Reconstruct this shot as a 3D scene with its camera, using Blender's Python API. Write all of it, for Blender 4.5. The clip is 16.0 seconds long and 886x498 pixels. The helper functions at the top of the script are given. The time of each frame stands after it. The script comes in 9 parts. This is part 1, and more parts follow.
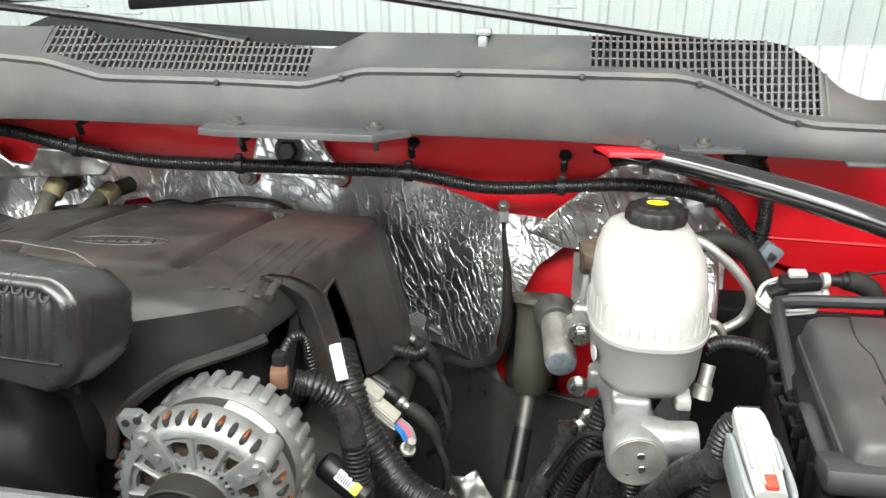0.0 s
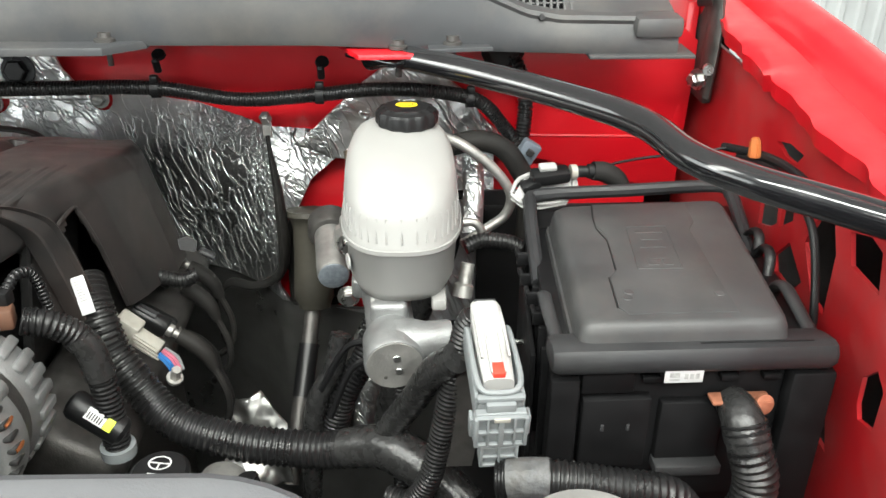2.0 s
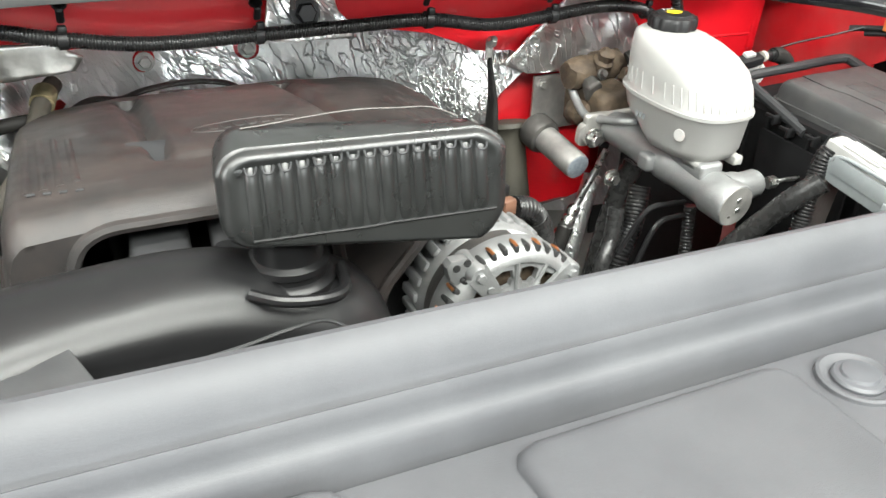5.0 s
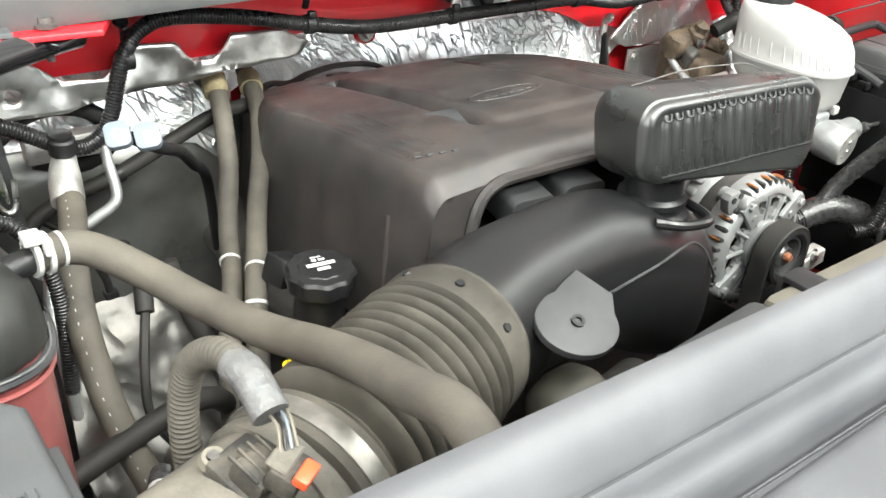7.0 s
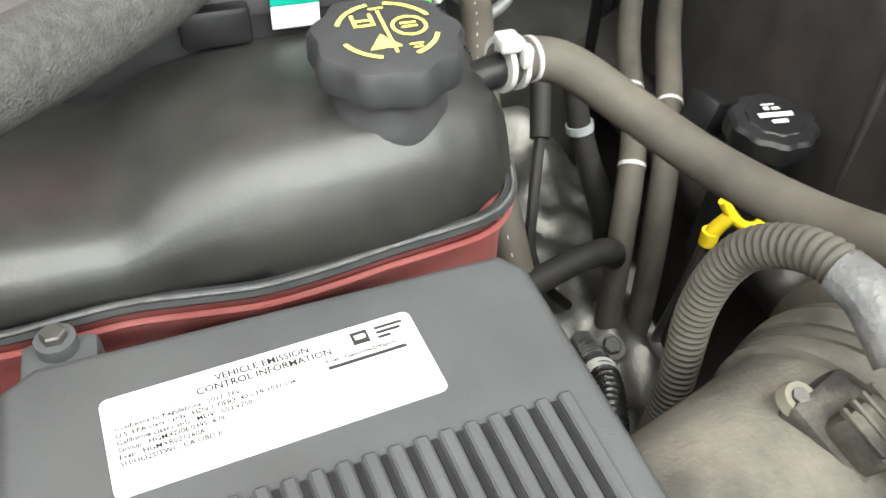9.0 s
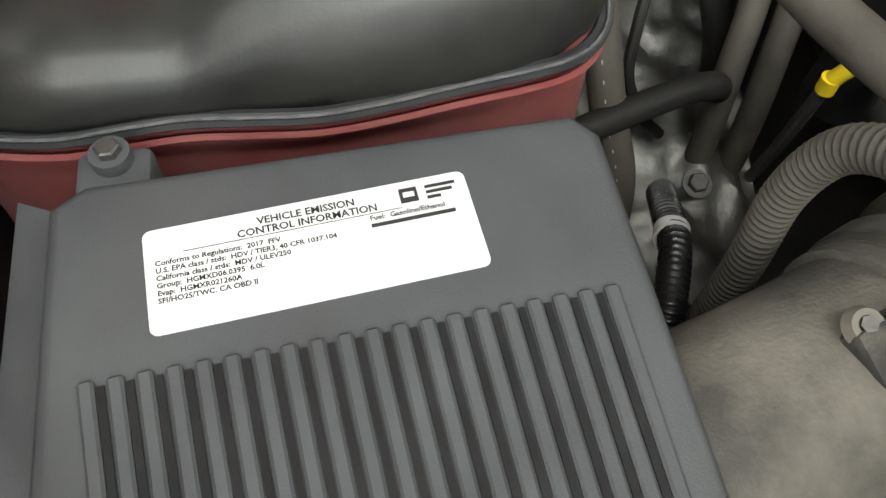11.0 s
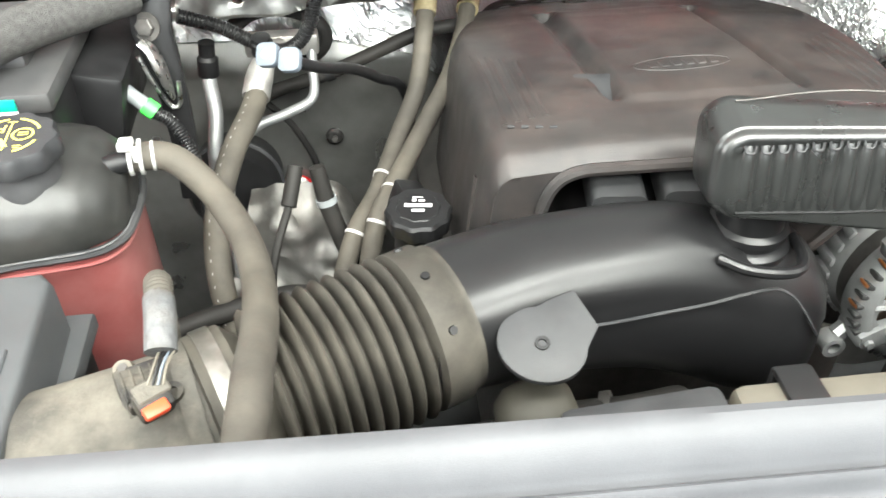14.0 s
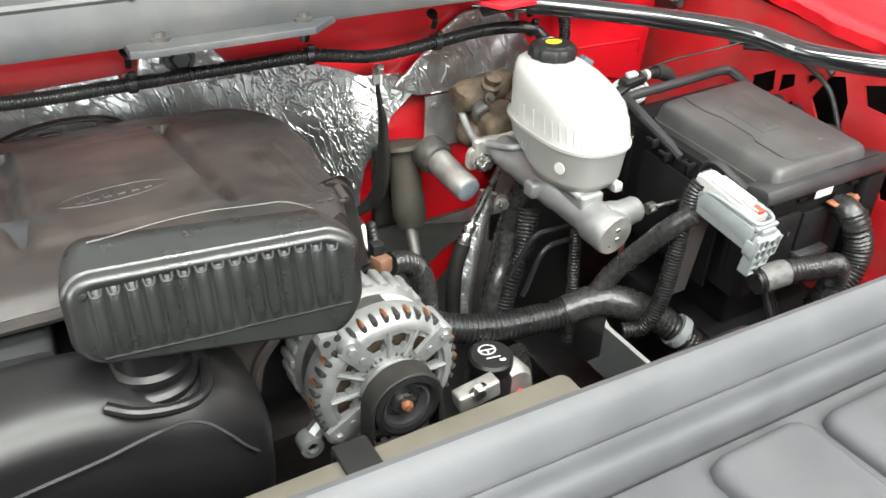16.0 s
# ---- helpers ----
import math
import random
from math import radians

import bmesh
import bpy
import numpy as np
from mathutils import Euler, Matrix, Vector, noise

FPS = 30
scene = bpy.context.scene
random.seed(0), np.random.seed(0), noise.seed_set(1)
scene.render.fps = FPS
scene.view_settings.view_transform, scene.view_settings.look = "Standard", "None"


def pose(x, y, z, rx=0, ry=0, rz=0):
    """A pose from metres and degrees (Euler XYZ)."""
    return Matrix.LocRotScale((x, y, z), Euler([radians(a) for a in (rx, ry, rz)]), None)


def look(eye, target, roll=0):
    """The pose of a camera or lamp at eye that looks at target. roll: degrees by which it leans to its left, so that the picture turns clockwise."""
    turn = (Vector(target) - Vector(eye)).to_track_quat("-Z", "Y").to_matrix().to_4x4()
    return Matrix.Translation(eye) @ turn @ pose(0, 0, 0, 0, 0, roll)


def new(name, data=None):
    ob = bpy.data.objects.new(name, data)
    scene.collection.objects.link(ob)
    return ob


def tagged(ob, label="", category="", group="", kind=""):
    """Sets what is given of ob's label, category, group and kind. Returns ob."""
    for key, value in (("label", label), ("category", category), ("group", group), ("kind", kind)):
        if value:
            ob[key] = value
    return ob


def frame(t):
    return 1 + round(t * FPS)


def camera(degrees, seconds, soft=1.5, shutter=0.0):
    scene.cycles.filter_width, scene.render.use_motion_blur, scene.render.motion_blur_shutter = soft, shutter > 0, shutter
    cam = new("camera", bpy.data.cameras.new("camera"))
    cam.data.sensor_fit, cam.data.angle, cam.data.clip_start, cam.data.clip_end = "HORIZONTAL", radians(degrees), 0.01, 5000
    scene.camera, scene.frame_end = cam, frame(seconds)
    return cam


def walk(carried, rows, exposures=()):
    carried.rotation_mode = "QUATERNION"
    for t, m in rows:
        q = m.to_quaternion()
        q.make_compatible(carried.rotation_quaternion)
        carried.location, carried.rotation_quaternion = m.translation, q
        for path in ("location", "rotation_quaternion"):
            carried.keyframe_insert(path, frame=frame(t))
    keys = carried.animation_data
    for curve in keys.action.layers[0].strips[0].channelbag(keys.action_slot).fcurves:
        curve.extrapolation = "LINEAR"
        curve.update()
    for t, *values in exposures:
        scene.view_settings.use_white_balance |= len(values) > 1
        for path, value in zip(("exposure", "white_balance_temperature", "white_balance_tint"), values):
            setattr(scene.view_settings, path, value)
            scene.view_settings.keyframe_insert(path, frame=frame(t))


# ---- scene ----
cam = camera(55.6, 16.0, shutter=0.15)
METRES, EYE, TILT, LEAN, TURN = 2.3, 1.60, -22.0, 0.0, 8.5
ROWS = [
    (0.0, 0.0, 0.0, 0.0, 0.0, 0.0, -0.0),
    (0.5, 0.0191, 0.0147, -0.0032, 0.12, -0.2, 0.2),
    (1.0, 0.0181, 0.0117, -0.003, -3.04, -1.63, 0.75),
    (1.5, 0.0231, 0.0107, -0.0052, -7.33, -3.84, 1.45),
    (2.0, 0.0374, 0.0052, -0.0053, -10.85, -5.89, 3.9),
    (2.5, 0.0088, 0.0071, -0.0013, -14.03, -7.56, 4.95),
    (3.0, -0.0472, 0.0095, 0.0034, -18.2, -8.81, 5.64),
    (3.5, -0.0978, 0.0079, 0.0026, -21.88, -9.69, 7.64),
    (4.0, -0.1526, 0.0176, 0.0046, -24.98, -10.39, 8.83),
    (4.5, -0.2037, 0.0299, 0.0056, -28.77, -10.84, 9.32),
    (5.0, -0.2619, 0.0363, 0.0068, -32.48, -11.41, 10.21),
    (7.5, -0.4557, 0.1188, 0.0393, -44.3, -14.37, 12.38),
    (8.0, -0.4673, 0.1312, 0.041, -38.65, -13.14, 12.84),
    (8.5, -0.4679, 0.1627, 0.0408, -31.98, -14.88, 10.22),
    (9.0, -0.4569, 0.1902, 0.0382, -25.92, -23.24, 8.02),
    (9.5, -0.447, 0.2111, 0.0393, -22.5, -30.39, 6.91),
    (12.0, -0.444, 0.1727, 0.0546, -14.34, -38.42, 5.31),
    (12.5, -0.4207, 0.1416, 0.0557, -13.53, -34.09, 5.64),
    (13.0, -0.3905, 0.1031, 0.0569, -13.43, -27.79, 5.57),
    (13.5, -0.3595, 0.0701, 0.055, -13.38, -22.1, 5.72),
    (14.0, -0.3281, 0.05, 0.0513, -14.4, -18.4, 5.85),
    (14.5, -0.2938, 0.038, 0.0477, -19.54, -16.59, 6.91),
    (15.0, -0.2602, 0.0288, 0.0433, -25.31, -15.97, 8.67),
    (15.5, -0.2391, 0.0257, 0.0443, -31.25, -15.97, 10.24),
    (16.0, -0.2294, 0.0199, 0.0474, -36.92, -15.9, 11.61),
]
walk(cam, [(t, pose(0, 0, EYE, TILT, LEAN, TURN) @ pose(METRES * x, METRES * y, METRES * z, 90 + pitch, roll, yaw)) for t, x, y, z, yaw, pitch, roll in ROWS],
     exposures=[(0.0, -0.08), (1.0, -0.36), (1.5, -0.33), (2.5, -0.40), (3.0, -0.4), (4.0, 0.08), (5.0, 0.22), (7.5, 0.55), (8.0, 0.58), (8.5, 0.55), (9.0, 0.05), (9.5, -0.38), (12.0, -1.0), (12.5, -0.45), (13.0, 0.2), (13.5, 0.54), (14.5, 0.70), (15.0, 0.63), (16.0, 0.2)])

# ---------------------------------------------------------------- light
world = bpy.data.worlds.new("world")
scene.world = world
world.use_nodes = True
world.node_tree.nodes["Background"].inputs["Color"].default_value = (0.75, 0.8, 0.85, 1)
world.node_tree.nodes["Background"].inputs["Strength"].default_value = 0.12


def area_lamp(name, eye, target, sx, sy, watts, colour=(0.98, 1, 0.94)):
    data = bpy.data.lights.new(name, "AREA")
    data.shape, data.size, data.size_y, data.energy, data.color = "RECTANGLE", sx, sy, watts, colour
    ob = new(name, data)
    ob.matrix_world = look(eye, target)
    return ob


# assumed rows of shop tubes under the roof, before, beside and behind the raised hood, and unseen fill lamps added in
# front of and beside the truck
area_lamp("shop_light_front", (-0.4, -2.2, 3.7), (-0.4, 0.6, 1.0), 5.0, 0.6, 330)
area_lamp("shop_light_middle", (-0.4, -0.6, 3.8), (-0.4, 0.3, 1.0), 4.0, 0.3, 185)
area_lamp("shop_light_driver_side", (2.3, 0.2, 3.7), (0.6, 0.4, 1.0), 0.5, 5.0, 70)
area_lamp("shop_light_passenger_side", (-3.1, 0.2, 3.7), (-1.4, 0.4, 1.0), 0.5, 5.0, 120)
area_lamp("shop_light_rear", (-0.4, 3.4, 3.7), (-0.4, 6.0, 1.0), 5.0, 0.8, 150)
# unseen fill lamp, added to brighten the firewall foil from the passenger side
area_lamp("side_fill_light", (-5.7, 0.0, 1.9), (-0.5, 0.9, 1.3), 4.0, 2.8, 210, (0.94, 1, 0.98))
# unseen fill lamp, added before the truck for surfaces that face forward
area_lamp("front_fill_light", (-0.4, -4.4, 1.9), (-0.4, 0.5, 1.6), 4.0, 2.8, 240, (0.94, 0.99, 1))

# ---------------------------------------------------------------- materials
def material(name, colour, rough=0.5, metal=0.0, vary=0.15, scale=60.0, bump=0.0, bump_scale=400.0, dust=0.0, dust_colour=(0.3, 0.27, 0.22), coat=0.0, spec=0.5, trans=0.0, sub=0.0, dust_scale=9.0):
    m = bpy.data.materials.new(name)
    m.use_nodes = True
    nt = m.node_tree
    n, l = nt.nodes, nt.links
    b = n["Principled BSDF"]
    geo = n.new("ShaderNodeTexCoord")
    big = n.new("ShaderNodeTexNoise")
    big.inputs["Scale"].default_value, big.inputs["Detail"].default_value = scale, 5
    l.new(geo.outputs["Object"], big.inputs["Vector"])
    ramp = n.new("ShaderNodeMapRange")
    ramp.inputs["From Min"].default_value, ramp.inputs["From Max"].default_value = 0.3, 0.7
    ramp.inputs["To Min"].default_value, ramp.inputs["To Max"].default_value = 1 - vary, 1 + vary
    l.new(big.outputs["Fac"], ramp.inputs["Value"])
    mul = n.new("ShaderNodeVectorMath")
    mul.operation = "SCALE"
    mul.inputs[0].default_value = colour
    l.new(ramp.outputs["Result"], mul.inputs["Scale"])
    out = mul.outputs["Vector"]
    rsock = None
    if dust > 0:
        dn = n.new("ShaderNodeTexNoise")
        dn.inputs["Scale"].default_value, dn.inputs["Detail"].default_value, dn.inputs["Roughness"].default_value = dust_scale, 8, 0.65
        l.new(geo.outputs["Object"], dn.inputs["Vector"])
        dm = n.new("ShaderNodeMapRange")
        dm.inputs["From Min"].default_value, dm.inputs["From Max"].default_value = 0.42, 0.68
        dm.inputs["To Min"].default_value, dm.inputs["To Max"].default_value = 0.0, dust
        l.new(dn.outputs["Fac"], dm.inputs["Value"])
        mix = n.new("ShaderNodeMix")
        mix.data_type = "RGBA"
        l.new(dm.outputs["Result"], mix.inputs["Factor"])
        l.new(out, mix.inputs["A"])
        mix.inputs["B"].default_value = (*dust_colour, 1)
        out = mix.outputs["Result"]
    l.new(out, b.inputs["Base Color"])
    rr = n.new("ShaderNodeMapRange")
    rr.inputs["From Min"].default_value, rr.inputs["From Max"].default_value = 0.3, 0.7
    rr.inputs["To Min"].default_value, rr.inputs["To Max"].default_value = max(0.02, rough - 0.07), min(1.0, rough + 0.07)
    l.new(big.outputs["Fac"], rr.inputs["Value"])
    l.new(rr.outputs["Result"], b.inputs["Roughness"])
    b.inputs["Metallic"].default_value = metal
    b.inputs["Coat Weight"].default_value = coat
    b.inputs["Coat Roughness"].default_value = 0.08
    b.inputs["Specular IOR Level"].default_value = spec
    b.inputs["Transmission Weight"].default_value = trans
    if sub > 0:
        b.inputs["Subsurface Weight"].default_value = sub
        b.inputs["Subsurface Radius"].default_value = (0.01, 0.01, 0.01)
    if bump > 0:
        fine = n.new("ShaderNodeTexNoise")
        fine.inputs["Scale"].default_value, fine.inputs["Detail"].default_value = bump_scale, 4
        l.new(geo.outputs["Object"], fine.inputs["Vector"])
        bp = n.new("ShaderNodeBump")
        bp.inputs["Strength"].default_value, bp.inputs["Distance"].default_value = bump, 0.002
        l.new(fine.outputs["Fac"], bp.inputs["Height"])
        l.new(bp.outputs["Normal"], b.inputs["Normal"])
    return m


RED = material("red_car_paint", (0.56, 0.005, 0.012), 0.38, 0, 0.06, 30, coat=0.5, dust=0.08, dust_colour=(0.34, 0.07, 0.06))
RED_DUSTY = material("dusty_red_paint", (0.40, 0.008, 0.012), 0.5, 0, 0.12, 25, coat=0.2, dust=0.35, dust_colour=(0.30, 0.12, 0.11))
COVER = material("engine_cover_plastic", (0.023, 0.0217, 0.0215), 0.44, 0, 0.2, 30, bump=0.12, bump_scale=900, dust=0.50, dust_colour=(0.068, 0.052, 0.046), spec=0.32, dust_scale=9)
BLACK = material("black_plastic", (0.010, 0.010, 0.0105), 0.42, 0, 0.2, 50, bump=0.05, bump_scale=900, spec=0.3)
BLACK_SATIN = material("satin_black_plastic", (0.008, 0.008, 0.0085), 0.37, 0, 0.10, 12, bump=0.04, bump_scale=700, spec=0.42)
DARKGREY = material("dark_grey_plastic", (0.026, 0.027, 0.029), 0.5, 0, 0.15, 40, bump=0.10, bump_scale=1100, dust=0.18, dust_colour=(0.12, 0.115, 0.11), spec=0.35)
PANEL = material("grained_grey_plastic", (0.060, 0.061, 0.066), 0.50, 0, 0.10, 20, bump=0.10, bump_scale=1300, dust=0.25, dust_colour=(0.12, 0.12, 0.125), spec=0.32)
PINGREY = material("grey_pin_plastic", (0.062, 0.064, 0.070), 0.42, 0, 0.1, 60, bump=0.05)
COWL = material("weathered_cowl_plastic", (0.042, 0.044, 0.047), 0.5, 0, 0.15, 14, bump=0.08, bump_scale=900, dust=0.38, dust_colour=(0.125, 0.112, 0.095))
RUBBER = material("dusty_hose_rubber", (0.052, 0.047, 0.040), 0.7, 0, 0.2, 45, bump=0.12, bump_scale=500, dust=0.45, dust_colour=(0.13, 0.115, 0.09), spec=0.25)
BLACKRUBBER = material("black_rubber", (0.012, 0.0115, 0.011), 0.62, 0, 0.2, 60, bump=0.1, bump_scale=500, dust=0.2, dust_colour=(0.07, 0.063, 0.055), spec=0.22)
CONDUIT = material("corrugated_conduit_plastic", (0.009, 0.009, 0.0095), 0.30, 0, 0.15, 60, dust=0.12, dust_colour=(0.07, 0.065, 0.06), spec=0.4)
BELLOWS = material("dusty_bellows_rubber", (0.036, 0.033, 0.028), 0.66, 0, 0.2, 30, bump=0.1, bump_scale=600, dust=0.45, dust_colour=(0.15, 0.136, 0.11), spec=0.25)
DUSTY_TUBE = material("dusty_duct_plastic", (0.070, 0.066, 0.058), 0.75, 0, 0.30, 20, bump=0.3, bump_scale=500, dust=0.6, dust_colour=(0.215, 0.195, 0.16), dust_scale=16, spec=0.2)
TAPE = material("wrapped_harness_tape", (0.02, 0.02, 0.02), 0.28, 0, 0.2, 120, bump=0.5, bump_scale=110, dust=0.1, dust_colour=(0.08, 0.075, 0.07))
FOAM = material("woven_sleeve", (0.058, 0.057, 0.055), 0.9, 0, 0.25, 200, bump=0.8, bump_scale=700, spec=0.2)
ALU = material("cast_aluminium", (0.28, 0.284, 0.284), 0.46, 0.65, 0.12, 70, bump=0.25, bump_scale=500)
ALU_DULL = material("dull_cast_aluminium", (0.45, 0.44, 0.42), 0.5, 0.8, 0.2, 50, bump=0.25, bump_scale=400, dust=0.25, dust_colour=(0.22, 0.20, 0.17))
STEEL = material("zinc_steel", (0.62, 0.62, 0.60), 0.3, 1.0, 0.12, 120)
CLAMPSTEEL = material("dull_clamp_steel", (0.30, 0.29, 0.27), 0.42, 0.9, 0.25, 90, dust=0.4, dust_colour=(0.18, 0.16, 0.12))
DARKSTEEL = material("dark_steel", (0.10, 0.095, 0.09), 0.5, 0.7, 0.2, 80, bump=0.2)
RUSTY = material("brown_dirty_casting", (0.062, 0.044, 0.030), 0.7, 0.3, 0.5, 70, bump=0.8, bump_scale=150, dust=0.45, dust_colour=(0.17, 0.125, 0.08), dust_scale=40)
RUST = material("rusty_nut", (0.20, 0.075, 0.035), 0.7, 0.4, 0.3, 200, bump=0.4)
COPPER = material("copper_winding", (0.75, 0.30, 0.12), 0.35, 1.0, 0.2, 300)
GLOSSBLACK = material("gloss_black_tube_paint", (0.008, 0.008, 0.009), 0.12, 0, 0.1, 40, coat=0.7, spec=0.6)
WHITE = material("white_plastic", (0.39, 0.385, 0.375), 0.45, 0, 0.05, 60)
GREYCONN = material("light_grey_connector_plastic", (0.20, 0.215, 0.22), 0.5, 0, 0.08, 60, bump=0.05)
RESERVOIR = material("translucent_white_reservoir", (0.33, 0.326, 0.315), 0.38, 0, 0.03, 20, trans=0.10, sub=0.25)
TANKRED = material("coolant_in_clear_plastic", (0.16, 0.040, 0.038), 0.42, 0, 0.25, 14, dust=0.5, dust_colour=(0.26, 0.13, 0.12))
TANKBLACK = material("scuffed_black_tank_plastic", (0.017, 0.0175, 0.0165), 0.40, 0, 0.3, 18, bump=0.05, bump_scale=500, dust=0.35, dust_colour=(0.055, 0.052, 0.048), dust_scale=13)
AIRLID = material("cool_grey_lid_plastic", (0.056, 0.059, 0.062), 0.42, 0, 0.12, 25, bump=0.15, bump_scale=1100, dust=0.3, dust_colour=(0.085, 0.083, 0.08), spec=0.4)
FUSEBLACK = material("matt_black_box_plastic", (0.0065, 0.0065, 0.007), 0.6, 0, 0.2, 50, bump=0.05, bump_scale=900, spec=0.16)
GREYSATIN = material("worn_satin_plastic", (0.022, 0.0225, 0.024), 0.42, 0, 0.15, 20, bump=0.05, bump_scale=800, dust=0.25, dust_colour=(0.07, 0.068, 0.065), spec=0.4)
COPPER_DULL = material("tarnished_copper", (0.42, 0.17, 0.10), 0.5, 0.6, 0.25, 90)
LID = material("dusty_lid_plastic", (0.046, 0.046, 0.047), 0.44, 0, 0.15, 25, bump=0.12, bump_scale=1100, dust=0.35, dust_colour=(0.12, 0.115, 0.105), spec=0.4)
SENSOR = material("dusty_sensor_plastic", (0.022, 0.021, 0.020), 0.6, 0, 0.3, 90, bump=0.2, bump_scale=500, dust=0.6, dust_colour=(0.13, 0.115, 0.09), spec=0.25, dust_scale=50)
BOOT = material("khaki_dusty_rubber", (0.030, 0.028, 0.022), 0.6, 0, 0.2, 30, bump=0.1, bump_scale=300, dust=0.3, dust_colour=(0.10, 0.09, 0.07), spec=0.3)
BROWNPLUG = material("brown_plug_plastic", (0.13, 0.062, 0.038), 0.55, 0, 0.2, 60, dust=0.2, dust_colour=(0.14, 0.11, 0.08))
COUPLING = material("yellowed_dusty_coupling", (0.22, 0.18, 0.10), 0.6, 0.2, 0.25, 80, bump=0.2, dust=0.3, dust_colour=(0.28, 0.25, 0.18), dust_scale=40)
ZINCBLUE = material("bluish_zinc", (0.30, 0.34, 0.38), 0.4, 0.5, 0.2, 200, bump=0.3, bump_scale=400)
GREYWHITE = material("dirty_white_plastic", (0.38, 0.365, 0.32), 0.5, 0, 0.15, 60, dust=0.3, dust_colour=(0.25, 0.22, 0.17), dust_scale=40)
BLUEWIRE = material("blue_wire", (0.03, 0.16, 0.42), 0.45)
PINKWIRE = material("pink_wire", (0.45, 0.12, 0.18), 0.45)
RESON = material("resonator_plastic", (0.015, 0.0158, 0.0155), 0.30, 0, 0.12, 25, bump=0.05, bump_scale=900, spec=0.8)
NUTORANGE = material("faded_orange_plastic", (0.42, 0.12, 0.03), 0.5, 0, 0.15, 120)
TAPEGREY = material("worn_grey_tape", (0.085, 0.087, 0.09), 0.5, 0, 0.3, 150, bump=0.6, bump_scale=250, dust=0.4, dust_colour=(0.10, 0.09, 0.075), dust_scale=60)
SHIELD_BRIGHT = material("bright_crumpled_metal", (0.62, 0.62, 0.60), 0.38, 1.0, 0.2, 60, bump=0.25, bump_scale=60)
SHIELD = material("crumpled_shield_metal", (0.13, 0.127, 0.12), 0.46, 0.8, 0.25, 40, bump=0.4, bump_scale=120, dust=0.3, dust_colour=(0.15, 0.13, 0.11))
SKIN = material("dull_galvanised_sheet", (0.26, 0.26, 0.25), 0.33, 0.85, 0.25, 14, bump=0.6, bump_scale=30, dust=0.3, dust_colour=(0.19, 0.18, 0.16))
LABEL = material("white_label", (0.54, 0.54, 0.54), 0.4, 0, 0.02, 40)
# black for print, and for the dark inside slots and holes
INK_SHADE = material("black_ink_and_shade", (0.02, 0.02, 0.02), 0.5, 0, 0.05)
YELLOW = material("yellow_plastic", (0.85, 0.62, 0.02), 0.4, 0, 0.08, 80)
YELLOWPRINT = material("yellow_print", (0.75, 0.66, 0.12), 0.5, 0, 0.12, 200)
WHITEPRINT = material("white_print", (0.55, 0.55, 0.55), 0.5, 0, 0.1, 300)
GREEN = material("green_plastic", (0.06, 0.65, 0.08), 0.4, 0, 0.1)
GREYPRINT = material("worn_grey_print", (0.34, 0.34, 0.33), 0.5, 0, 0.3, 300)
TEAL = material("teal_print", (0.0, 0.30, 0.22), 0.4, 0, 0.05)
ORANGE = material("orange_plastic", (0.76, 0.075, 0.022), 0.4, 0, 0.08)
REDPLASTIC = material("red_plastic", (0.72, 0.05, 0.03), 0.4, 0, 0.08)
BLUEGREY = material("blue_grey_plastic", (0.11, 0.13, 0.155), 0.45, 0, 0.08)
PALECAP = material("pale_dusty_cap_plastic", (0.15, 0.15, 0.143), 0.6, 0, 0.15, 40, bump=0.1, dust=0.4, dust_colour=(0.17, 0.16, 0.14))
TAN = material("dusty_tan_plastic", (0.10, 0.09, 0.072), 0.7, 0, 0.15, 30, bump=0.1, dust=0.4, dust_colour=(0.15, 0.135, 0.105))
LIMESTICKER = material("lime_sticker", (0.6, 0.75, 0.05), 0.5)
WALLWHITE = material("white_corrugated_metal", (0.66, 0.68, 0.68), 0.35, 0, 0.06, 3)
CONCRETE = material("concrete_floor", (0.34, 0.33, 0.32), 0.7, 0, 0.2, 5, bump=0.2, bump_scale=80)
HOODREFLECTOR = material("pale_reflector_grey", (0.30, 0.295, 0.29), 0.9, 0, 0.15, 30, spec=0.1)
DARKCABIN = material("dark_cabin_plastic", (0.02, 0.02, 0.022), 0.7, 0, 0.2, spec=0.2)


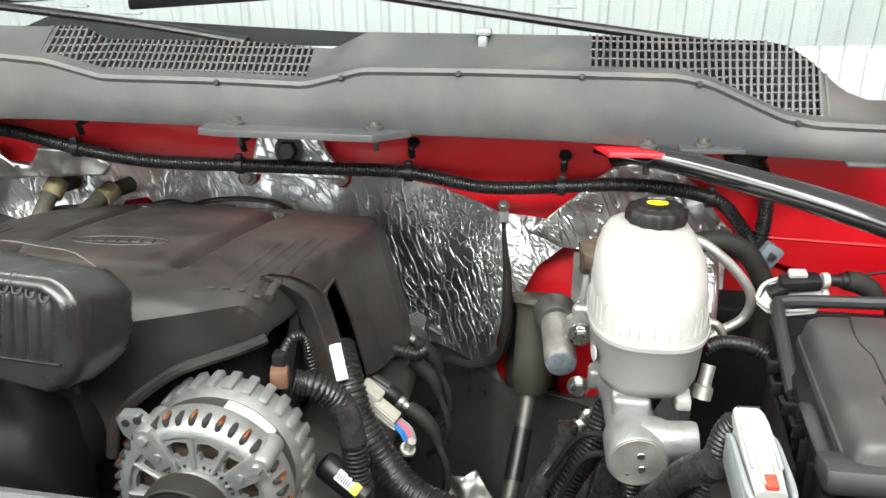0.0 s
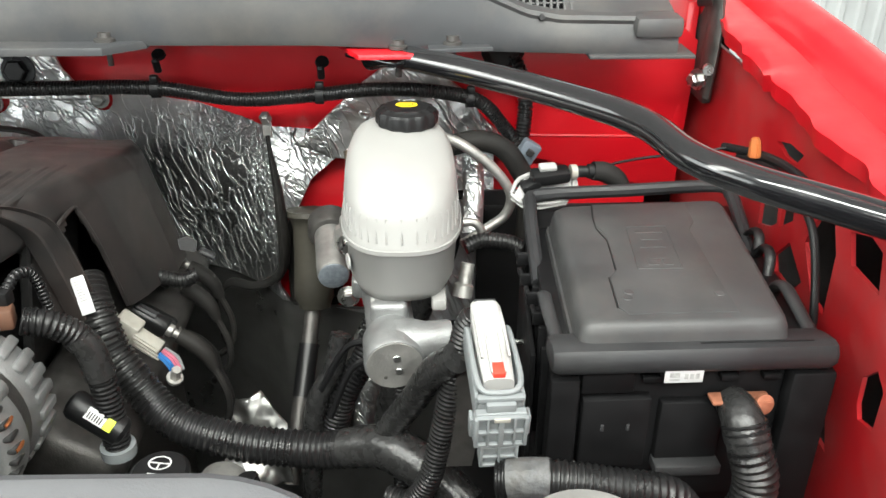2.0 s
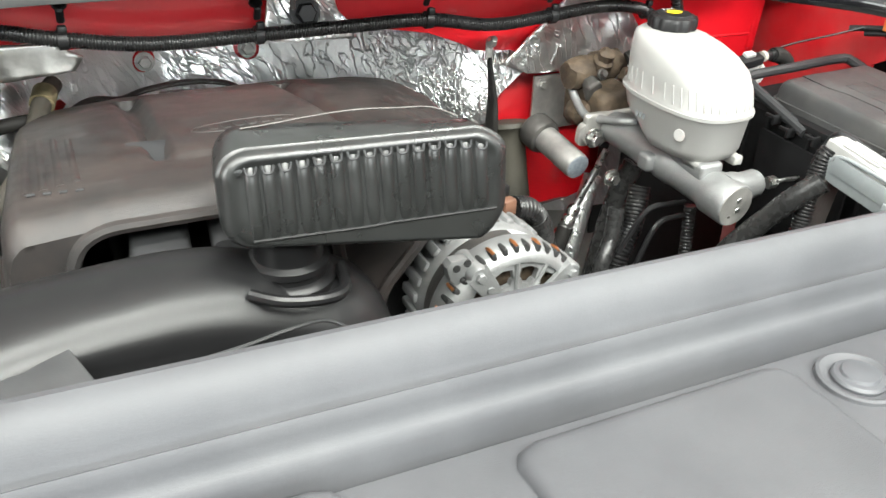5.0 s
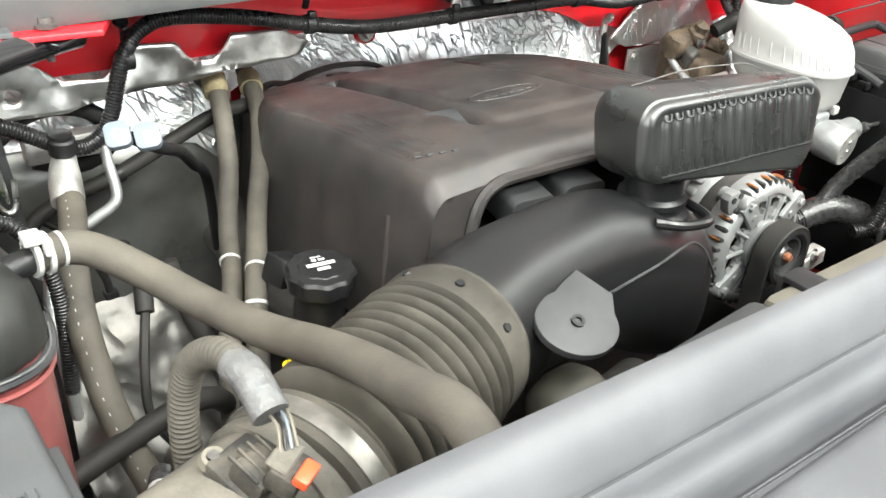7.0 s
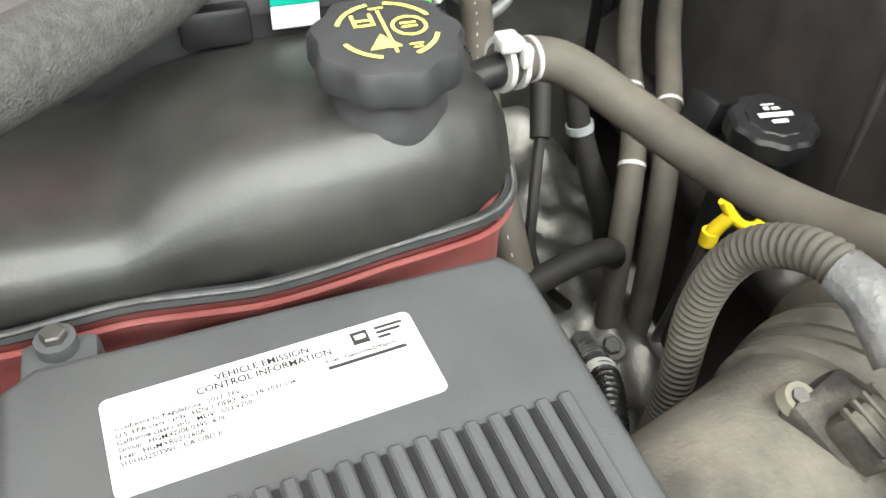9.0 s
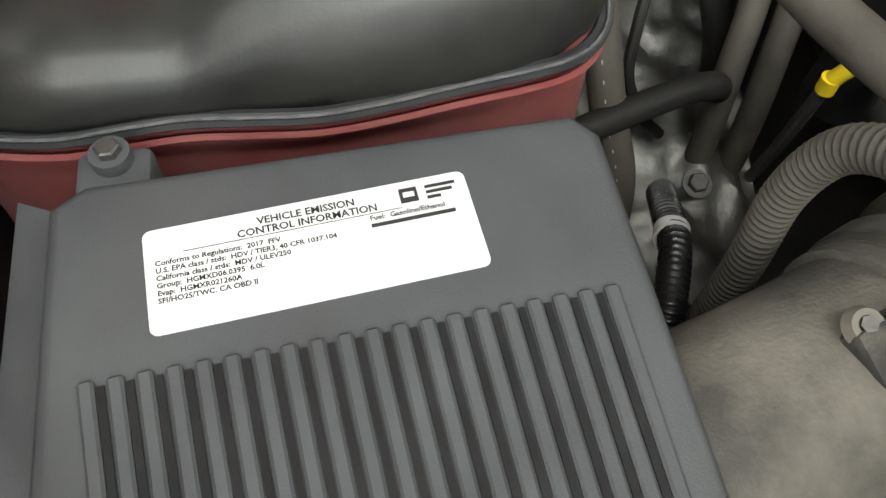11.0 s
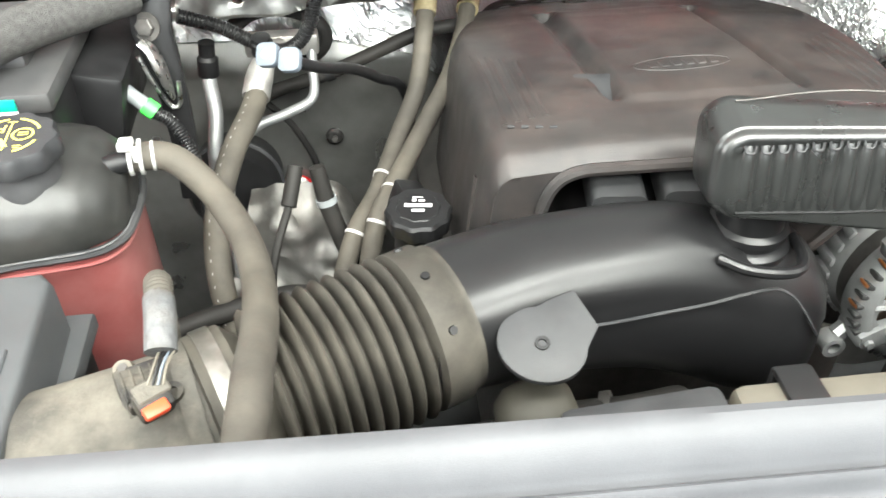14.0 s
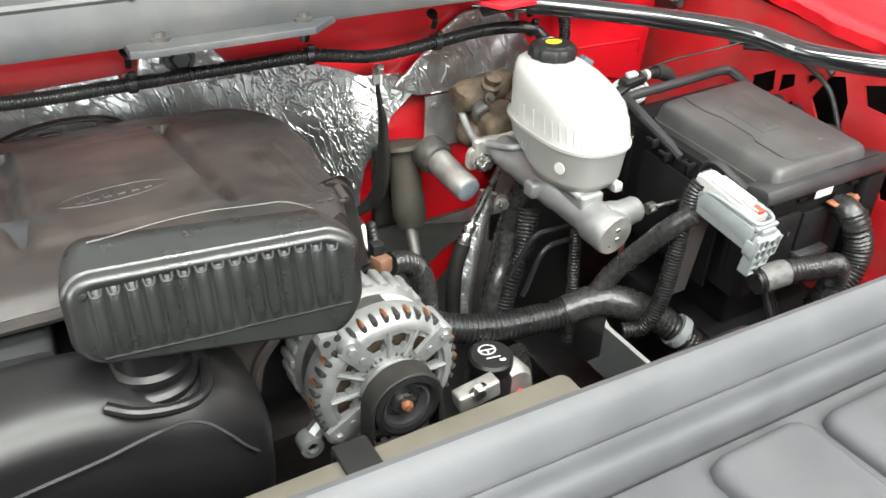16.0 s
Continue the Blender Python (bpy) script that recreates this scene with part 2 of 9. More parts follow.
def foil_material():
    """Foil with long slanting creases and a fine crinkle between them."""
    m = bpy.data.materials.new("crinkled_foil")
    m.use_nodes = True
    n, l = m.node_tree.nodes, m.node_tree.links
    b = n["Principled BSDF"]
    tc = n.new("ShaderNodeTexCoord")
    dn = n.new("ShaderNodeTexNoise")
    dn.inputs["Scale"].default_value, dn.inputs["Detail"].default_value = 9, 3
    l.new(tc.outputs["Object"], dn.inputs["Vector"])
    warp = n.new("ShaderNodeMix")
    warp.data_type = "VECTOR"
    warp.inputs["Factor"].default_value = 0.03
    l.new(tc.outputs["Object"], warp.inputs["A"])
    l.new(dn.outputs["Color"], warp.inputs["B"])

    def crease(angle, stretch, scale, low, high):
        mp = n.new("ShaderNodeMapping")
        mp.vector_type = "TEXTURE"
        mp.inputs["Rotation"].default_value = (0.0, radians(angle), 0.0)
        mp.inputs["Scale"].default_value = (1.0, 1.0, stretch)
        l.new(warp.outputs["Result"], mp.inputs["Vector"])
        v = n.new("ShaderNodeTexNoise")
        v.inputs["Scale"].default_value, v.inputs["Detail"].default_value = scale, 2
        l.new(mp.outputs["Vector"], v.inputs["Vector"])
        fold = n.new("ShaderNodeMath")
        fold.operation = "SUBTRACT"
        l.new(v.outputs["Fac"], fold.inputs[0])
        fold.inputs[1].default_value = 0.5
        side = n.new("ShaderNodeMath")
        side.operation = "ABSOLUTE"
        l.new(fold.outputs["Value"], side.inputs[0])
        c = n.new("ShaderNodeMapRange")
        c.inputs["From Min"].default_value, c.inputs["From Max"].default_value, c.inputs["To Min"].default_value, c.inputs["To Max"].default_value = low, high, 1.0, 0.0
        l.new(side.outputs["Value"], c.inputs["Value"])
        return c.outputs["Result"]

    def madd(x, k, y):
        a = n.new("ShaderNodeMath")
        a.operation = "MULTIPLY_ADD"
        l.new(x, a.inputs[0])
        a.inputs[1].default_value = k
        l.new(y, a.inputs[2])
        return a.outputs["Value"]

    fine = n.new("ShaderNodeTexNoise")
    fine.inputs["Scale"].default_value, fine.inputs["Detail"].default_value, fine.inputs["Roughness"].default_value = 80, 5, 0.55
    l.new(warp.outputs["Result"], fine.inputs["Vector"])
    mask = n.new("ShaderNodeMapRange")
    mask.inputs["From Min"].default_value, mask.inputs["From Max"].default_value = 0.40, 0.62
    l.new(dn.outputs["Fac"], mask.inputs["Value"])
    small = n.new("ShaderNodeMath")
    small.operation = "MULTIPLY"
    l.new(crease(-55, 2.5, 70, 0.0, 0.05), small.inputs[0])
    l.new(mask.outputs["Result"], small.inputs[1])
    soft = n.new("ShaderNodeMath")
    soft.operation = "MULTIPLY"
    l.new(fine.outputs["Fac"], soft.inputs[0])
    soft.inputs[1].default_value = 0.30
    h = madd(crease(-30, 16.0, 62, 0.0, 0.030), 0.42, soft.outputs["Value"])
    h = madd(crease(-16, 11.0, 34, 0.0, 0.022), 0.40, h)
    h = madd(small.outputs["Value"], 0.35, h)
    bp = n.new("ShaderNodeBump")
    bp.inputs["Strength"].default_value, bp.inputs["Distance"].default_value = 1.0, 0.0029
    l.new(h, bp.inputs["Height"])
    l.new(bp.outputs["Normal"], b.inputs["Normal"])
    b.inputs["Base Color"].default_value = (0.88, 0.89, 0.89, 1)
    b.inputs["Metallic"].default_value = 1.0
    rr = n.new("ShaderNodeMapRange")
    rr.inputs["To Min"].default_value, rr.inputs["To Max"].default_value = 0.26, 0.48
    l.new(dn.outputs["Fac"], rr.inputs["Value"])
    l.new(rr.outputs["Result"], b.inputs["Roughness"])
    return m


FOIL = foil_material()
GLASS = bpy.data.materials.new("windscreen_glass")
GLASS.use_nodes = True
_b = GLASS.node_tree.nodes["Principled BSDF"]
_b.inputs["Base Color"].default_value = (0.74, 0.79, 0.78, 1)
_b.inputs["Roughness"].default_value = 0.02
_b.inputs["Transmission Weight"].default_value = 1.0
_b.inputs["IOR"].default_value = 1.06


# ---------------------------------------------------------------- geometry helpers
def V(*a):
    return np.array(a, float)


def spline(pts, step):
    """Points at even steps along a smooth curve through pts."""
    p = np.array(pts, float)
    if len(p) > 2:
        e = np.vstack([2 * p[0] - p[1], p, 2 * p[-1] - p[-2]])
        out = []
        for i in range(1, len(e) - 2):
            a, b, c, d = e[i - 1], e[i], e[i + 1], e[i + 2]
            for u in np.linspace(0, 1, 24, endpoint=False):
                out.append(0.5 * ((2 * b) + (c - a) * u + (2 * a - 5 * b + 4 * c - d) * u * u + (3 * b - a - 3 * c + d) * u ** 3))
        out.append(e[-2])
        p = np.array(out)
    s = np.r_[0, np.cumsum(np.linalg.norm(np.diff(p, axis=0), axis=1))]
    n = max(2, int(math.ceil(s[-1] / step)) + 1)
    t = np.linspace(0, s[-1], n)
    return np.stack([np.interp(t, s, p[:, k]) for k in range(p.shape[1])], 1), t


def sweep_frames(p):
    t = np.gradient(p, axis=0)
    t /= np.linalg.norm(t, axis=1)[:, None] + 1e-12
    up = V(0, 0, 1) if abs(t[0][2]) < 0.9 else V(1, 0, 0)
    u = np.cross(t[0], up)
    u /= np.linalg.norm(u)
    us = []
    for k in range(len(p)):
        u = u - t[k] * (u @ t[k])
        u /= np.linalg.norm(u) + 1e-12
        us.append(u)
    us = np.array(us)
    return t, us, np.cross(t, us)


def tube(pts, r, seg=14, step=0.006, rib=None, caps=True, flat=1.0):
    """A swept tube. pts may carry a radius as a fourth number. rib: (pitch, depth) of corrugation. flat: squash along the second axis."""
    pts = [tuple(q) if len(q) == 4 else (*q, r) for q in pts]
    if rib:
        step = rib[0] / 5
    p, s = spline(pts, step)
    rad = p[:, 3].copy()
    p = p[:, :3]
    if rib:
        rad = rad + rib[1] * np.tanh(2.2 * np.sin(2 * np.pi * s / rib[0])) * 0.5
    _, u, v = sweep_frames(p)
    a = np.linspace(0, 2 * np.pi, seg, endpoint=False)
    ring = p[:, None] + rad[:, None, None] * (np.cos(a)[None, :, None] * u[:, None] + flat * np.sin(a)[None, :, None] * v[:, None])
    verts = ring.reshape(-1, 3).tolist()
    faces = []
    n = len(p)
    for i in range(n - 1):
        for j in range(seg):
            k = (j + 1) % seg
            faces.append((i * seg + j, i * seg + k, (i + 1) * seg + k, (i + 1) * seg + j))
    if caps:
        faces.append(tuple(reversed(range(seg))))
        faces.append(tuple((n - 1) * seg + j for j in range(seg)))
    return verts, faces


def axis_frame(axis):
    w = np.array(axis, float)
    w /= np.linalg.norm(w)
    h = V(0, 0, 1) if abs(w[2]) < 0.9 else V(0, 1, 0)
    u = np.cross(h, w)
    u /= np.linalg.norm(u)
    return u, np.cross(w, u), w


def lathe(profile, at, axis=(0, 0, 1), seg=32, lobes=0, depth=0.0):
    """Turn a profile of (radius, height) about an axis. lobes: a scalloped outline."""
    u, v, w = axis_frame(axis)
    verts, faces = [], []
    for r, h in profile:
        for j in range(seg):
            a = 2 * math.pi * j / seg
            rr = r * (1 + depth * math.cos(lobes * a)) if lobes else r
            verts.append((np.array(at) + rr * math.cos(a) * u + rr * math.sin(a) * v + h * w).tolist())
    for i in range(len(profile) - 1):
        for j in range(seg):
            k = (j + 1) % seg
            faces.append((i * seg + j, i * seg + k, (i + 1) * seg + k, (i + 1) * seg + j))
    faces.append(tuple(reversed(range(seg))))
    faces.append(tuple((len(profile) - 1) * seg + j for j in range(seg)))
    return verts, faces


def rbox(at, size, bev=0.003, seg=2, rot=(0, 0, 0), taper=1.0):
    """A box with rounded edges, centred at a place. taper: the top's size over the base's."""
    bm = bmesh.new()
    bmesh.ops.create_cube(bm, size=1)
    for q in bm.verts:
        f = taper if q.co.z > 0 else 1.0
        q.co = Vector((q.co.x * size[0] * f, q.co.y * size[1] * f, q.co.z * size[2]))
    if bev:
        bmesh.ops.bevel(bm, geom=bm.edges[:], offset=bev, segments=seg, profile=0.5, affect="EDGES")
    m = pose(*at, *rot)
    bm.verts.index_update()
    out = [tuple(m @ q.co) for q in bm.verts], [tuple(q.index for q in f.verts) for f in bm.faces]
    bm.free()
    return out


def prism(poly, low, high, frame_m=None, bev=0.0, seg=2):
    """A flat outline (x, y) raised from low to high along z, then laid by a matrix."""
    bm = bmesh.new()
    bottom = bm.faces.new([bm.verts.new((x, y, low)) for x, y in poly])
    top = bmesh.ops.extrude_face_region(bm, geom=[bottom])
    for q in top["geom"]:
        if isinstance(q, bmesh.types.BMVert):
            q.co.z = high
    bmesh.ops.recalc_face_normals(bm, faces=bm.faces[:])
    if bev:
        rim = [e for e in bm.edges if abs(e.verts[0].co.z - e.verts[1].co.z) < 1e-6 and abs(e.verts[0].co.z - high) < 1e-6]
        bmesh.ops.bevel(bm, geom=rim, offset=bev, segments=seg, profile=0.5, affect="EDGES")
    m = frame_m or Matrix()
    bm.verts.index_update()
    out = [tuple(m @ q.co) for q in bm.verts], [tuple(q.index for q in f.verts) for f in bm.faces]
    bm.free()
    return out


def rough(geo, amp, scale, seed=0.0):
    """The same mesh with every point pushed about, as a rough casting is."""
    return [tuple(Vector(q) + amp * noise.noise_vector(Vector(q) * scale + Vector((seed, 0, 0)))) for q in geo[0]], geo[1]


def loft(rings, caps=True, closed=True):
    seg = len(rings[0])
    verts = [tuple(map(float, q)) for ring in rings for q in ring]
    faces = []
    for i in range(len(rings) - 1):
        for j in range(seg if closed else seg - 1):
            k = (j + 1) % seg
            faces.append((i * seg + j, i * seg + k, (i + 1) * seg + k, (i + 1) * seg + j))
    if caps:
        faces.append(tuple(reversed(range(seg))))
        faces.append(tuple((len(rings) - 1) * seg + j for j in range(seg)))
    return verts, faces


def round_rect(w, h, r, n=6, power=None):
    """The outline of a rounded rectangle, centred."""
    out = []
    for cx, cy, a0 in ((w / 2 - r, h / 2 - r, 0), (-w / 2 + r, h / 2 - r, 90), (-w / 2 + r, -h / 2 + r, 180), (w / 2 - r, -h / 2 + r, 270)):
        for k in range(n + 1):
            a = radians(a0 + 90 * k / n)
            out.append((cx + r * math.cos(a), cy + r * math.sin(a)))
    return out


def circle(r, n=24, cx=0.0, cy=0.0, sy=1.0):
    return [(cx + r * math.cos(2 * math.pi * k / n), cy + sy * r * math.sin(2 * math.pi * k / n)) for k in range(n)]


def merge(*geos):
    verts, faces = [], []
    for v, f in geos:
        o = len(verts)
        verts += list(v)
        faces += [tuple(i + o for i in q) for q in f]
    return verts, faces


def moved(geo, m):
    return [tuple(m @ Vector(q)) for q in geo[0]], geo[1]


def mesh_of(name, geo, mat, smooth=35):
    me = bpy.data.meshes.new(name)
    me.from_pydata([tuple(map(float, q)) for q in geo[0]], [], [tuple(q) for q in geo[1]])
    bm = bmesh.new()
    bm.from_mesh(me)
    bmesh.ops.recalc_face_normals(bm, faces=bm.faces[:])
    bm.to_mesh(me)
    bm.free()
    if smooth:
        me.shade_smooth()
        me.set_sharp_from_angle(angle=radians(smooth))
    me.materials.append(mat)
    return me


def thing(name, label, category, at=(0, 0, 0), group="", kind=""):
    ob = new(name)
    ob.empty_display_size = 0.02
    ob.matrix_world = Matrix.Translation(at)
    return tagged(ob, label, category, group, kind)


def part(name, geo, mat, parent=None, label="", smooth=35):
    """One mesh object, its geometry given in world metres, under a thing or a part."""
    ob = new(name, mesh_of(name, geo, mat, smooth))
    if parent is not None:
        ob.parent = parent
        if parent.parent is None:
            ob.matrix_parent_inverse = parent.matrix_basis.inverted()
    if label:
        ob["label"] = label
    return ob


def single(name, geo, mat, label, category, group="", kind="", smooth=35):
    return tagged(part(name, geo, mat, None, "", smooth), label, category, group, kind)


def text_geo(body, size, m, align="LEFT", lift=0.0):
    cu = bpy.data.curves.new("text", "FONT")
    cu.body, cu.size, cu.align_x = body, size, align
    cu.resolution_u, cu.offset = 2, 0.022 * size
    ob = bpy.data.objects.new("text", cu)
    scene.collection.objects.link(ob)
    bpy.context.view_layer.update()
    dg = bpy.context.evaluated_depsgraph_get()
    me = bpy.data.meshes.new_from_object(ob.evaluated_get(dg), depsgraph=dg)
    verts, faces = [tuple(m @ Vector((v.co.x, v.co.y, lift))) for v in me.vertices], [tuple(p.vertices) for p in me.polygons]
    bpy.data.objects.remove(ob)
    bpy.data.meshes.remove(me)
    return verts, faces


def bars(rows, m):
    """Plain bars (x, y, width, height) on a surface's frame."""
    out = []
    for x, y, w, h in rows:
        out.append(([tuple(m @ Vector(q)) for q in ((x, y, 0), (x + w, y, 0), (x + w, y + h, 0), (x, y + h, 0))], [(0, 1, 2, 3)]))
    return merge(*out)


def bolt(at, axis, r, h, parent, mat=None, name="bolt", washer=True):
    u, v, w = axis_frame(axis)
    geo = lathe([(r * 0.9, 0), (r, h * 0.1), (r, h * 0.85), (r * 0.85, h)], at, axis, 6)
    if washer:
        geo = merge(geo, lathe([(r * 1.5, -h * 0.15), (r * 1.5, h * 0.12)], at, axis, 16))
    return part(name, geo, mat or STEEL, parent)

# ---------------------------------------------------------------- the shop round the truck
def corrugated(x0, x1, pitch=0.15, depth=0.02):
    """A profile of (along, out) for ribbed sheet metal."""
    out, x = [], x0
    while x < x1:
        out += [(x, 0), (x + pitch * 0.55, 0), (x + pitch * 0.65, depth), (x + pitch * 0.9, depth)]
        x += pitch
    return [q for q in out if q[0] <= x1] + [(x1, 0)]


def shop():
    def wall(name, place, x0, x1, z0, z1, label):
        prof = corrugated(x0, x1)
        front = [place(a, z, o) for z in (z0, z1) for a, o in prof]
        back = [place(a, z, -0.08) for z in (z0, z1) for a, o in prof]
        n = len(prof)
        faces = []
        for base in (0, 2 * n):
            faces += [(base + i, base + i + 1, base + n + i + 1, base + n + i) for i in range(n - 1)]
        single(name, (front + back, faces), WALLWHITE, label, "wall", kind="structure", smooth=0)

    wall("wall_north", lambda a, z, o: (a, 6.0 - o, z), -6, 5.5, 0, 4.2, "white ribbed sheet metal wall of the shop")
    wall("wall_south", lambda a, z, o: (a, -5.0 + o, z), -6, 5.5, 0, 4.2, "white ribbed sheet metal wall of the shop")
    wall("wall_east", lambda a, z, o: (5.5 - o, a, z), -5, 6, 0, 4.2, "white ribbed sheet metal wall of the shop")
    wall("wall_west", lambda a, z, o: (-6 + o, a, z), -5, 6, 0, 4.2, "white ribbed sheet metal wall of the shop")
    wall("ceiling", lambda a, z, o: (a, z, 4.2 - o), -6, 5.5, -5, 6, "white ribbed sheet metal roof lining")
    single("floor", rbox((-0.25, 0.5, -0.05), (11.5, 11, 0.1), 0), CONCRETE, "bare grey concrete shop floor", "floor", kind="structure", smooth=0)


shop()

MID = -0.39  # the truck's centre line


# ---------------------------------------------------------------- the truck's body round the engine bay
def inside(poly, x, y):
    hit = False
    for (x0, y0), (x1, y1) in zip(poly, poly[1:] + poly[:1]):
        if (y0 > y) != (y1 > y) and x < (x1 - x0) * (y - y0) / (y1 - y0) + x0:
            hit = not hit
    return hit


def sheet(outline, holes, place, step, thick=None):
    """A flat outline with holes, filled with small triangles and laid in space by place(x, z)."""
    from mathutils.geometry import delaunay_2d_cdt
    verts, edges = [], []
    for ring in [outline, *holes]:
        fine = []
        for a, b in zip(ring, ring[1:] + ring[:1]):
            k = max(1, int(math.hypot(b[0] - a[0], b[1] - a[1]) / step))
            fine += [(a[0] + (b[0] - a[0]) * i / k, a[1] + (b[1] - a[1]) * i / k) for i in range(k)]
        o = len(verts)
        verts += fine
        edges += [(o + i, o + (i + 1) % len(fine)) for i in range(len(fine))]
    xs, zs = [q[0] for q in outline], [q[1] for q in outline]
    z = min(zs) + step / 2
    row = 0
    while z < max(zs):
        x = min(xs) + step * (0.5 if row % 2 else 0.25)
        while x < max(xs):
            if inside(outline, x, z) and not any(inside(h, x, z) for h in holes):
                verts.append((x, z))
            x += step
        z += step * 0.87
        row += 1
    v, _, f, *_ = delaunay_2d_cdt([Vector(q) for q in verts], edges, [], 0, 1e-6)
    keep = []
    for t in f:
        cx, cz = sum(v[i][0] for i in t) / 3, sum(v[i][1] for i in t) / 3
        if inside(outline, cx, cz) and not any(inside(h, cx, cz) for h in holes):
            keep.append(tuple(t))
    front = [place(q[0], q[1]) for q in v]
    if thick is None:
        return front, keep
    n = len(front)
    back = [(q[0] + thick[0], q[1] + thick[1], q[2] + thick[2]) for q in front]
    count = {}
    for t in keep:
        for a, b in ((t[0], t[1]), (t[1], t[2]), (t[2], t[0])):
            count[(a, b)] = 1
    rim = [(a, b) for (a, b) in count if (b, a) not in count]
    return front + back, keep + [tuple(n + i for i in reversed(t)) for t in keep] + [(b, a, a + n, b + n) for a, b in rim]


WALL_X = [-1.3, -1.05, -0.85, -0.72, -0.66, -0.60, -0.54, -0.46, -0.344, -0.283, -0.2, -0.16, -0.10, -0.075, -0.03, 0.034, 0.08, 0.2, 0.5]
WALL_Y = [1.02, 1.02, 1.02, 1.02, 1.02, 1.08, 1.16, 1.20, 1.198, 1.172, 1.126, 1.10, 1.045, 1.01, 1.005, 0.985, 0.97, 0.975, 0.975]


def firewall_y(x):
    return float(np.interp(x, WALL_X, WALL_Y))


def foil_y(x, z):
    y = firewall_y(x) - 0.006 + 0.30 * max(0.0, z - 1.16)
    w = noise.noise(Vector((x * 16, z * 9, 3))) * 0.0035 + noise.noise(Vector((x * 60 + z * 36, z * 16, 7))) * 0.0016
    return y + w


OPENING = [(0.15, 1.206), (0.011, 1.208), (-0.027, 1.174), (-0.044, 1.139), (-0.07, 1.10), (-0.077, 1.06), (-0.077, 1.015), (-0.062, 0.99), (0.028, 0.995), (0.138, 1.023), (0.16, 1.1)]
FOIL_TOP = [(0.20, 1.255), (0.172, 1.289), (0.14, 1.315), (0.105, 1.328), (0.072, 1.328), (0.045, 1.31), (0.023, 1.285), (0.0, 1.262), (-0.016, 1.255), (-0.066, 1.252), (-0.102, 1.262), (-0.2, 1.29), (-0.6, 1.28), (-0.66, 1.285), (-0.9, 1.28), (-1.1, 1.28)]


def firewall():
    fw = thing("firewall", "red painted firewall of the truck behind the engine", "firewall", (MID, 1.1, 1.0), kind="structure")
    xs = np.linspace(-1.25, 0.40, 90)
    zs = np.linspace(0.55, 1.33, 12)
    verts = [(x, firewall_y(x) + 0.024 + 0.33 * max(0.0, z - 1.16), z) for z in zs for x in xs]
    n = len(xs)
    faces = [(r * n + i, r * n + i + 1, (r + 1) * n + i + 1, (r + 1) * n + i) for r in range(len(zs) - 1) for i in range(n - 1)]
    part("wall", (verts, faces), RED, fw)
    # the plenum's front, folded back under the cowl
    low = [(-1.2, 1.29), (-0.66, 1.29), (-0.62, 1.30), (-0.36, 1.307), (-0.28, 1.303), (-0.196, 1.290), (-0.148, 1.281), (-0.101, 1.263), (-0.077, 1.251), (-0.021, 1.246), (0.0, 1.235), (0.25, 1.205), (0.375, 1.17), (0.434, 1.15)]
    outline = low + [(0.434, 1.35), (0.375, 1.40), (-1.2, 1.40)]
    part("plenum_front", sheet(outline, [], lambda x, z: (x, 0.982 + 0.02 * max(0.0, 1.31 - z) * 4, z), 0.03, (0, 0.012, 0)), RED, fw, "bright red painted plenum panel")
    for z in (1.236,):
        part("pressed_rib", tube([(0.19, 0.990, z), (0.425, 0.990, z - 0.006)], 0.0035, 10, 0.02, flat=0.8), RED, fw)
    part("plenum_end", rbox((0.425, 1.07, 1.30), (0.016, 0.17, 0.19), 0.005), RED, fw)
    part("plenum_floor", rbox((-0.4, 1.09, 1.315), (1.55, 0.2, 0.008), 0), DARKSTEEL, fw)
    # grommet for the loom
    part("grommet", lathe([(0.024, 0), (0.026, 0.006), (0.018, 0.02)], (0.205, 0.98, 1.345), (0, -1, 0.1), 20), BLACKRUBBER, fw)


firewall()


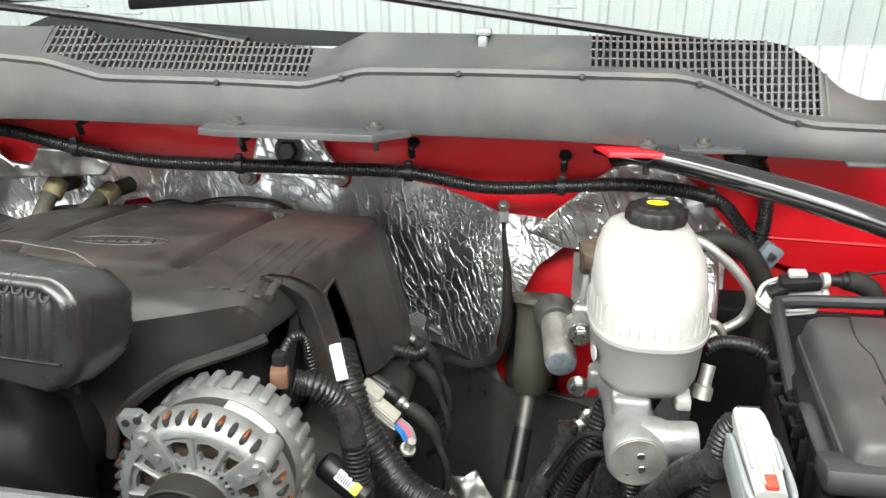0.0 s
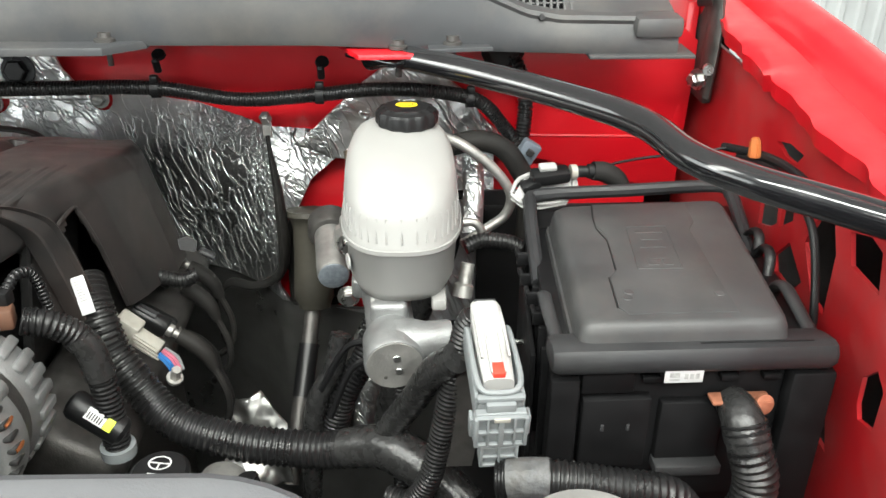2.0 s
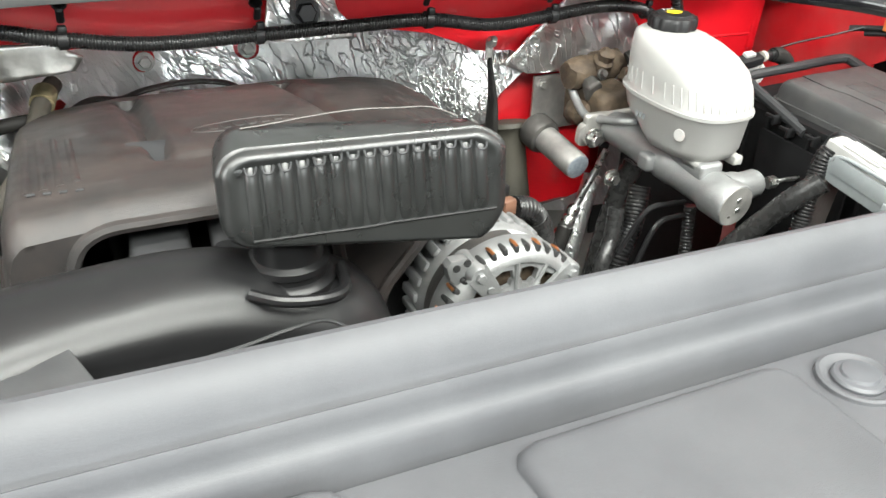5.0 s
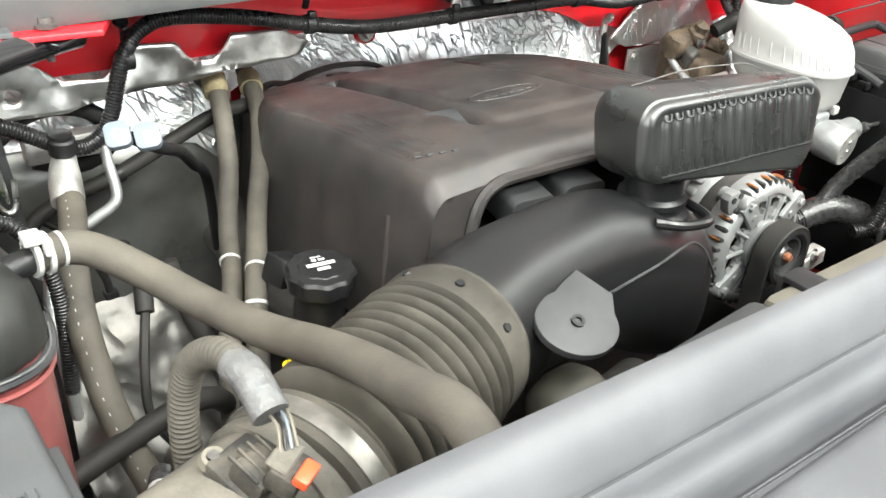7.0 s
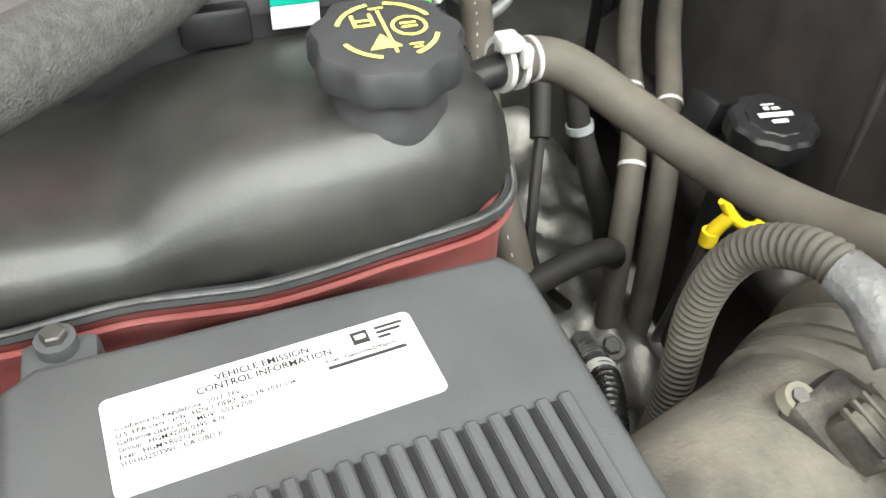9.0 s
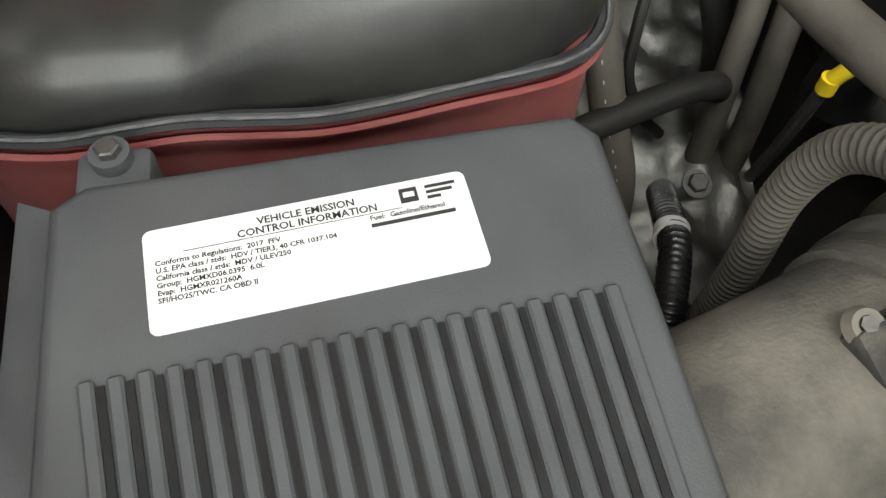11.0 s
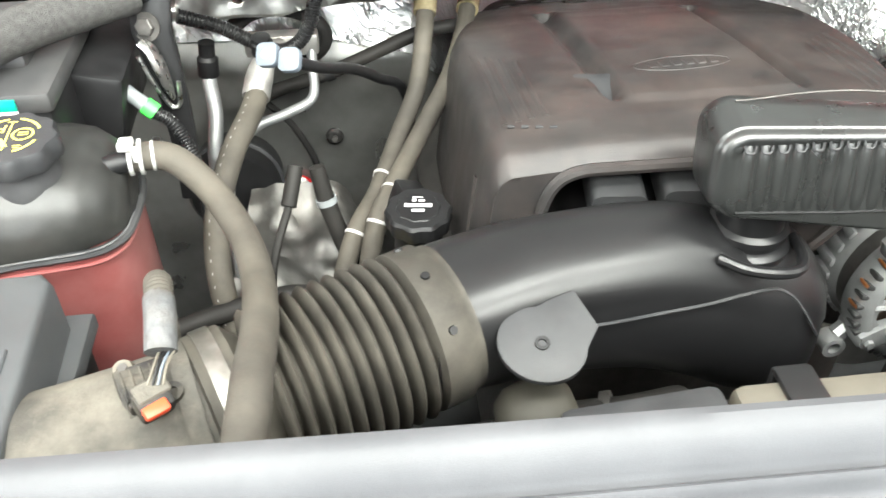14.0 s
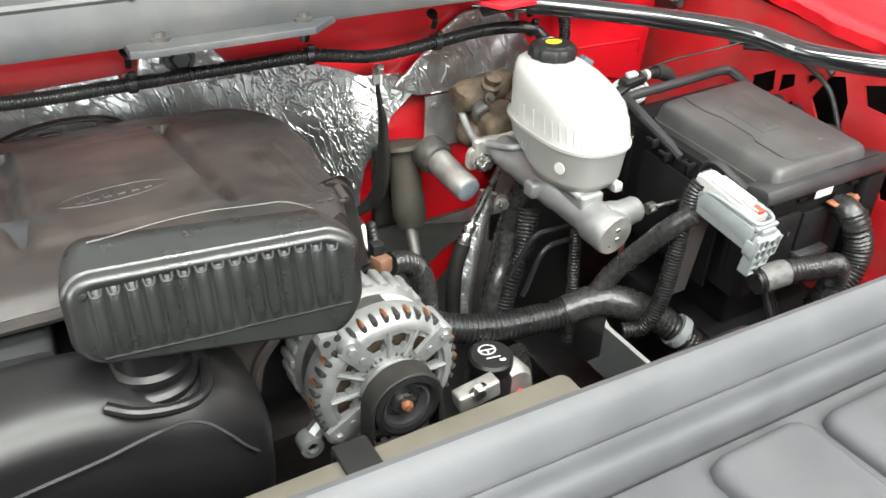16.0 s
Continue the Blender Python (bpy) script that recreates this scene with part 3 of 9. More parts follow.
def foil_insulation():
    holes = [OPENING]
    spots = [(-0.339, 1.219, 0.018), (-0.484, 1.216, 0.016)]
    for x, z, r in spots:
        holes.append(circle(r, 14, x, z))
    holes.append([(-0.625, 1.196), (-0.605, 1.194), (-0.594, 1.202), (-0.600, 1.211), (-0.622, 1.212)])
    holes.append([(0.026, 0.865), (0.045, 0.870), (0.085, 0.925), (0.095, 0.950), (0.080, 0.955), (0.055, 0.935), (0.034, 0.905)])
    edge = [(-1.1, 1.205), (-0.80, 1.20), (-0.69, 1.175), (-0.61, 1.10), (-0.45, 1.045), (-0.25, 0.99), (-0.12, 1.00), (0.20, 0.98)]
    outline = [*edge, *FOIL_TOP]
    lower = [(-1.1, 0.54), (0.2, 0.54), *[(x, z + 0.02) for x, z in reversed(edge)]]
    ob = thing("foil_insulation", "crinkled silver foil heat insulation blanket on the firewall", "insulation", (-0.4, 1.1, 1.0))
    part("blanket", sheet(outline, holes, lambda x, z: (x, foil_y(x, z), z), 0.011), FOIL, ob, smooth=180)
    part("lower_skin", sheet(lower, holes, lambda x, z: (x, 0.5 * foil_y(x, z) + 0.5 * firewall_y(x) + 0.004 + 0.28 * max(0.0, z - 1.16), z), 0.016), SKIN, ob, "dull grey metal skin below the foil", smooth=180)

    def strip(poly, y, name, cut=(), mat=FOIL):
        part(name, sheet(poly, list(cut), lambda x, z: (x, y + 0.006 * noise.noise(Vector((x * 30, z * 30, 1))), z), 0.008, (0, 0.004, 0)), mat, ob, smooth=180)

    # the lobe that laps over the plenum behind the brake reservoir
    strip([(-0.041, 1.232), (-0.015, 1.252), (0.010, 1.277), (0.039, 1.303), (0.062, 1.321), (0.074, 1.3255), (0.103, 1.325), (0.134, 1.316), (0.157, 1.299), (0.189, 1.257), (0.202, 1.245), (0.212, 1.222), (0.163, 1.216), (0.074, 1.212), (0.0, 1.214)], 0.972, "lobe")
    # the tab under the cowl and the scalloped flap on the passenger side
    strip([(-0.378, 1.30), (-0.366, 1.357), (-0.292, 1.357), (-0.284, 1.33), (-0.268, 1.312), (-0.262, 1.296)], 0.945, "tab")
    strip([(-0.99, 1.262), (-0.99, 1.315), (-0.93, 1.32), (-0.874, 1.319), (-0.855, 1.305), (-0.841, 1.293), (-0.802, 1.291), (-0.785, 1.305), (-0.77, 1.321), (-0.724, 1.318), (-0.716, 1.305), (-0.706, 1.295), (-0.684, 1.293), (-0.672, 1.305), (-0.663, 1.32), (-0.60, 1.317), (-0.57, 1.30), (-0.58, 1.285), (-0.671, 1.279), (-0.705, 1.274), (-0.78, 1.273), (-0.84, 1.262)], 0.955, "flap", [circle(0.008, 14, -0.962, 1.285), circle(0.008, 14, -0.887, 1.285)], SHIELD_BRIGHT)
    for x, z, r in spots:
        bolt((x, firewall_y(x) + 0.004, z), (0, -1, 0.1), 0.009, 0.012, ob, ALU_DULL)
    bolt((-0.327, 0.940, 1.332), (0, -1, 0.2), 0.012, 0.012, ob, BLACK, "push_nut")
    bolt((-0.335, 0.940, 1.352), (0, -1, 0.2), 0.006, 0.006, ob, BLACK, "push_nut")


foil_insulation()


# ---------------------------------------------------------------- cowl, wipers, windscreen
def cowl():
    ob = thing("cowl", "weathered grey plastic cowl panel with slotted air grilles", "cowl", (MID, 0.9, 1.4))
    half_s = [(-0.635, 1.45), (-0.58, 1.446), (-0.516, 1.43), (-0.37, 1.43), (-0.281, 1.428), (-0.25, 1.436), (-0.218, 1.445), (-0.1, 1.447), (0.108, 1.447), (0.14, 1.441), (0.18, 1.424), (0.215, 1.409), (0.25, 1.403), (0.375, 1.401)]
    half_t = [(-0.668, 1.473), (-0.56, 1.473), (-0.535, 1.459), (-0.37, 1.460), (-0.263, 1.455), (-0.224, 1.474), (0.0, 1.475), (0.20, 1.473), (0.225, 1.468), (0.25, 1.452), (0.285, 1.424), (0.31, 1.415), (0.375, 1.414)]
    sx, sz = [q[0] for q in half_s], [q[1] for q in half_s]
    tx, tz = [q[0] for q in half_t], [q[1] for q in half_t]
    seam = lambda x: float(np.interp(x, [-1.16, -1.02, -0.98, -0.9, -0.86, -0.7] + sx, [1.401, 1.403, 1.41, 1.447, 1.449, 1.45] + sz))
    top = lambda x: float(np.interp(x, [-1.16, -1.09, -1.0, -0.9, -0.7] + tx, [1.414, 1.415, 1.468, 1.473, 1.473] + tz))
    lip = lambda x: float(np.interp(x, [-1.16, -0.6, 0.0, 0.15, 0.375], [1.365, 1.38, 1.377, 1.371, 1.364]))
    xs = np.linspace(-1.16, 0.372, 150)
    rows = []
    for x in xs:
        s, t, b = seam(x), top(x), lip(x)
        prof = [(0.885, b - 0.004), (0.868, b - 0.002), (0.866, b + 0.004), (0.868, b + 0.5 * (s - b)), (0.873, s - 0.008), (0.871, s - 0.004), (0.874, s), (0.882, s + 0.002), (0.886, s - 0.002), (0.892, s + 0.001)]
        prof += [(0.895 + 0.037 * k, s + 0.002 + (t - s - 0.002) * k) for k in (0.0, 0.34, 0.67, 1.0)] + [(0.938, t - 0.002), (0.955, t - 0.02)]
        rows.append([(x, y, z) for y, z in prof])
    m = len(rows[0])
    verts = [q for r in rows for q in r]
    gr = lambda x: (0.02 < x < 0.268) or (-0.60 < x < -0.285) or (-1.0 < x < -0.75)
    faces, holes = [], []
    for i in range(len(rows) - 1):
        for j in range(m - 1):
            f = (i * m + j, (i + 1) * m + j, (i + 1) * m + j + 1, i * m + j + 1)
            (holes if 10 <= j <= 12 and gr(xs[i]) and gr(xs[i + 1]) and top(xs[i]) - seam(xs[i]) > 0.012 else faces).append(f)
    part("panel", (verts, faces), COWL, ob)
    # grille bars
    for lo, hi in ((0.02, 0.268), (-0.60, -0.285), (-1.0, -0.75)):
        x = lo
        while x < hi:
            s, t = seam(x), top(x)
            if t - s > 0.012:
                h = math.hypot(0.037, t - s)
                part("grille_bar", rbox((x, 0.9135, (s + t) / 2), (0.0026, h, 0.004), 0, rot=(math.degrees(math.atan2(t - s, 0.037)), 0, 0)), COWL, ob)
            x += 0.0072
        k = 0
        for k in range(-6, 9):
            z = 1.44 + 0.0075 * k
            pts, run = [], []
            for x in np.linspace(lo, hi, 60):
                s, t = seam(x), top(x)
                if s + 0.001 < z < t - 0.001:
                    run.append((x, 0.895 + 0.037 * (z - s) / (t - s + 1e-6), z))
                elif len(run) > 2:
                    part("grille_bar", tube(run, 0.0014, 5, 0.02), COWL, ob)
                    run = []
                else:
                    run = []
            if len(run) > 2:
                part("grille_bar", tube(run, 0.0014, 5, 0.02), COWL, ob)
    # solid black sheets added behind the bars for the grilles' shaded depth
    for lo, hi in ((0.0, 0.29), (-0.62, -0.265), (-1.02, -0.73)):
        back = [[(x, 0.898, seam(x) - 0.004), (x, 0.936, top(x) - 0.010)] for x in np.linspace(lo, hi, 24)]
        part("grille_shade", loft(back, caps=False, closed=False), BLACK, ob, "black sheet added for the dark behind the grille")
    part("drain_tray", rbox((-0.39, 0.97, 1.375), (1.5, 0.14, 0.01), 0), BLACK, ob)
    for x, z in ((-0.24, 0), (-0.114, 0), (0.013, 0), (-0.38, 0), (0.13, 0), (0.23, 0)):
        part("screw", lathe([(0.0035, 0), (0.0028, 0.0025)], (x, 0.871, seam(x) - 0.005), (0, -1, 0.3), 12), BLACK, ob)
    part("washer_jet", merge(rbox((-0.094, 0.925, 1.478), (0.018, 0.014, 0.008), 0.003), rbox((-0.094, 0.918, 1.468), (0.010, 0.006, 0.012), 0.002)), GREYCONN, ob)
    part("end_cap", rbox((0.35, 0.885, 1.392), (0.05, 0.05, 0.022), 0.006), COWL, ob)
    part("end_flange", rbox((0.335, 0.885, 1.363), (0.11, 0.05, 0.004), 0.001), COWL, ob)
    part("tray_flange", prism([(-0.395, 0.845), (-0.375, 0.84), (-0.20, 0.84), (-0.165, 0.868), (-0.165, 0.9), (-0.395, 0.9)], 1.373, 1.381, None, 0.002), COWL, ob, "grey mounting flange with two bolt heads")
    for x in (-0.36, -0.204):
        part("bolt", merge(lathe([(0.011, 0), (0.011, 0.003), (0.007, 0.004), (0.0065, 0.009)], (x, 0.868, 1.381), (0, 0, 1), 14), lathe([(0.003, 0), (0.003, 0.018)], (x, 0.872, 1.355), (0, 0, 1), 8)), DARKSTEEL, ob)


cowl()


def windscreen():
    ob = thing("windscreen", "sloping windscreen glass with a dark edge", "windscreen", (MID, 1.3, 1.5), kind="structure")
    bow = lambda x: 0.14 * ((x - MID) / 0.85) ** 2
    rows = []
    for k in np.linspace(0, 1, 8):
        rows.append([(x, 0.965 + bow(x) * (1 - 0.2 * k) + 0.62 * k, 1.452 + 0.50 * k) for x in np.linspace(MID - 0.82 + 0.08 * k, MID + 0.82 - 0.08 * k, 30)])
    g = loft(rows, caps=False, closed=False)
    back = ([(q[0], q[1] + 0.003, q[2] - 0.005) for q in g[0]], g[1])
    g = (g[0], [tuple(reversed(f)) for f in g[1]])
    pane = part("pane", merge(g, back), GLASS, ob)
    pane.visible_shadow = False
    part("dashboard", rbox((MID, 1.60, 1.22), (1.5, 0.6, 0.06), 0.02), DARKCABIN, ob)
    for s in (-1, 1):
        part("pillar", tube([(MID + s * 0.83, 1.09, 1.44), (MID + s * 0.75, 1.68, 1.96)], 0.035, 12), RED, ob)
    part("roof_edge", rbox((MID, 1.85, 1.97), (1.5, 0.5, 0.06), 0.02), RED, ob)


windscreen()


def wiper(x0, x1, y0, y1, z0, z1):
    ob = thing("windscreen_wiper", "black windscreen wiper arm resting on the glass", "wiper", (x0, y0, z0), "wipers")
    part("arm", tube([(x0, y0, z0), (x0 + 0.3 * (x1 - x0), y0 + 0.012, z0 + 0.022), (x1, y1, z1)], 0.009, 10, 0.02, flat=0.6), BLACK_SATIN, ob)
    part("blade", rbox(((x0 + x1) / 2 - 0.1, (y0 + y1) / 2 + 0.03, (z0 + z1) / 2 + 0.01), (0.62, 0.012, 0.016), 0.004, rot=(0, math.degrees(math.atan2(z0 - z1, x1 - x0)), math.degrees(math.atan2(y1 - y0, x1 - x0)))), BLACK, ob)
    for k in range(5):
        f = 0.25 + 0.12 * k
        part("rivet_slot", rbox((x0 + f * (x1 - x0), y0 + f * (y1 - y0) - 0.006, z0 + f * (z1 - z0) + 0.017), (0.035, 0.006, 0.003), 0.001), GREYCONN, ob)
    part("pivot", lathe([(0.018, 0), (0.018, 0.02), (0.012, 0.028)], (x0, y0, z0 - 0.032), (0, -0.3, 1), 16), BLACK, ob)


wiper(-0.385, -1.0, 0.985, 1.05, 1.452, 1.505)
wiper(0.15, -0.50, 0.985, 1.06, 1.462, 1.535)


# ---------------------------------------------------------------- fenders, hood, hinge
def fender(side):
    """Inner apron with cut-outs, the top flange and the outer skin. side: 1 driver, -1 passenger."""
    ob = thing("fender", "red painted inner fender with weight-saving cut-outs", "fender", (MID + side * 0.84, 0.5, 1.2), "fenders")
    out = 0.835 if side > 0 else 0.885
    outline = [(0.05, 0.62), (1.06, 0.62), (1.06, 1.33), (0.95, 1.355), (0.80, 1.345), (0.55, 1.33), (0.3, 1.315), (0.05, 1.30)]
    holes = [[(0.766, 1.306), (0.737, 1.314), (0.706, 1.314), (0.719, 1.300), (0.743, 1.299)], [(0.779, 1.238), (0.742, 1.260), (0.738, 1.232), (0.750, 1.222), (0.779, 1.212)], [(0.730, 1.257), (0.708, 1.266), (0.705, 1.250), (0.732, 1.230)], [(0.690, 1.270), (0.665, 1.282), (0.685, 1.260)], [(0.655, 1.282), (0.632, 1.290), (0.618, 1.260), (0.620, 1.200), (0.648, 1.205), (0.675, 1.243)], [(0.732, 1.200), (0.704, 1.228), (0.668, 1.205), (0.686, 1.186), (0.724, 1.186)], [(0.603, 1.289), (0.572, 1.300), (0.553, 1.296), (0.546, 1.263), (0.592, 1.264)], [(0.541, 1.166), (0.541, 1.192), (0.524, 1.210), (0.511, 1.199), (0.513, 1.161), (0.535, 1.155)], [(0.640, 1.175), (0.600, 1.170), (0.570, 1.090), (0.655, 1.100)], [(0.500, 1.285), (0.460, 1.290), (0.470, 1.225), (0.505, 1.235)], [(0.40, 1.10), (0.46, 1.11), (0.46, 1.2), (0.40, 1.2)]]
    px = lambda y, z: MID + side * (out + 0.04 * (1.36 - z) - 0.03 * max(0, 0.75 - y))
    part("apron", sheet(outline, holes, lambda y, z: (px(y, z), y, z), 0.05, (side * 0.004, 0, 0)), RED_DUSTY, ob)
    part("wheel_well", rbox((MID + side * 1.04, 0.5, 1.0), (0.2, 1.2, 0.6), 0.02), BLACK, ob, "black plastic wheel well liner")
    edge = []
    for y in np.linspace(-0.1, 1.12, 110):
        nick = 0.007 * math.exp(-((y - 0.80) / 0.022) ** 2) + 0.005 * math.exp(-((y - 0.60) / 0.02) ** 2) + 0.0025 * math.sin(y * 55) + 0.0015 * math.sin(y * 131)
        z = float(np.interp(y, [-0.1, 0.3, 0.55, 0.65, 0.73, 0.83, 1.12], [1.320, 1.333, 1.347, 1.355, 1.363, 1.376, 1.402]))
        x = out - 0.015 + 0.02 * (y - 0.55)
        tab = 0.005 if 0.775 < y < 0.845 else 0.0
        x0 = x + nick - tab
        across = ((x0, -0.016 - tab), (x0 - 0.003, -tab), (x0 + 0.006, 0.003 - tab * 0.6), (x + 0.030, 0.002), (x + 0.042, 0.003), (x + 0.048, 0.012), (x + 0.070, 0.026), (x + 0.078, 0.028), (x + 0.088, 0.026), (x + 0.125, 0.004), (x + 0.16, -0.05), (x + 0.17, -0.25), (x + 0.165, -0.6))
        edge.append([(MID + side * a, y, z + b) for a, b in across])
    part("top_flange", loft(edge, caps=False, closed=False), RED, ob)
    return ob


fender(1)
fender(-1)


HOOD = thing("hood", "raised red hood, held open over the engine bay", "hood", (MID, 0.6, 1.9))


def hood():
    ob = HOOD
    rows = []
    for k in np.linspace(0, 1, 14):
        row = []
        for u in np.linspace(-1, 1, 24):
            drop = 0.07 * max(0, abs(u) - 0.72) / 0.28
            y = 1.035 - 0.02 * abs(u) - 0.40 * k - 0.03 * math.sin(k * 3.1)
            z = 1.560 - drop * (1 - 0.5 * k) + 1.0 * k
            row.append((MID + u * 0.87, y, z))
        rows.append(row)
    g = loft(rows, caps=False, closed=False)
    back = ([(q[0], q[1] + 0.03, q[2] + 0.01) for q in g[0]], g[1])
    part("skin", merge(back), RED, ob)
    part("inner_frame", merge(g), RED, ob)
    # unseen pale sheet under the hood, added to brighten reflections in the bay
    lin = [[(rows[i][j][0], rows[i][j][1] - 0.012, rows[i][j][2] - 0.004) for j in range(1, 23)] for i in range(0, 13)]
    part("reflector_sheet", loft(lin, caps=False, closed=False), HOODREFLECTOR, ob, "unseen pale grey sheet added to brighten reflections")
    n = 24
    rim = [(i, i + 1, i + 1 + len(g[0]), i + len(g[0])) for i in range(n - 1)]
    part("rear_edge", (g[0] + back[0], rim), RED, ob)


hood()


def hinge(side):
    x = MID + side * 0.825
    ob = part("hinge", tube([(x, 0.945, 1.30), (x, 0.94, 1.335), (x + side * 0.004, 0.95, 1.38), (x, 0.965, 1.44)], 0.019, 12, 0.008, flat=0.35), DARKSTEEL, HOOD, "dark steel hinge with a spiral spring")
    for k in range(6):
        r = 0.008 + 0.0058 * k
        part("spring_coil", lathe([(r + 0.0024, -0.008), (r + 0.0024, 0.008), (r - 0.0018, 0.008), (r - 0.0018, -0.008)], (x - side * 0.012, 0.955, 1.435), (1, -0.4, 0.1), 28), DARKSTEEL, ob)
    part("arm", tube([(x - side * 0.01, 0.955, 1.425), (x - side * 0.02, 0.98, 1.48), (x - side * 0.03, 1.0, 1.545)], 0.015, 10, 0.01, flat=0.4), RED, ob)
    part("bracket", rbox((x + side * 0.006, 0.99, 1.345), (0.012, 0.09, 0.12), 0.004), DARKSTEEL, ob)
    part("bolt", merge(lathe([(0.008, 0), (0.008, 0.010), (0.006, 0.012)], (x - side * 0.012, 0.935, 1.318), (-side, -0.5, 0), 6), lathe([(0.012, -0.002), (0.012, 0.002)], (x - side * 0.012, 0.935, 1.318), (-side, -0.5, 0), 16)), STEEL, ob)
    part("bolt", lathe([(0.006, 0), (0.006, 0.010)], (x - side * 0.004, 0.93, 1.332), (-side * 0.3, -1, 0), 10), STEEL, ob)


hinge(1)
hinge(-1)


# ---------------------------------------------------------------- front panel
def grille_panel():
    ob = thing("radiator_cover", "grey grained plastic radiator cover across the truck's nose", "cover panel", (MID, 0.1, 1.4))
    prof = [(0.222, 1.345), (0.2365, 1.362), (0.2390, 1.385), (0.2380, 1.3945), (0.2350, 1.4002), (0.2310, 1.4015), (0.2270, 1.4000), (0.2230, 1.3965), (0.2200, 1.3912), (0.2182, 1.3860), (0.2171, 1.3815), (0.2160, 1.3796), (0.2150, 1.3800), (0.2140, 1.3822), (0.2130, 1.3826), (0.2120, 1.3806), (0.2114, 1.3770), (0.2108, 1.3730), (0.2098, 1.3706), (0.2084, 1.3692), (0.2070, 1.3674), (0.2060, 1.3640), (0.2054, 1.3590), (0.2048, 1.3530), (0.2040, 1.3498), (0.2030, 1.3495), (0.2020, 1.3515), (0.2012, 1.3545), (0.2000, 1.3562), (0.1975, 1.3566), (0.15, 1.3585), (0.08, 1.359), (0.0, 1.356), (-0.08, 1.348), (-0.14, 1.33), (-0.2, 1.25)]
    rows = []
    x0, x1 = -0.975, 0.095
    for x in np.linspace(x0, x1, 120):
        d = min(x - x0, x1 - x)
        r = 0.04 if x < MID else 0.075
        pull = 0.0 if d > r else r - math.sqrt(max(0.0, r * r - (r - d) ** 2))
        skew = -0.030 * (x + 0.35)
        row = []
        for y, z in prof:
            yy = y - pull * max(0.0, (y + 0.1) / 0.33) + skew * (max(0, y) / 0.233) ** 3
            row.append((x, yy, z - (0.2 if x < MID else 0.45) * pull * (0.5 if y < 0.2 else 1) - (0.006 if d < 0.01 else 0)))
        rows.append(row)
    g = loft(rows, caps=False, closed=False)
    part("panel", g, PANEL, ob)
    ends = []
    for row in (rows[0], rows[-1]):
        o = [(q[0], q[1], q[2]) for q in row]
        ends.append((o, [tuple(range(len(o)))]))
    part("end_wall", merge(*ends), PANEL, ob)
    # raised pads with soft shoulders, and the push pins in their dished seats
    for lo, hi, up in ((-0.880, -0.540, 0.004), (-0.478, -0.338, 0.0035), (-0.262, -0.190, 0.0075), (-0.182, 0.030, 0.0065)):
        back = 0.1945 - 0.030 * ((lo + hi) / 2 + 0.35)
        outline = [(lo, -0.06), (hi, -0.06), (hi, back - 0.010), (hi - 0.004, back - 0.003), (hi - 0.012, back), (lo + 0.012, back), (lo + 0.004, back - 0.003), (lo, back - 0.010)]
        part("raised_pad", prism(outline, 1.345, 1.3590 + up, None, 0.007, 4), PANEL, ob)
    for x, y in ((-0.314, 0.174), (-0.92, 0.185), (0.055, 0.160)):
        part("pin_seat", lathe([(0.0185, -0.003), (0.0180, 0.0010), (0.0165, 0.0016), (0.0150, 0.0006), (0.0125, -0.0004)], (x, y, 1.3585), (0, 0, 1), 36), PANEL, ob)
        part("push_pin", lathe([(0.0115, -0.003), (0.0118, 0.0008), (0.0108, 0.0020), (0.0085, 0.0024), (0.0078, 0.0036), (0.004, 0.0042)], (x, y, 1.3588), (0, 0, 1), 30), PINGREY, ob, "round push-pin fastener")


grille_panel()


def radiator():
    ob = thing("radiator", "radiator and fan shroud below the front cover", "radiator", (MID, 0.33, 1.0))
    part("top_tank", rbox((-0.39, 0.330, 1.262), (0.34, 0.036, 0.05), 0.008), TAN, ob, "dusty tan plastic top tank")
    part("shroud", rbox((-0.39, 0.36, 0.98), (0.80, 0.03, 0.50), 0.01), BLACK, ob)
    part("core", rbox((-0.39, 0.30, 0.95), (0.80, 0.06, 0.60), 0.01), DARKSTEEL, ob)
    for x in (-0.387, -0.52):
        part("clip", merge(rbox((x, 0.338, 1.289), (0.024, 0.028, 0.005), 0.0015), rbox((x, 0.352, 1.278), (0.024, 0.005, 0.024), 0.0015)), BLACK_SATIN, ob)
    part("tank_end", rbox((-0.612, 0.334, 1.262), (0.10, 0.032, 0.042), 0.008, 2, (0, -6, 0)), DARKGREY, ob, "dark grey end of the top tank")
    part("hose_bracket", tube([(-0.62, 0.372, 1.205), (-0.56, 0.376, 1.215), (-0.45, 0.372, 1.218)], 0.012, 14), BLACK, ob)


radiator()


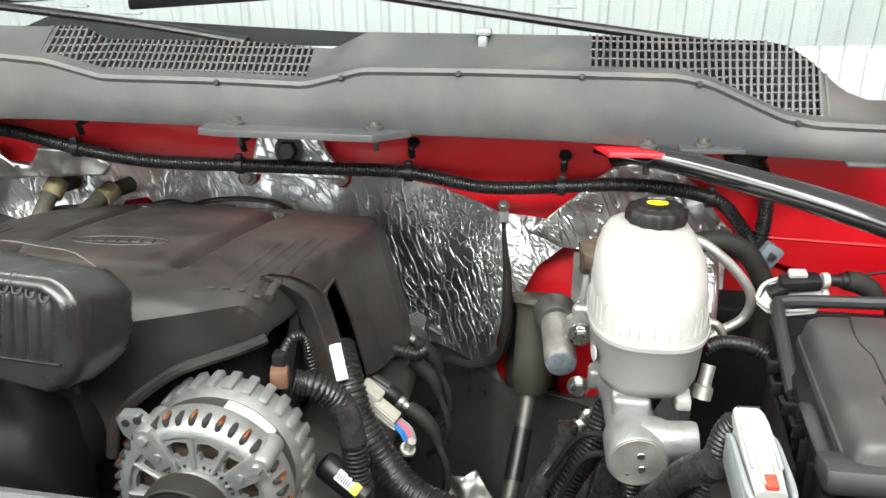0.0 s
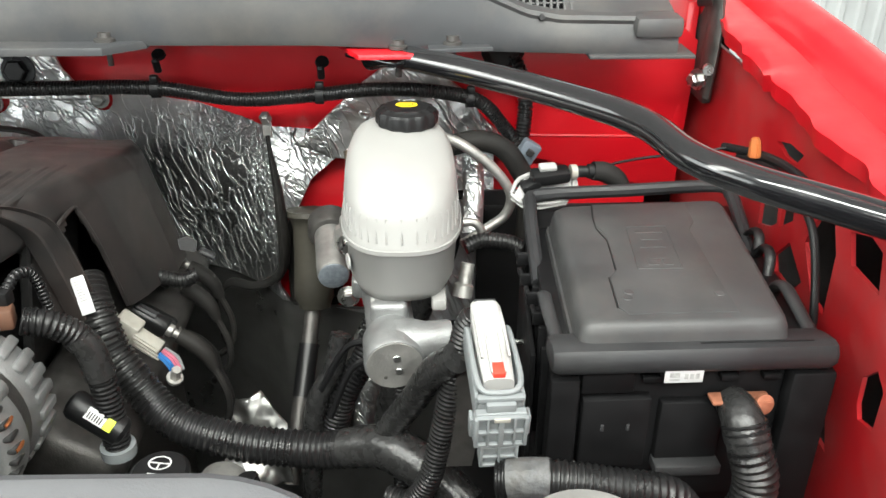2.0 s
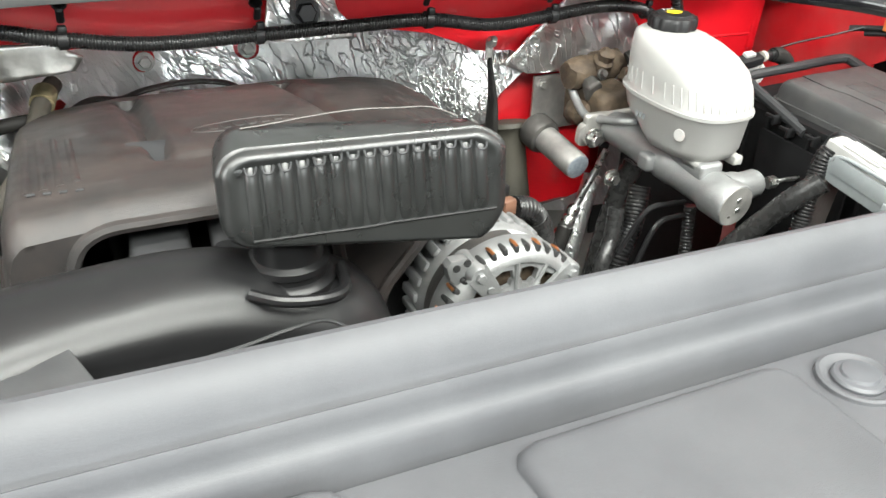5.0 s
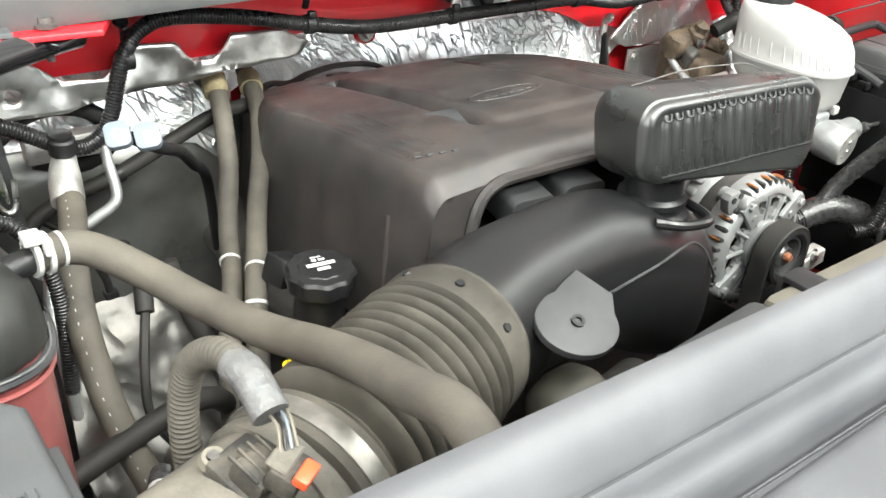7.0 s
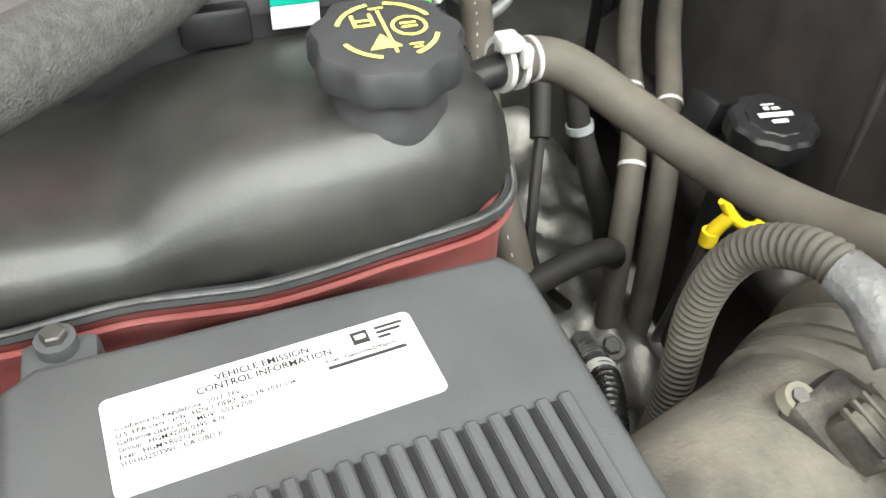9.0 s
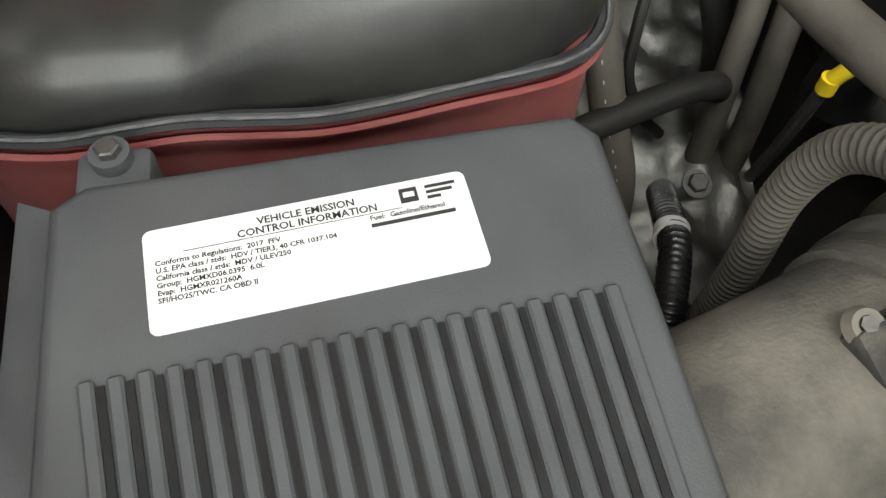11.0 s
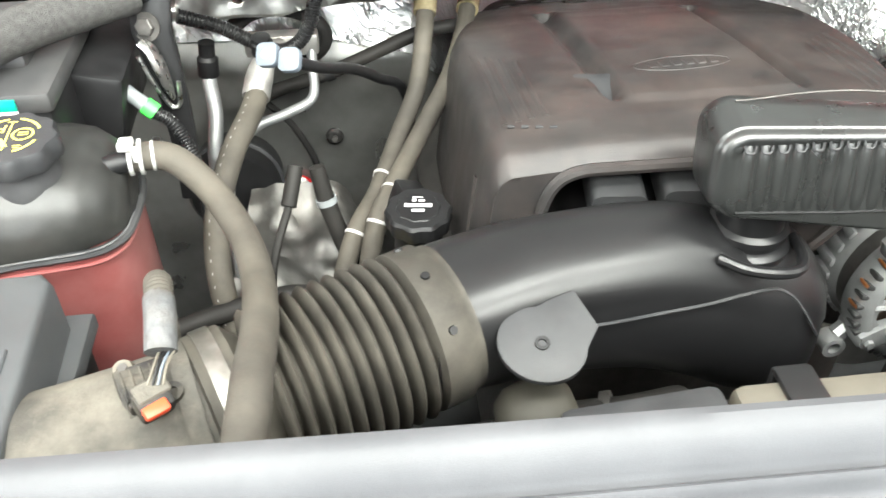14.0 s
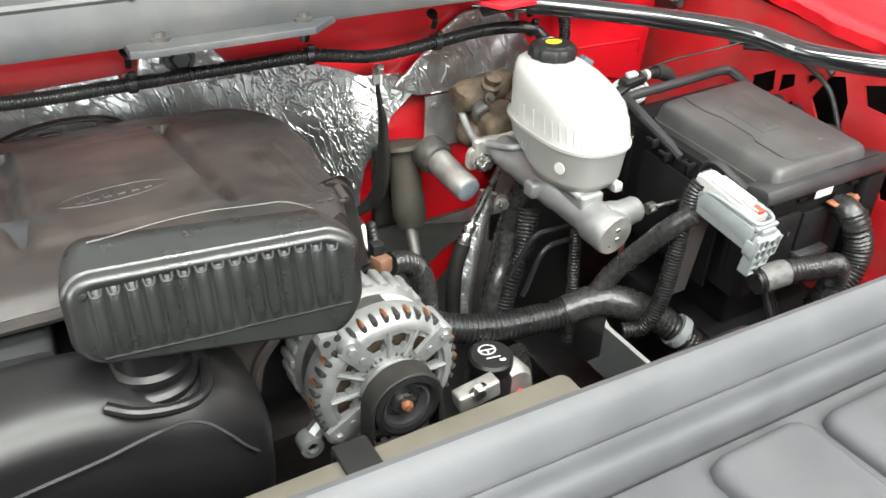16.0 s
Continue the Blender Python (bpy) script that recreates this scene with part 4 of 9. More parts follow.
def under_bay():
    """The dark frame and cross-members of the bay, and black sheets added to darken its floor and gaps."""
    ob = thing("truck_frame", "black steel frame rails and cross-member under the engine", "truck frame", (MID, 0.6, 0.6), kind="structure")
    for x in (-0.95, 0.17):
        part("frame_rail", rbox((x, 0.5, 0.72), (0.08, 1.4, 0.16), 0.01), BLACK, ob)
    part("cross_member", rbox((MID, 0.5, 0.62), (1.1, 0.2, 0.12), 0.02), BLACK, ob)
    # black sheet added as a dark bottom under the whole bay
    part("dark_floor_sheet", rbox((MID, 0.5, 0.5), (1.9, 1.4, 0.02), 0.005), BLACK, ob)
    # black sheets added to darken the open gap behind each hinge
    for s in (-1, 1):
        part("gap_dark_sheet", rbox((MID + s * 0.82, 1.08, 1.135), (0.16, 0.02, 0.43), 0.004), BLACK, ob)
    # black sheet added to darken the red firewall low on the driver's side
    part("lower_dark_sheet", rbox((0.305, 0.968, 0.86), (0.25, 0.012, 0.58), 0.003), BLACK, ob)
    # black sheet standing in for the shadow on the passenger apron
    part("apron_shade_sheet", rbox((-1.268, 0.33, 1.06), (0.012, 0.52, 0.50), 0.004), BLACK, ob)
    part("front_bulkhead", rbox((MID, -0.1, 0.95), (1.7, 0.05, 0.7), 0.01), BLACK, ob)


under_bay()

# ---------------------------------------------------------------- the engine
def engine_block():
    ob = thing("engine_block", "grimy engine block with valve covers under the plastic cover", "engine", (-0.43, 0.85, 0.8))
    part("block", rbox((-0.43, 0.86, 0.82), (0.36, 0.5, 0.44), 0.03), DARKSTEEL, ob)
    part("intake_manifold", rbox((-0.43, 0.84, 1.13), (0.30, 0.44, 0.16), 0.04, 3), BLACK, ob)
    part("valve_cover", rbox((-0.63, 0.83, 1.04), (0.11, 0.42, 0.09), 0.02, 3, (0, -30, 0)), DARKSTEEL, ob)
    part("valve_cover", rbox((-0.235, 0.83, 1.04), (0.11, 0.42, 0.09), 0.02, 3, (0, 30, 0)), DARKSTEEL, ob)
    for x in (-0.556, -0.494):
        part("runner", prism(round_rect(0.046, 0.034, 0.008, 4), 0.0, 0.17, Matrix.Translation((x, 0.575, 1.243)) @ pose(0, 0, 0, -82, 0, -6), 0.003), DARKGREY, ob, "dusty dark intake runner")
    crumple = lambda x, z: (x, 0.80 + 0.012 * noise.noise(Vector((x * 45, z * 30, 4))) + 0.005 * noise.noise(Vector((x * 120, z * 110, 9))) + (z - 0.9) * 0.4, z)
    part("manifold_shield", sheet([(-0.135, 0.87), (-0.05, 0.87), (-0.055, 0.935), (-0.085, 0.975), (-0.115, 0.965)], [], crumple, 0.006, (0, 0.003, 0)), SHIELD_BRIGHT, ob, "bright crumpled exhaust heat shield", smooth=60)
    part("manifold_shield", sheet([(-0.87, 0.88), (-0.72, 0.88), (-0.73, 0.97), (-0.78, 1.0), (-0.86, 0.97)], [], lambda x, z: (x, 0.80 + 0.03 * math.sin(x * 50) + (z - 0.9) * 0.5, z), 0.012, (0, 0.003, 0)), ALU_DULL, ob)


engine_block()


def engine_cover():
    ob = thing("engine_cover", "dusty dark plastic engine cover with an oval emblem", "engine cover", (-0.43, 0.85, 1.1))
    cx = -0.44
    spine_y = [0.53, 0.575, 0.60, 0.64, 0.68, 0.80, 0.925, 1.02, 1.08, 1.12]
    spine_z = [1.270, 1.290, 1.298, 1.295, 1.289, 1.274, 1.252, 1.228, 1.206, 1.18]
    left = lambda y: float(np.interp(y, [0.57, 0.62, 0.9, 1.05, 1.12], [-0.645, -0.648, -0.640, -0.60, -0.56]))
    right = lambda y: float(np.interp(y, [0.57, 0.64, 0.73, 0.85, 0.93, 1.0, 1.06, 1.12], [-0.275, -0.258, -0.238, -0.228, -0.234, -0.252, -0.290, -0.35]))
    front = lambda x: float(np.interp(x, [-0.66, -0.40, -0.35, -0.30, -0.25, -0.20], [0.585, 0.585, 0.580, 0.60, 0.648, 0.72]))

    def top(x, y):
        z = float(np.interp(y, spine_y, spine_z))
        l, r = left(y), right(y)
        u = (x - (l + r) / 2) / ((r - l) / 2)
        z -= 0.006 * max(0.0, abs(u) - 0.6) / 0.4
        z -= 0.010 * max(0.0, 1 - (y - front(x)) / 0.025) ** 2
        for rx in (-0.534, -0.356):
            if 0.675 < y < 0.97:
                d = (x - rx) / (0.0058 + 0.004 * (y - 0.67) / 0.3)
                z -= 0.012 * math.exp(-d * d) * min(1.0, (y - 0.675) / 0.02)
        inner = min(1.0, max(0.0, (0.087 - abs(x + 0.441)) / 0.010)) * min(1.0, max(0.0, (y - 0.668) / 0.012)) * min(1.0, max(0.0, (0.98 - y) / 0.02))
        z += 0.0035 * inner
        return z

    nx, ny = 110, 170
    rows = []
    for v in np.linspace(0, 1, ny):
        row = []
        for k in range(nx):
            u = -1 + 2 * k / (nx - 1)
            y = 0.575 + (1.12 - 0.575) * v
            x = (left(y) + right(y)) / 2 + u * (right(y) - left(y)) / 2
            y = front(x) + (1.12 - front(x)) * v
            row.append((x, y, top(x, y)))
        l, r = row[0], row[-1]
        lft = [(l[0] - 0.016 * s, l[1], l[2] - d) for s, d in ((0.25, 0.002), (0.6, 0.008), (0.9, 0.02), (1.1, 0.045), (1.6, 0.10), (2.0, 0.16))][::-1]
        rgt = []
        for d in (0.002, 0.005, 0.008, 0.014, 0.02, *np.arange(0.0245, 0.151, 0.0045)):
            x = r[0] + 0.016 * float(np.interp(d, [0, 0.002, 0.008, 0.02, 0.05, 0.10, 0.15], [0, 0.25, 0.6, 1.0, 1.5, 2.3, 3.0]))
            y = float(np.interp(r[2] - d, [1.238, 1.2475], [0.696, front(x) - 0.002]))
            rgt.append((x, y + (1.12 - y) * v, r[2] - d))
        rows.append(lft + row + rgt)
    verts, faces = loft(rows, caps=False, closed=False)
    mid = lambda f: [sum(verts[i][k] for i in f) / len(f) for k in range(3)]
    cut = lambda c: c[0] > -0.2330 and 1.125 < c[2] < 1.2455 and 0.724 + 0.15 * (1.245 - c[2]) < c[1] < 0.773 + 0.11 * (1.245 - c[2])
    part("shell", (verts, [f for f in faces if not cut(mid(f))]), COVER, ob, smooth=60)
    back = [(q[0], q[1], q[2]) for q in rows[-1]]
    part("back_lip", (back + [(q[0], q[1] + 0.008, q[2] - 0.06) for q in back], [(i, i + 1, i + 1 + len(back), i + len(back)) for i in range(len(back) - 1)]), COVER, ob)

    # the front edge: two arches between three legs
    upper = [(q[0], q[2]) for q in rows[0] if -0.668 < q[0] and not (q[0] > -0.3 and q[2] < 1.2465)]
    arch1 = [(-0.405, 1.15), (-0.413, 1.22), (-0.422, 1.268), (-0.445, 1.279), (-0.55, 1.282), (-0.598, 1.279), (-0.618, 1.255), (-0.626, 1.20), (-0.632, 1.13)]
    arch2 = [(-0.2560, 1.2435), (-0.275, 1.2405), (-0.310, 1.2370), (-0.329, 1.228), (-0.358, 1.205), (-0.376, 1.18), (-0.383, 1.15)]
    outline = upper + arch2 + arch1 + [(upper[0][0] - 0.004, 1.13)]
    place = lambda x, z: (x, front(x) - 0.05 * (1.285 - z), z)
    part("front_edge", sheet(outline, [], place, 0.012, (0, 0.006, 0)), COVER, ob, smooth=60)
    for arch in (arch1, arch2):
        part("arch_rim", tube([(q[0], q[1] - 0.003, q[2]) for q in (place(x, z) for x, z in arch)], 0.0055, 8, 0.006), COVER, ob)
    # the slanted arm beside its slot on the driver's side
    spine = [(-0.272, 0.672, 1.2860, 0.004), (-0.254, 0.684, 1.2765, 0.009), (-0.2375, 0.700, 1.256, 0.012), (-0.2305, 0.706, 1.232, 0.0130), (-0.2230, 0.710, 1.195, 0.0130), (-0.2140, 0.713, 1.150, 0.0118)]
    p, _ = spline(spine, 0.006)
    out, across = V(0.84, -0.30, 0.45), V(0.30, 0.93, 0.10)
    strip = [[tuple(q[:3] + across * q[3] * k + out * h) for k, h in ((-1.1, -0.006), (-1.0, 0.0115), (-0.84, 0.0125), (-0.70, 0.0075), (0.66, 0.0075), (0.80, 0.0125), (1.0, 0.0115), (1.05, -0.008))] for q in p]
    part("arm", loft(strip, caps=False, closed=False), COVER, ob, "raised channelled arm", smooth=40)
    # black sheet behind the slot stands for its shaded inside
    part("slot_shade", rbox((-0.259, 0.76, 1.18), (0.010, 0.13, 0.16), 0.002, 1, (0, 10, 0)), INK_SHADE, ob)
    part("slot_rim", tube([(q[0] + 0.0145, *q[1:]) for q in ((-0.2385, 0.729, 1.215), (-0.2430, 0.7245, 1.238), (-0.2440, 0.728, 1.2455), (-0.2435, 0.768, 1.2455), (-0.2420, 0.774, 1.240), (-0.2310, 0.778, 1.205), (-0.2235, 0.783, 1.165), (-0.2160, 0.787, 1.125))], 0.0022, 8, 0.006), COVER, ob)
    # ridges, dash marks and emblem
    for k in range(4):
        for s, f in ((-1, left), (1, right)):
            a = f(0.68) - s * (0.006 + 0.0125 * k)
            pts = [(a, y, top(a, y)) for y in np.linspace(0.648 + 0.003 * k, 0.83 - 0.012 * k, 9)]
            part("ridge", tube([(x, y, z - 0.0028) for x, y, z in pts], 0.0046, 10, 0.01, flat=0.9), COVER, ob)
    for k in range(4):
        for x in (-0.637 + 0.0115 * k, -0.262 - 0.0125 * k):
            part("dash_mark", rbox((x, 0.641 - 0.003 * k, top(x, 0.64) + 0.0012), (0.0062, 0.0035, 0.0018), 0.0006), DARKGREY, ob)
    part("side_rib", tube([(-0.664, 0.640, 1.243), (-0.668, 0.636, 1.215), (-0.673, 0.632, 1.17), (-0.676, 0.630, 1.12)], 0.0042, 10, 0.01), COVER, ob)
    ring = []
    for k in range(41):
        a = 2 * math.pi * k / 40
        x, y = -0.448 + 0.050 * math.cos(a), 0.748 + 0.017 * math.sin(a) + 0.004 * math.cos(a)
        ring.append((x, y, top(x, y) - 0.0003))
    part("emblem_ring", tube(ring, 0.0011, 6, 0.004), COVER, ob, "raised oval emblem outline")
    geo = [rbox((-0.479 + 0.0125 * k, 0.748 + 0.0010 * (k - 2.5), top(-0.44, 0.748) - 0.0006), (0.0085, 0.013, 0.003), 0.001, 1, (-6, 0, 6)) for k in range(6)]
    for g in geo:
        part("emblem_bar", g, COVER, ob)
    # bracket at the back edge
    part("back_bracket", tube([(-0.60, 1.045, 1.190), (-0.585, 1.065, 1.205), (-0.56, 1.080, 1.209), (-0.53, 1.084, 1.204), (-0.50, 1.088, 1.211), (-0.45, 1.094, 1.214), (-0.40, 1.092, 1.209), (-0.375, 1.080, 1.198), (-0.365, 1.06, 1.188)], 0.0060, 10, 0.008, flat=0.6), COVER, ob, "raised rear lip over a slot filled in black")
    # solid black block in place of the rear slot's shaded depth
    part("back_slot_shade", prism([(-0.53, 1.068), (-0.37, 1.064), (-0.38, 1.086), (-0.52, 1.090)], 1.190, 1.2035, None, 0.002), INK_SHADE, ob)
    part("rear_clip", rbox((-0.470, 1.060, 1.212), (0.030, 0.018, 0.008), 0.002, 2, (-14, 0, 0)), COVER, ob)


engine_cover()


def alternator():
    c = V(-0.276, 0.55, 1.160)
    ob = thing("alternator", "silver cast aluminium alternator with a grooved black pulley", "alternator", tuple(c))
    ax = (0, -1, 0.03)
    P = lambda r, h: (r, h)
    part("rear_housing", lathe([(0.045, -0.06), (0.060, -0.056), (0.068, -0.046), (0.070, -0.02), (0.066, -0.012)], c, ax, 48), ALU, ob)
    part("stator", lathe([(0.0655, -0.014), (0.0665, -0.012), (0.0665, 0.008), (0.0655, 0.010)], c, ax, 48), DARKSTEEL, ob, "dark laminated stator band")
    # front housing: rim, hub and a web with windows, in which the windings show
    front = [lathe([(0.0665, 0.006), (0.072, 0.008), (0.073, 0.020), (0.070, 0.030), (0.063, 0.036), (0.058, 0.0365), (0.057, 0.030), (0.062, 0.024), (0.063, 0.012)], c, ax, 56)]
    front.append(lathe([(0.012, 0.03), (0.026, 0.03), (0.029, 0.034), (0.029, 0.040), (0.022, 0.044), (0.012, 0.044)], c, ax, 32))
    part("front_rim", merge(*front), ALU, ob)
    part("rotor", lathe([(0.012, 0.018), (0.056, 0.018), (0.056, 0.010)], c, ax, 32), RUSTY, ob, "grimy windings behind the vents")
    u, v, w = axis_frame(ax)
    polar = lambda r, a: (r * math.cos(radians(a)), r * math.sin(radians(a)))
    holes = []
    for k in range(12):
        a = 30 * k + 5
        holes.append([polar(0.0365, a + 4), polar(0.0365, a + 15), polar(0.0415, a + 18), polar(0.0415, a + 22), polar(0.0520, a + 20), polar(0.0535, a + 10), polar(0.0520, a + 0), polar(0.0415, a - 2), polar(0.0415, a + 1)])
    for k in range(36):
        a = 10 * k
        if k % 9 not in (0, 8):
            holes.append([polar(0.0270, a + 2), polar(0.0270, a + 8), polar(0.0325, a + 7.5), polar(0.0325, a + 2.5)])
    place = lambda x, z: tuple(c + u * x + v * z + w * (0.0345 - 0.35 * max(0.0, math.hypot(x, z) - 0.052)))
    back = tuple(-0.006 * w)
    part("front_web", sheet([polar(0.0600, 6 * k) for k in range(60)], holes, place, 0.006, back), ALU, ob, "cast front web with windows")
    for k in range(12):
        d = math.cos(radians(30 * k)) * u + math.sin(radians(30 * k)) * v
        part("web_rib", tube([tuple(c + d * 0.030 + w * 0.0355), tuple(c + d * 0.058 + w * 0.0350)], 0.0022, 6, 0.01), ALU, ob)
    for a in (35, 125, 215, 305):
        d = math.cos(radians(a)) * u + math.sin(radians(a)) * v
        s = np.cross(w, d)
        m = Matrix((tuple(s), tuple(d), tuple(w))).transposed().to_4x4()
        m.translation = Vector(c + d * 0.050 + w * 0.0365)
        part("bolt_pad", moved(prism([(-0.008, -0.014), (0.008, -0.014), (0.011, 0.020), (-0.011, 0.020)], -0.002, 0.003, None, 0.001), m), ALU, ob)
        part("pad_pin", lathe([(0.0035, 0), (0.0032, 0.0015)], c + d * 0.048 + w * 0.0395, ax, 14), ALU, ob)
    # radial cooling slots round the shoulder, black boxes for their shaded depth, with the copper windings in them
    for k in range(40):
        a = 2 * math.pi * k / 40
        d = math.cos(a) * u + math.sin(a) * v
        s = np.cross(w, d)
        m = Matrix((tuple(s), tuple(d), tuple(w))).transposed().to_4x4()
        m.translation = Vector(c + d * 0.0680 + w * 0.0255)
        slot = part("vent_slot_shade", moved(rbox((0, 0, 0), (0.0056, 0.0100, 0.0150), 0.0022, 2), m), INK_SHADE, ob)
        if k % 2 == 0 and d[2] > -0.2:
            part("winding", moved(tube([(0, 0.0045, -0.006), (0, 0.0056, 0.0), (0, 0.0045, 0.006)], 0.0016, 6, 0.003), m), COPPER, slot)
    for k in range(28):
        a = 2 * math.pi * (k + 0.5) / 28
        d = math.cos(a) * u + math.sin(a) * v
        s = np.cross(w, d)
        m = Matrix((tuple(s), tuple(d), tuple(w))).transposed().to_4x4()
        m.translation = Vector(c + d * 0.0695 + w * -0.034)
        part("rear_fin", moved(rbox((0, 0, 0), (0.0092, 0.0075, 0.028), 0.0022, 2), m), ALU, ob)
    # lugs and through bolts
    for a in (35, 125, 215, 305):
        d = math.cos(radians(a)) * u + math.sin(radians(a)) * v
        q = c + d * 0.066
        part("lug", merge(lathe([(0.010, 0.004), (0.010, 0.036), (0.008, 0.039)], q, ax, 16)), ALU, ob)
        bolt(tuple(q + w * 0.038), ax, 0.0045, 0.005, ob, ALU, washer=False)
    ear = part("mounting_ear", moved(prism([(-0.014, 0.006), (-0.010, 0.011), (0.004, 0.012), (0.016, 0.002), (0.016, -0.016), (0.002, -0.018), (-0.010, -0.008)], -0.004, 0.006, None, 0.002), pose(-0.327, 0.528, 1.219, 90, 0, 0)), ALU, ob)
    # black discs on the solid ear stand for the dark of its holes
    for x, z in ((-0.332, 1.223), (-0.322, 1.226)):
        part("ear_hole_shade", lathe([(0.0034, 0.0), (0.0034, 0.0070)], (x, 0.528, z), (0, -1, 0), 16), INK_SHADE, ear)
    part("mounting_ear", merge(lathe([(0.011, -0.006), (0.011, 0.012), (0.006, 0.012), (0.006, -0.006)], (-0.35, 0.535, 1.105), ax, 24), tube([(-0.345, 0.535, 1.11), (-0.33, 0.54, 1.12)], 0.009, 8)), ALU, ob)
    part("mounting_bracket", rbox((-0.188, 0.503, 1.121), (0.046, 0.018, 0.020), 0.003, 3, (0, -8, 0)), ALU_DULL, ob)
    bolt((-0.190, 0.497, 1.128), (0, -1, 0), 0.007, 0.006, ob)
    # pulley
    pc = c + w * 0.045
    groove = [(0.012, 0.004), (0.028, 0.0), (0.0315, 0.002)]
    for k in range(6):
        groove += [(0.0315, 0.003 + 0.0035 * k), (0.0285, 0.0048 + 0.0035 * k)]
    groove += [(0.0315, 0.0245), (0.0315, 0.027), (0.0275, 0.028), (0.0235, 0.026), (0.0215, 0.012), (0.012, 0.010)]
    part("pulley", lathe(groove, pc, ax, 48), BLACK, ob, "black grooved belt pulley")
    part("pulley_bore", lathe([(0.0225, 0.0), (0.0232, 0.024), (0.0205, 0.024), (0.0195, 0.012), (0.009, 0.011)], pc, ax, 40), DARKGREY, ob)
    part("shaft", lathe([(0.0125, 0.004), (0.0125, 0.017), (0.0105, 0.0200), (0.0100, 0.0235), (0.006, 0.024)], pc, ax, 24), STEEL, ob)
    part("nut", lathe([(0.0052, 0.020), (0.0052, 0.0260), (0.0038, 0.0285)], pc, ax, 12), RUST, ob, "rusty hexagon nut")
    sticker = []
    for k in range(9):
        a = radians(78 - 5 * k)
        d = math.cos(a) * u + math.sin(a) * v
        sticker.append([tuple(c + d * 0.0672 + w * h) for h in (-0.010, 0.005)])
    part("sticker", loft(sticker, caps=False, closed=False), LABEL, ob, "small white bar-code sticker")
    return ob


alternator()


def drive_belt():
    """A flat ribbed belt that comes up, runs over the alternator's pulley and goes down."""
    cx, cz, r = -0.276, 1.1617, 0.0318
    path = [(cx - r - 0.004, 1.00), (cx - r - 0.002, 1.08)] + [(cx + r * math.cos(radians(a)), cz + r * math.sin(radians(a))) for a in range(180, -1, -12)] + [(cx + r + 0.004, 1.08), (cx + r + 0.008, 1.00)]
    rows = []
    for k, (x, z) in enumerate(path):
        dx, dz = x - cx, max(0.0, z - cz)
        n = math.hypot(dx, dz)
        o = (dx / n * 0.0042, dz / n * 0.0042)
        rows.append([(x, 0.5005, z), (x, 0.4795, z), (x + o[0] * 0.7, 0.4785, z + o[1] * 0.7), (x + o[0], 0.4800, z + o[1]), (x + o[0], 0.5000, z + o[1])])
    single("drive_belt", loft(rows), BLACKRUBBER, "black ribbed rubber drive belt round the pulley", "belt")


drive_belt()


# ---------------------------------------------------------------- air intake
BEL0, BEL1 = V(-0.868, 0.412, 1.226), V(-0.712, 0.478, 1.233)


def ring_on(c, ax, r0, r1, h0, h1, seg=40):
    return lathe([(r0, h0), (r1, h0), (r1, h1), (r0, h1)], c, ax, seg)


DUCT = [(-0.740, 0.467, 1.285, 1.181, 0.0520), (-0.712, 0.478, 1.286, 1.180, 0.0530), (-0.690, 0.485, 1.287, 1.177, 0.0545), (-0.655, 0.494, 1.289, 1.170, 0.0560), (-0.600, 0.503, 1.289, 1.160, 0.0565), (-0.555, 0.509, 1.287, 1.148, 0.0570), (-0.515, 0.513, 1.280, 1.130, 0.0585), (-0.475, 0.518, 1.268, 1.105, 0.0610), (-0.445, 0.522, 1.258, 1.090, 0.0620), (-0.420, 0.525, 1.242, 1.082, 0.0575), (-0.403, 0.527, 1.222, 1.080, 0.0480), (-0.394, 0.528, 1.198, 1.085, 0.0350), (-0.389, 0.529, 1.170, 1.100, 0.0180)]


def duct_at(x):
    """Middle, top, bottom and half width of the moulded duct at a station."""
    return [float(np.interp(x, [q[0] for q in DUCT], [q[k] for q in DUCT])) for k in range(1, 5)]


def duct_front(x, z):
    """Where the duct's near side lies at a height."""
    y, t, b, w = duct_at(x)
    h = min(0.99, abs((z - (t + b) / 2) / ((t - b) / 2)))
    return y - w * (1 - h ** 2.3) ** (1 / 2.3)


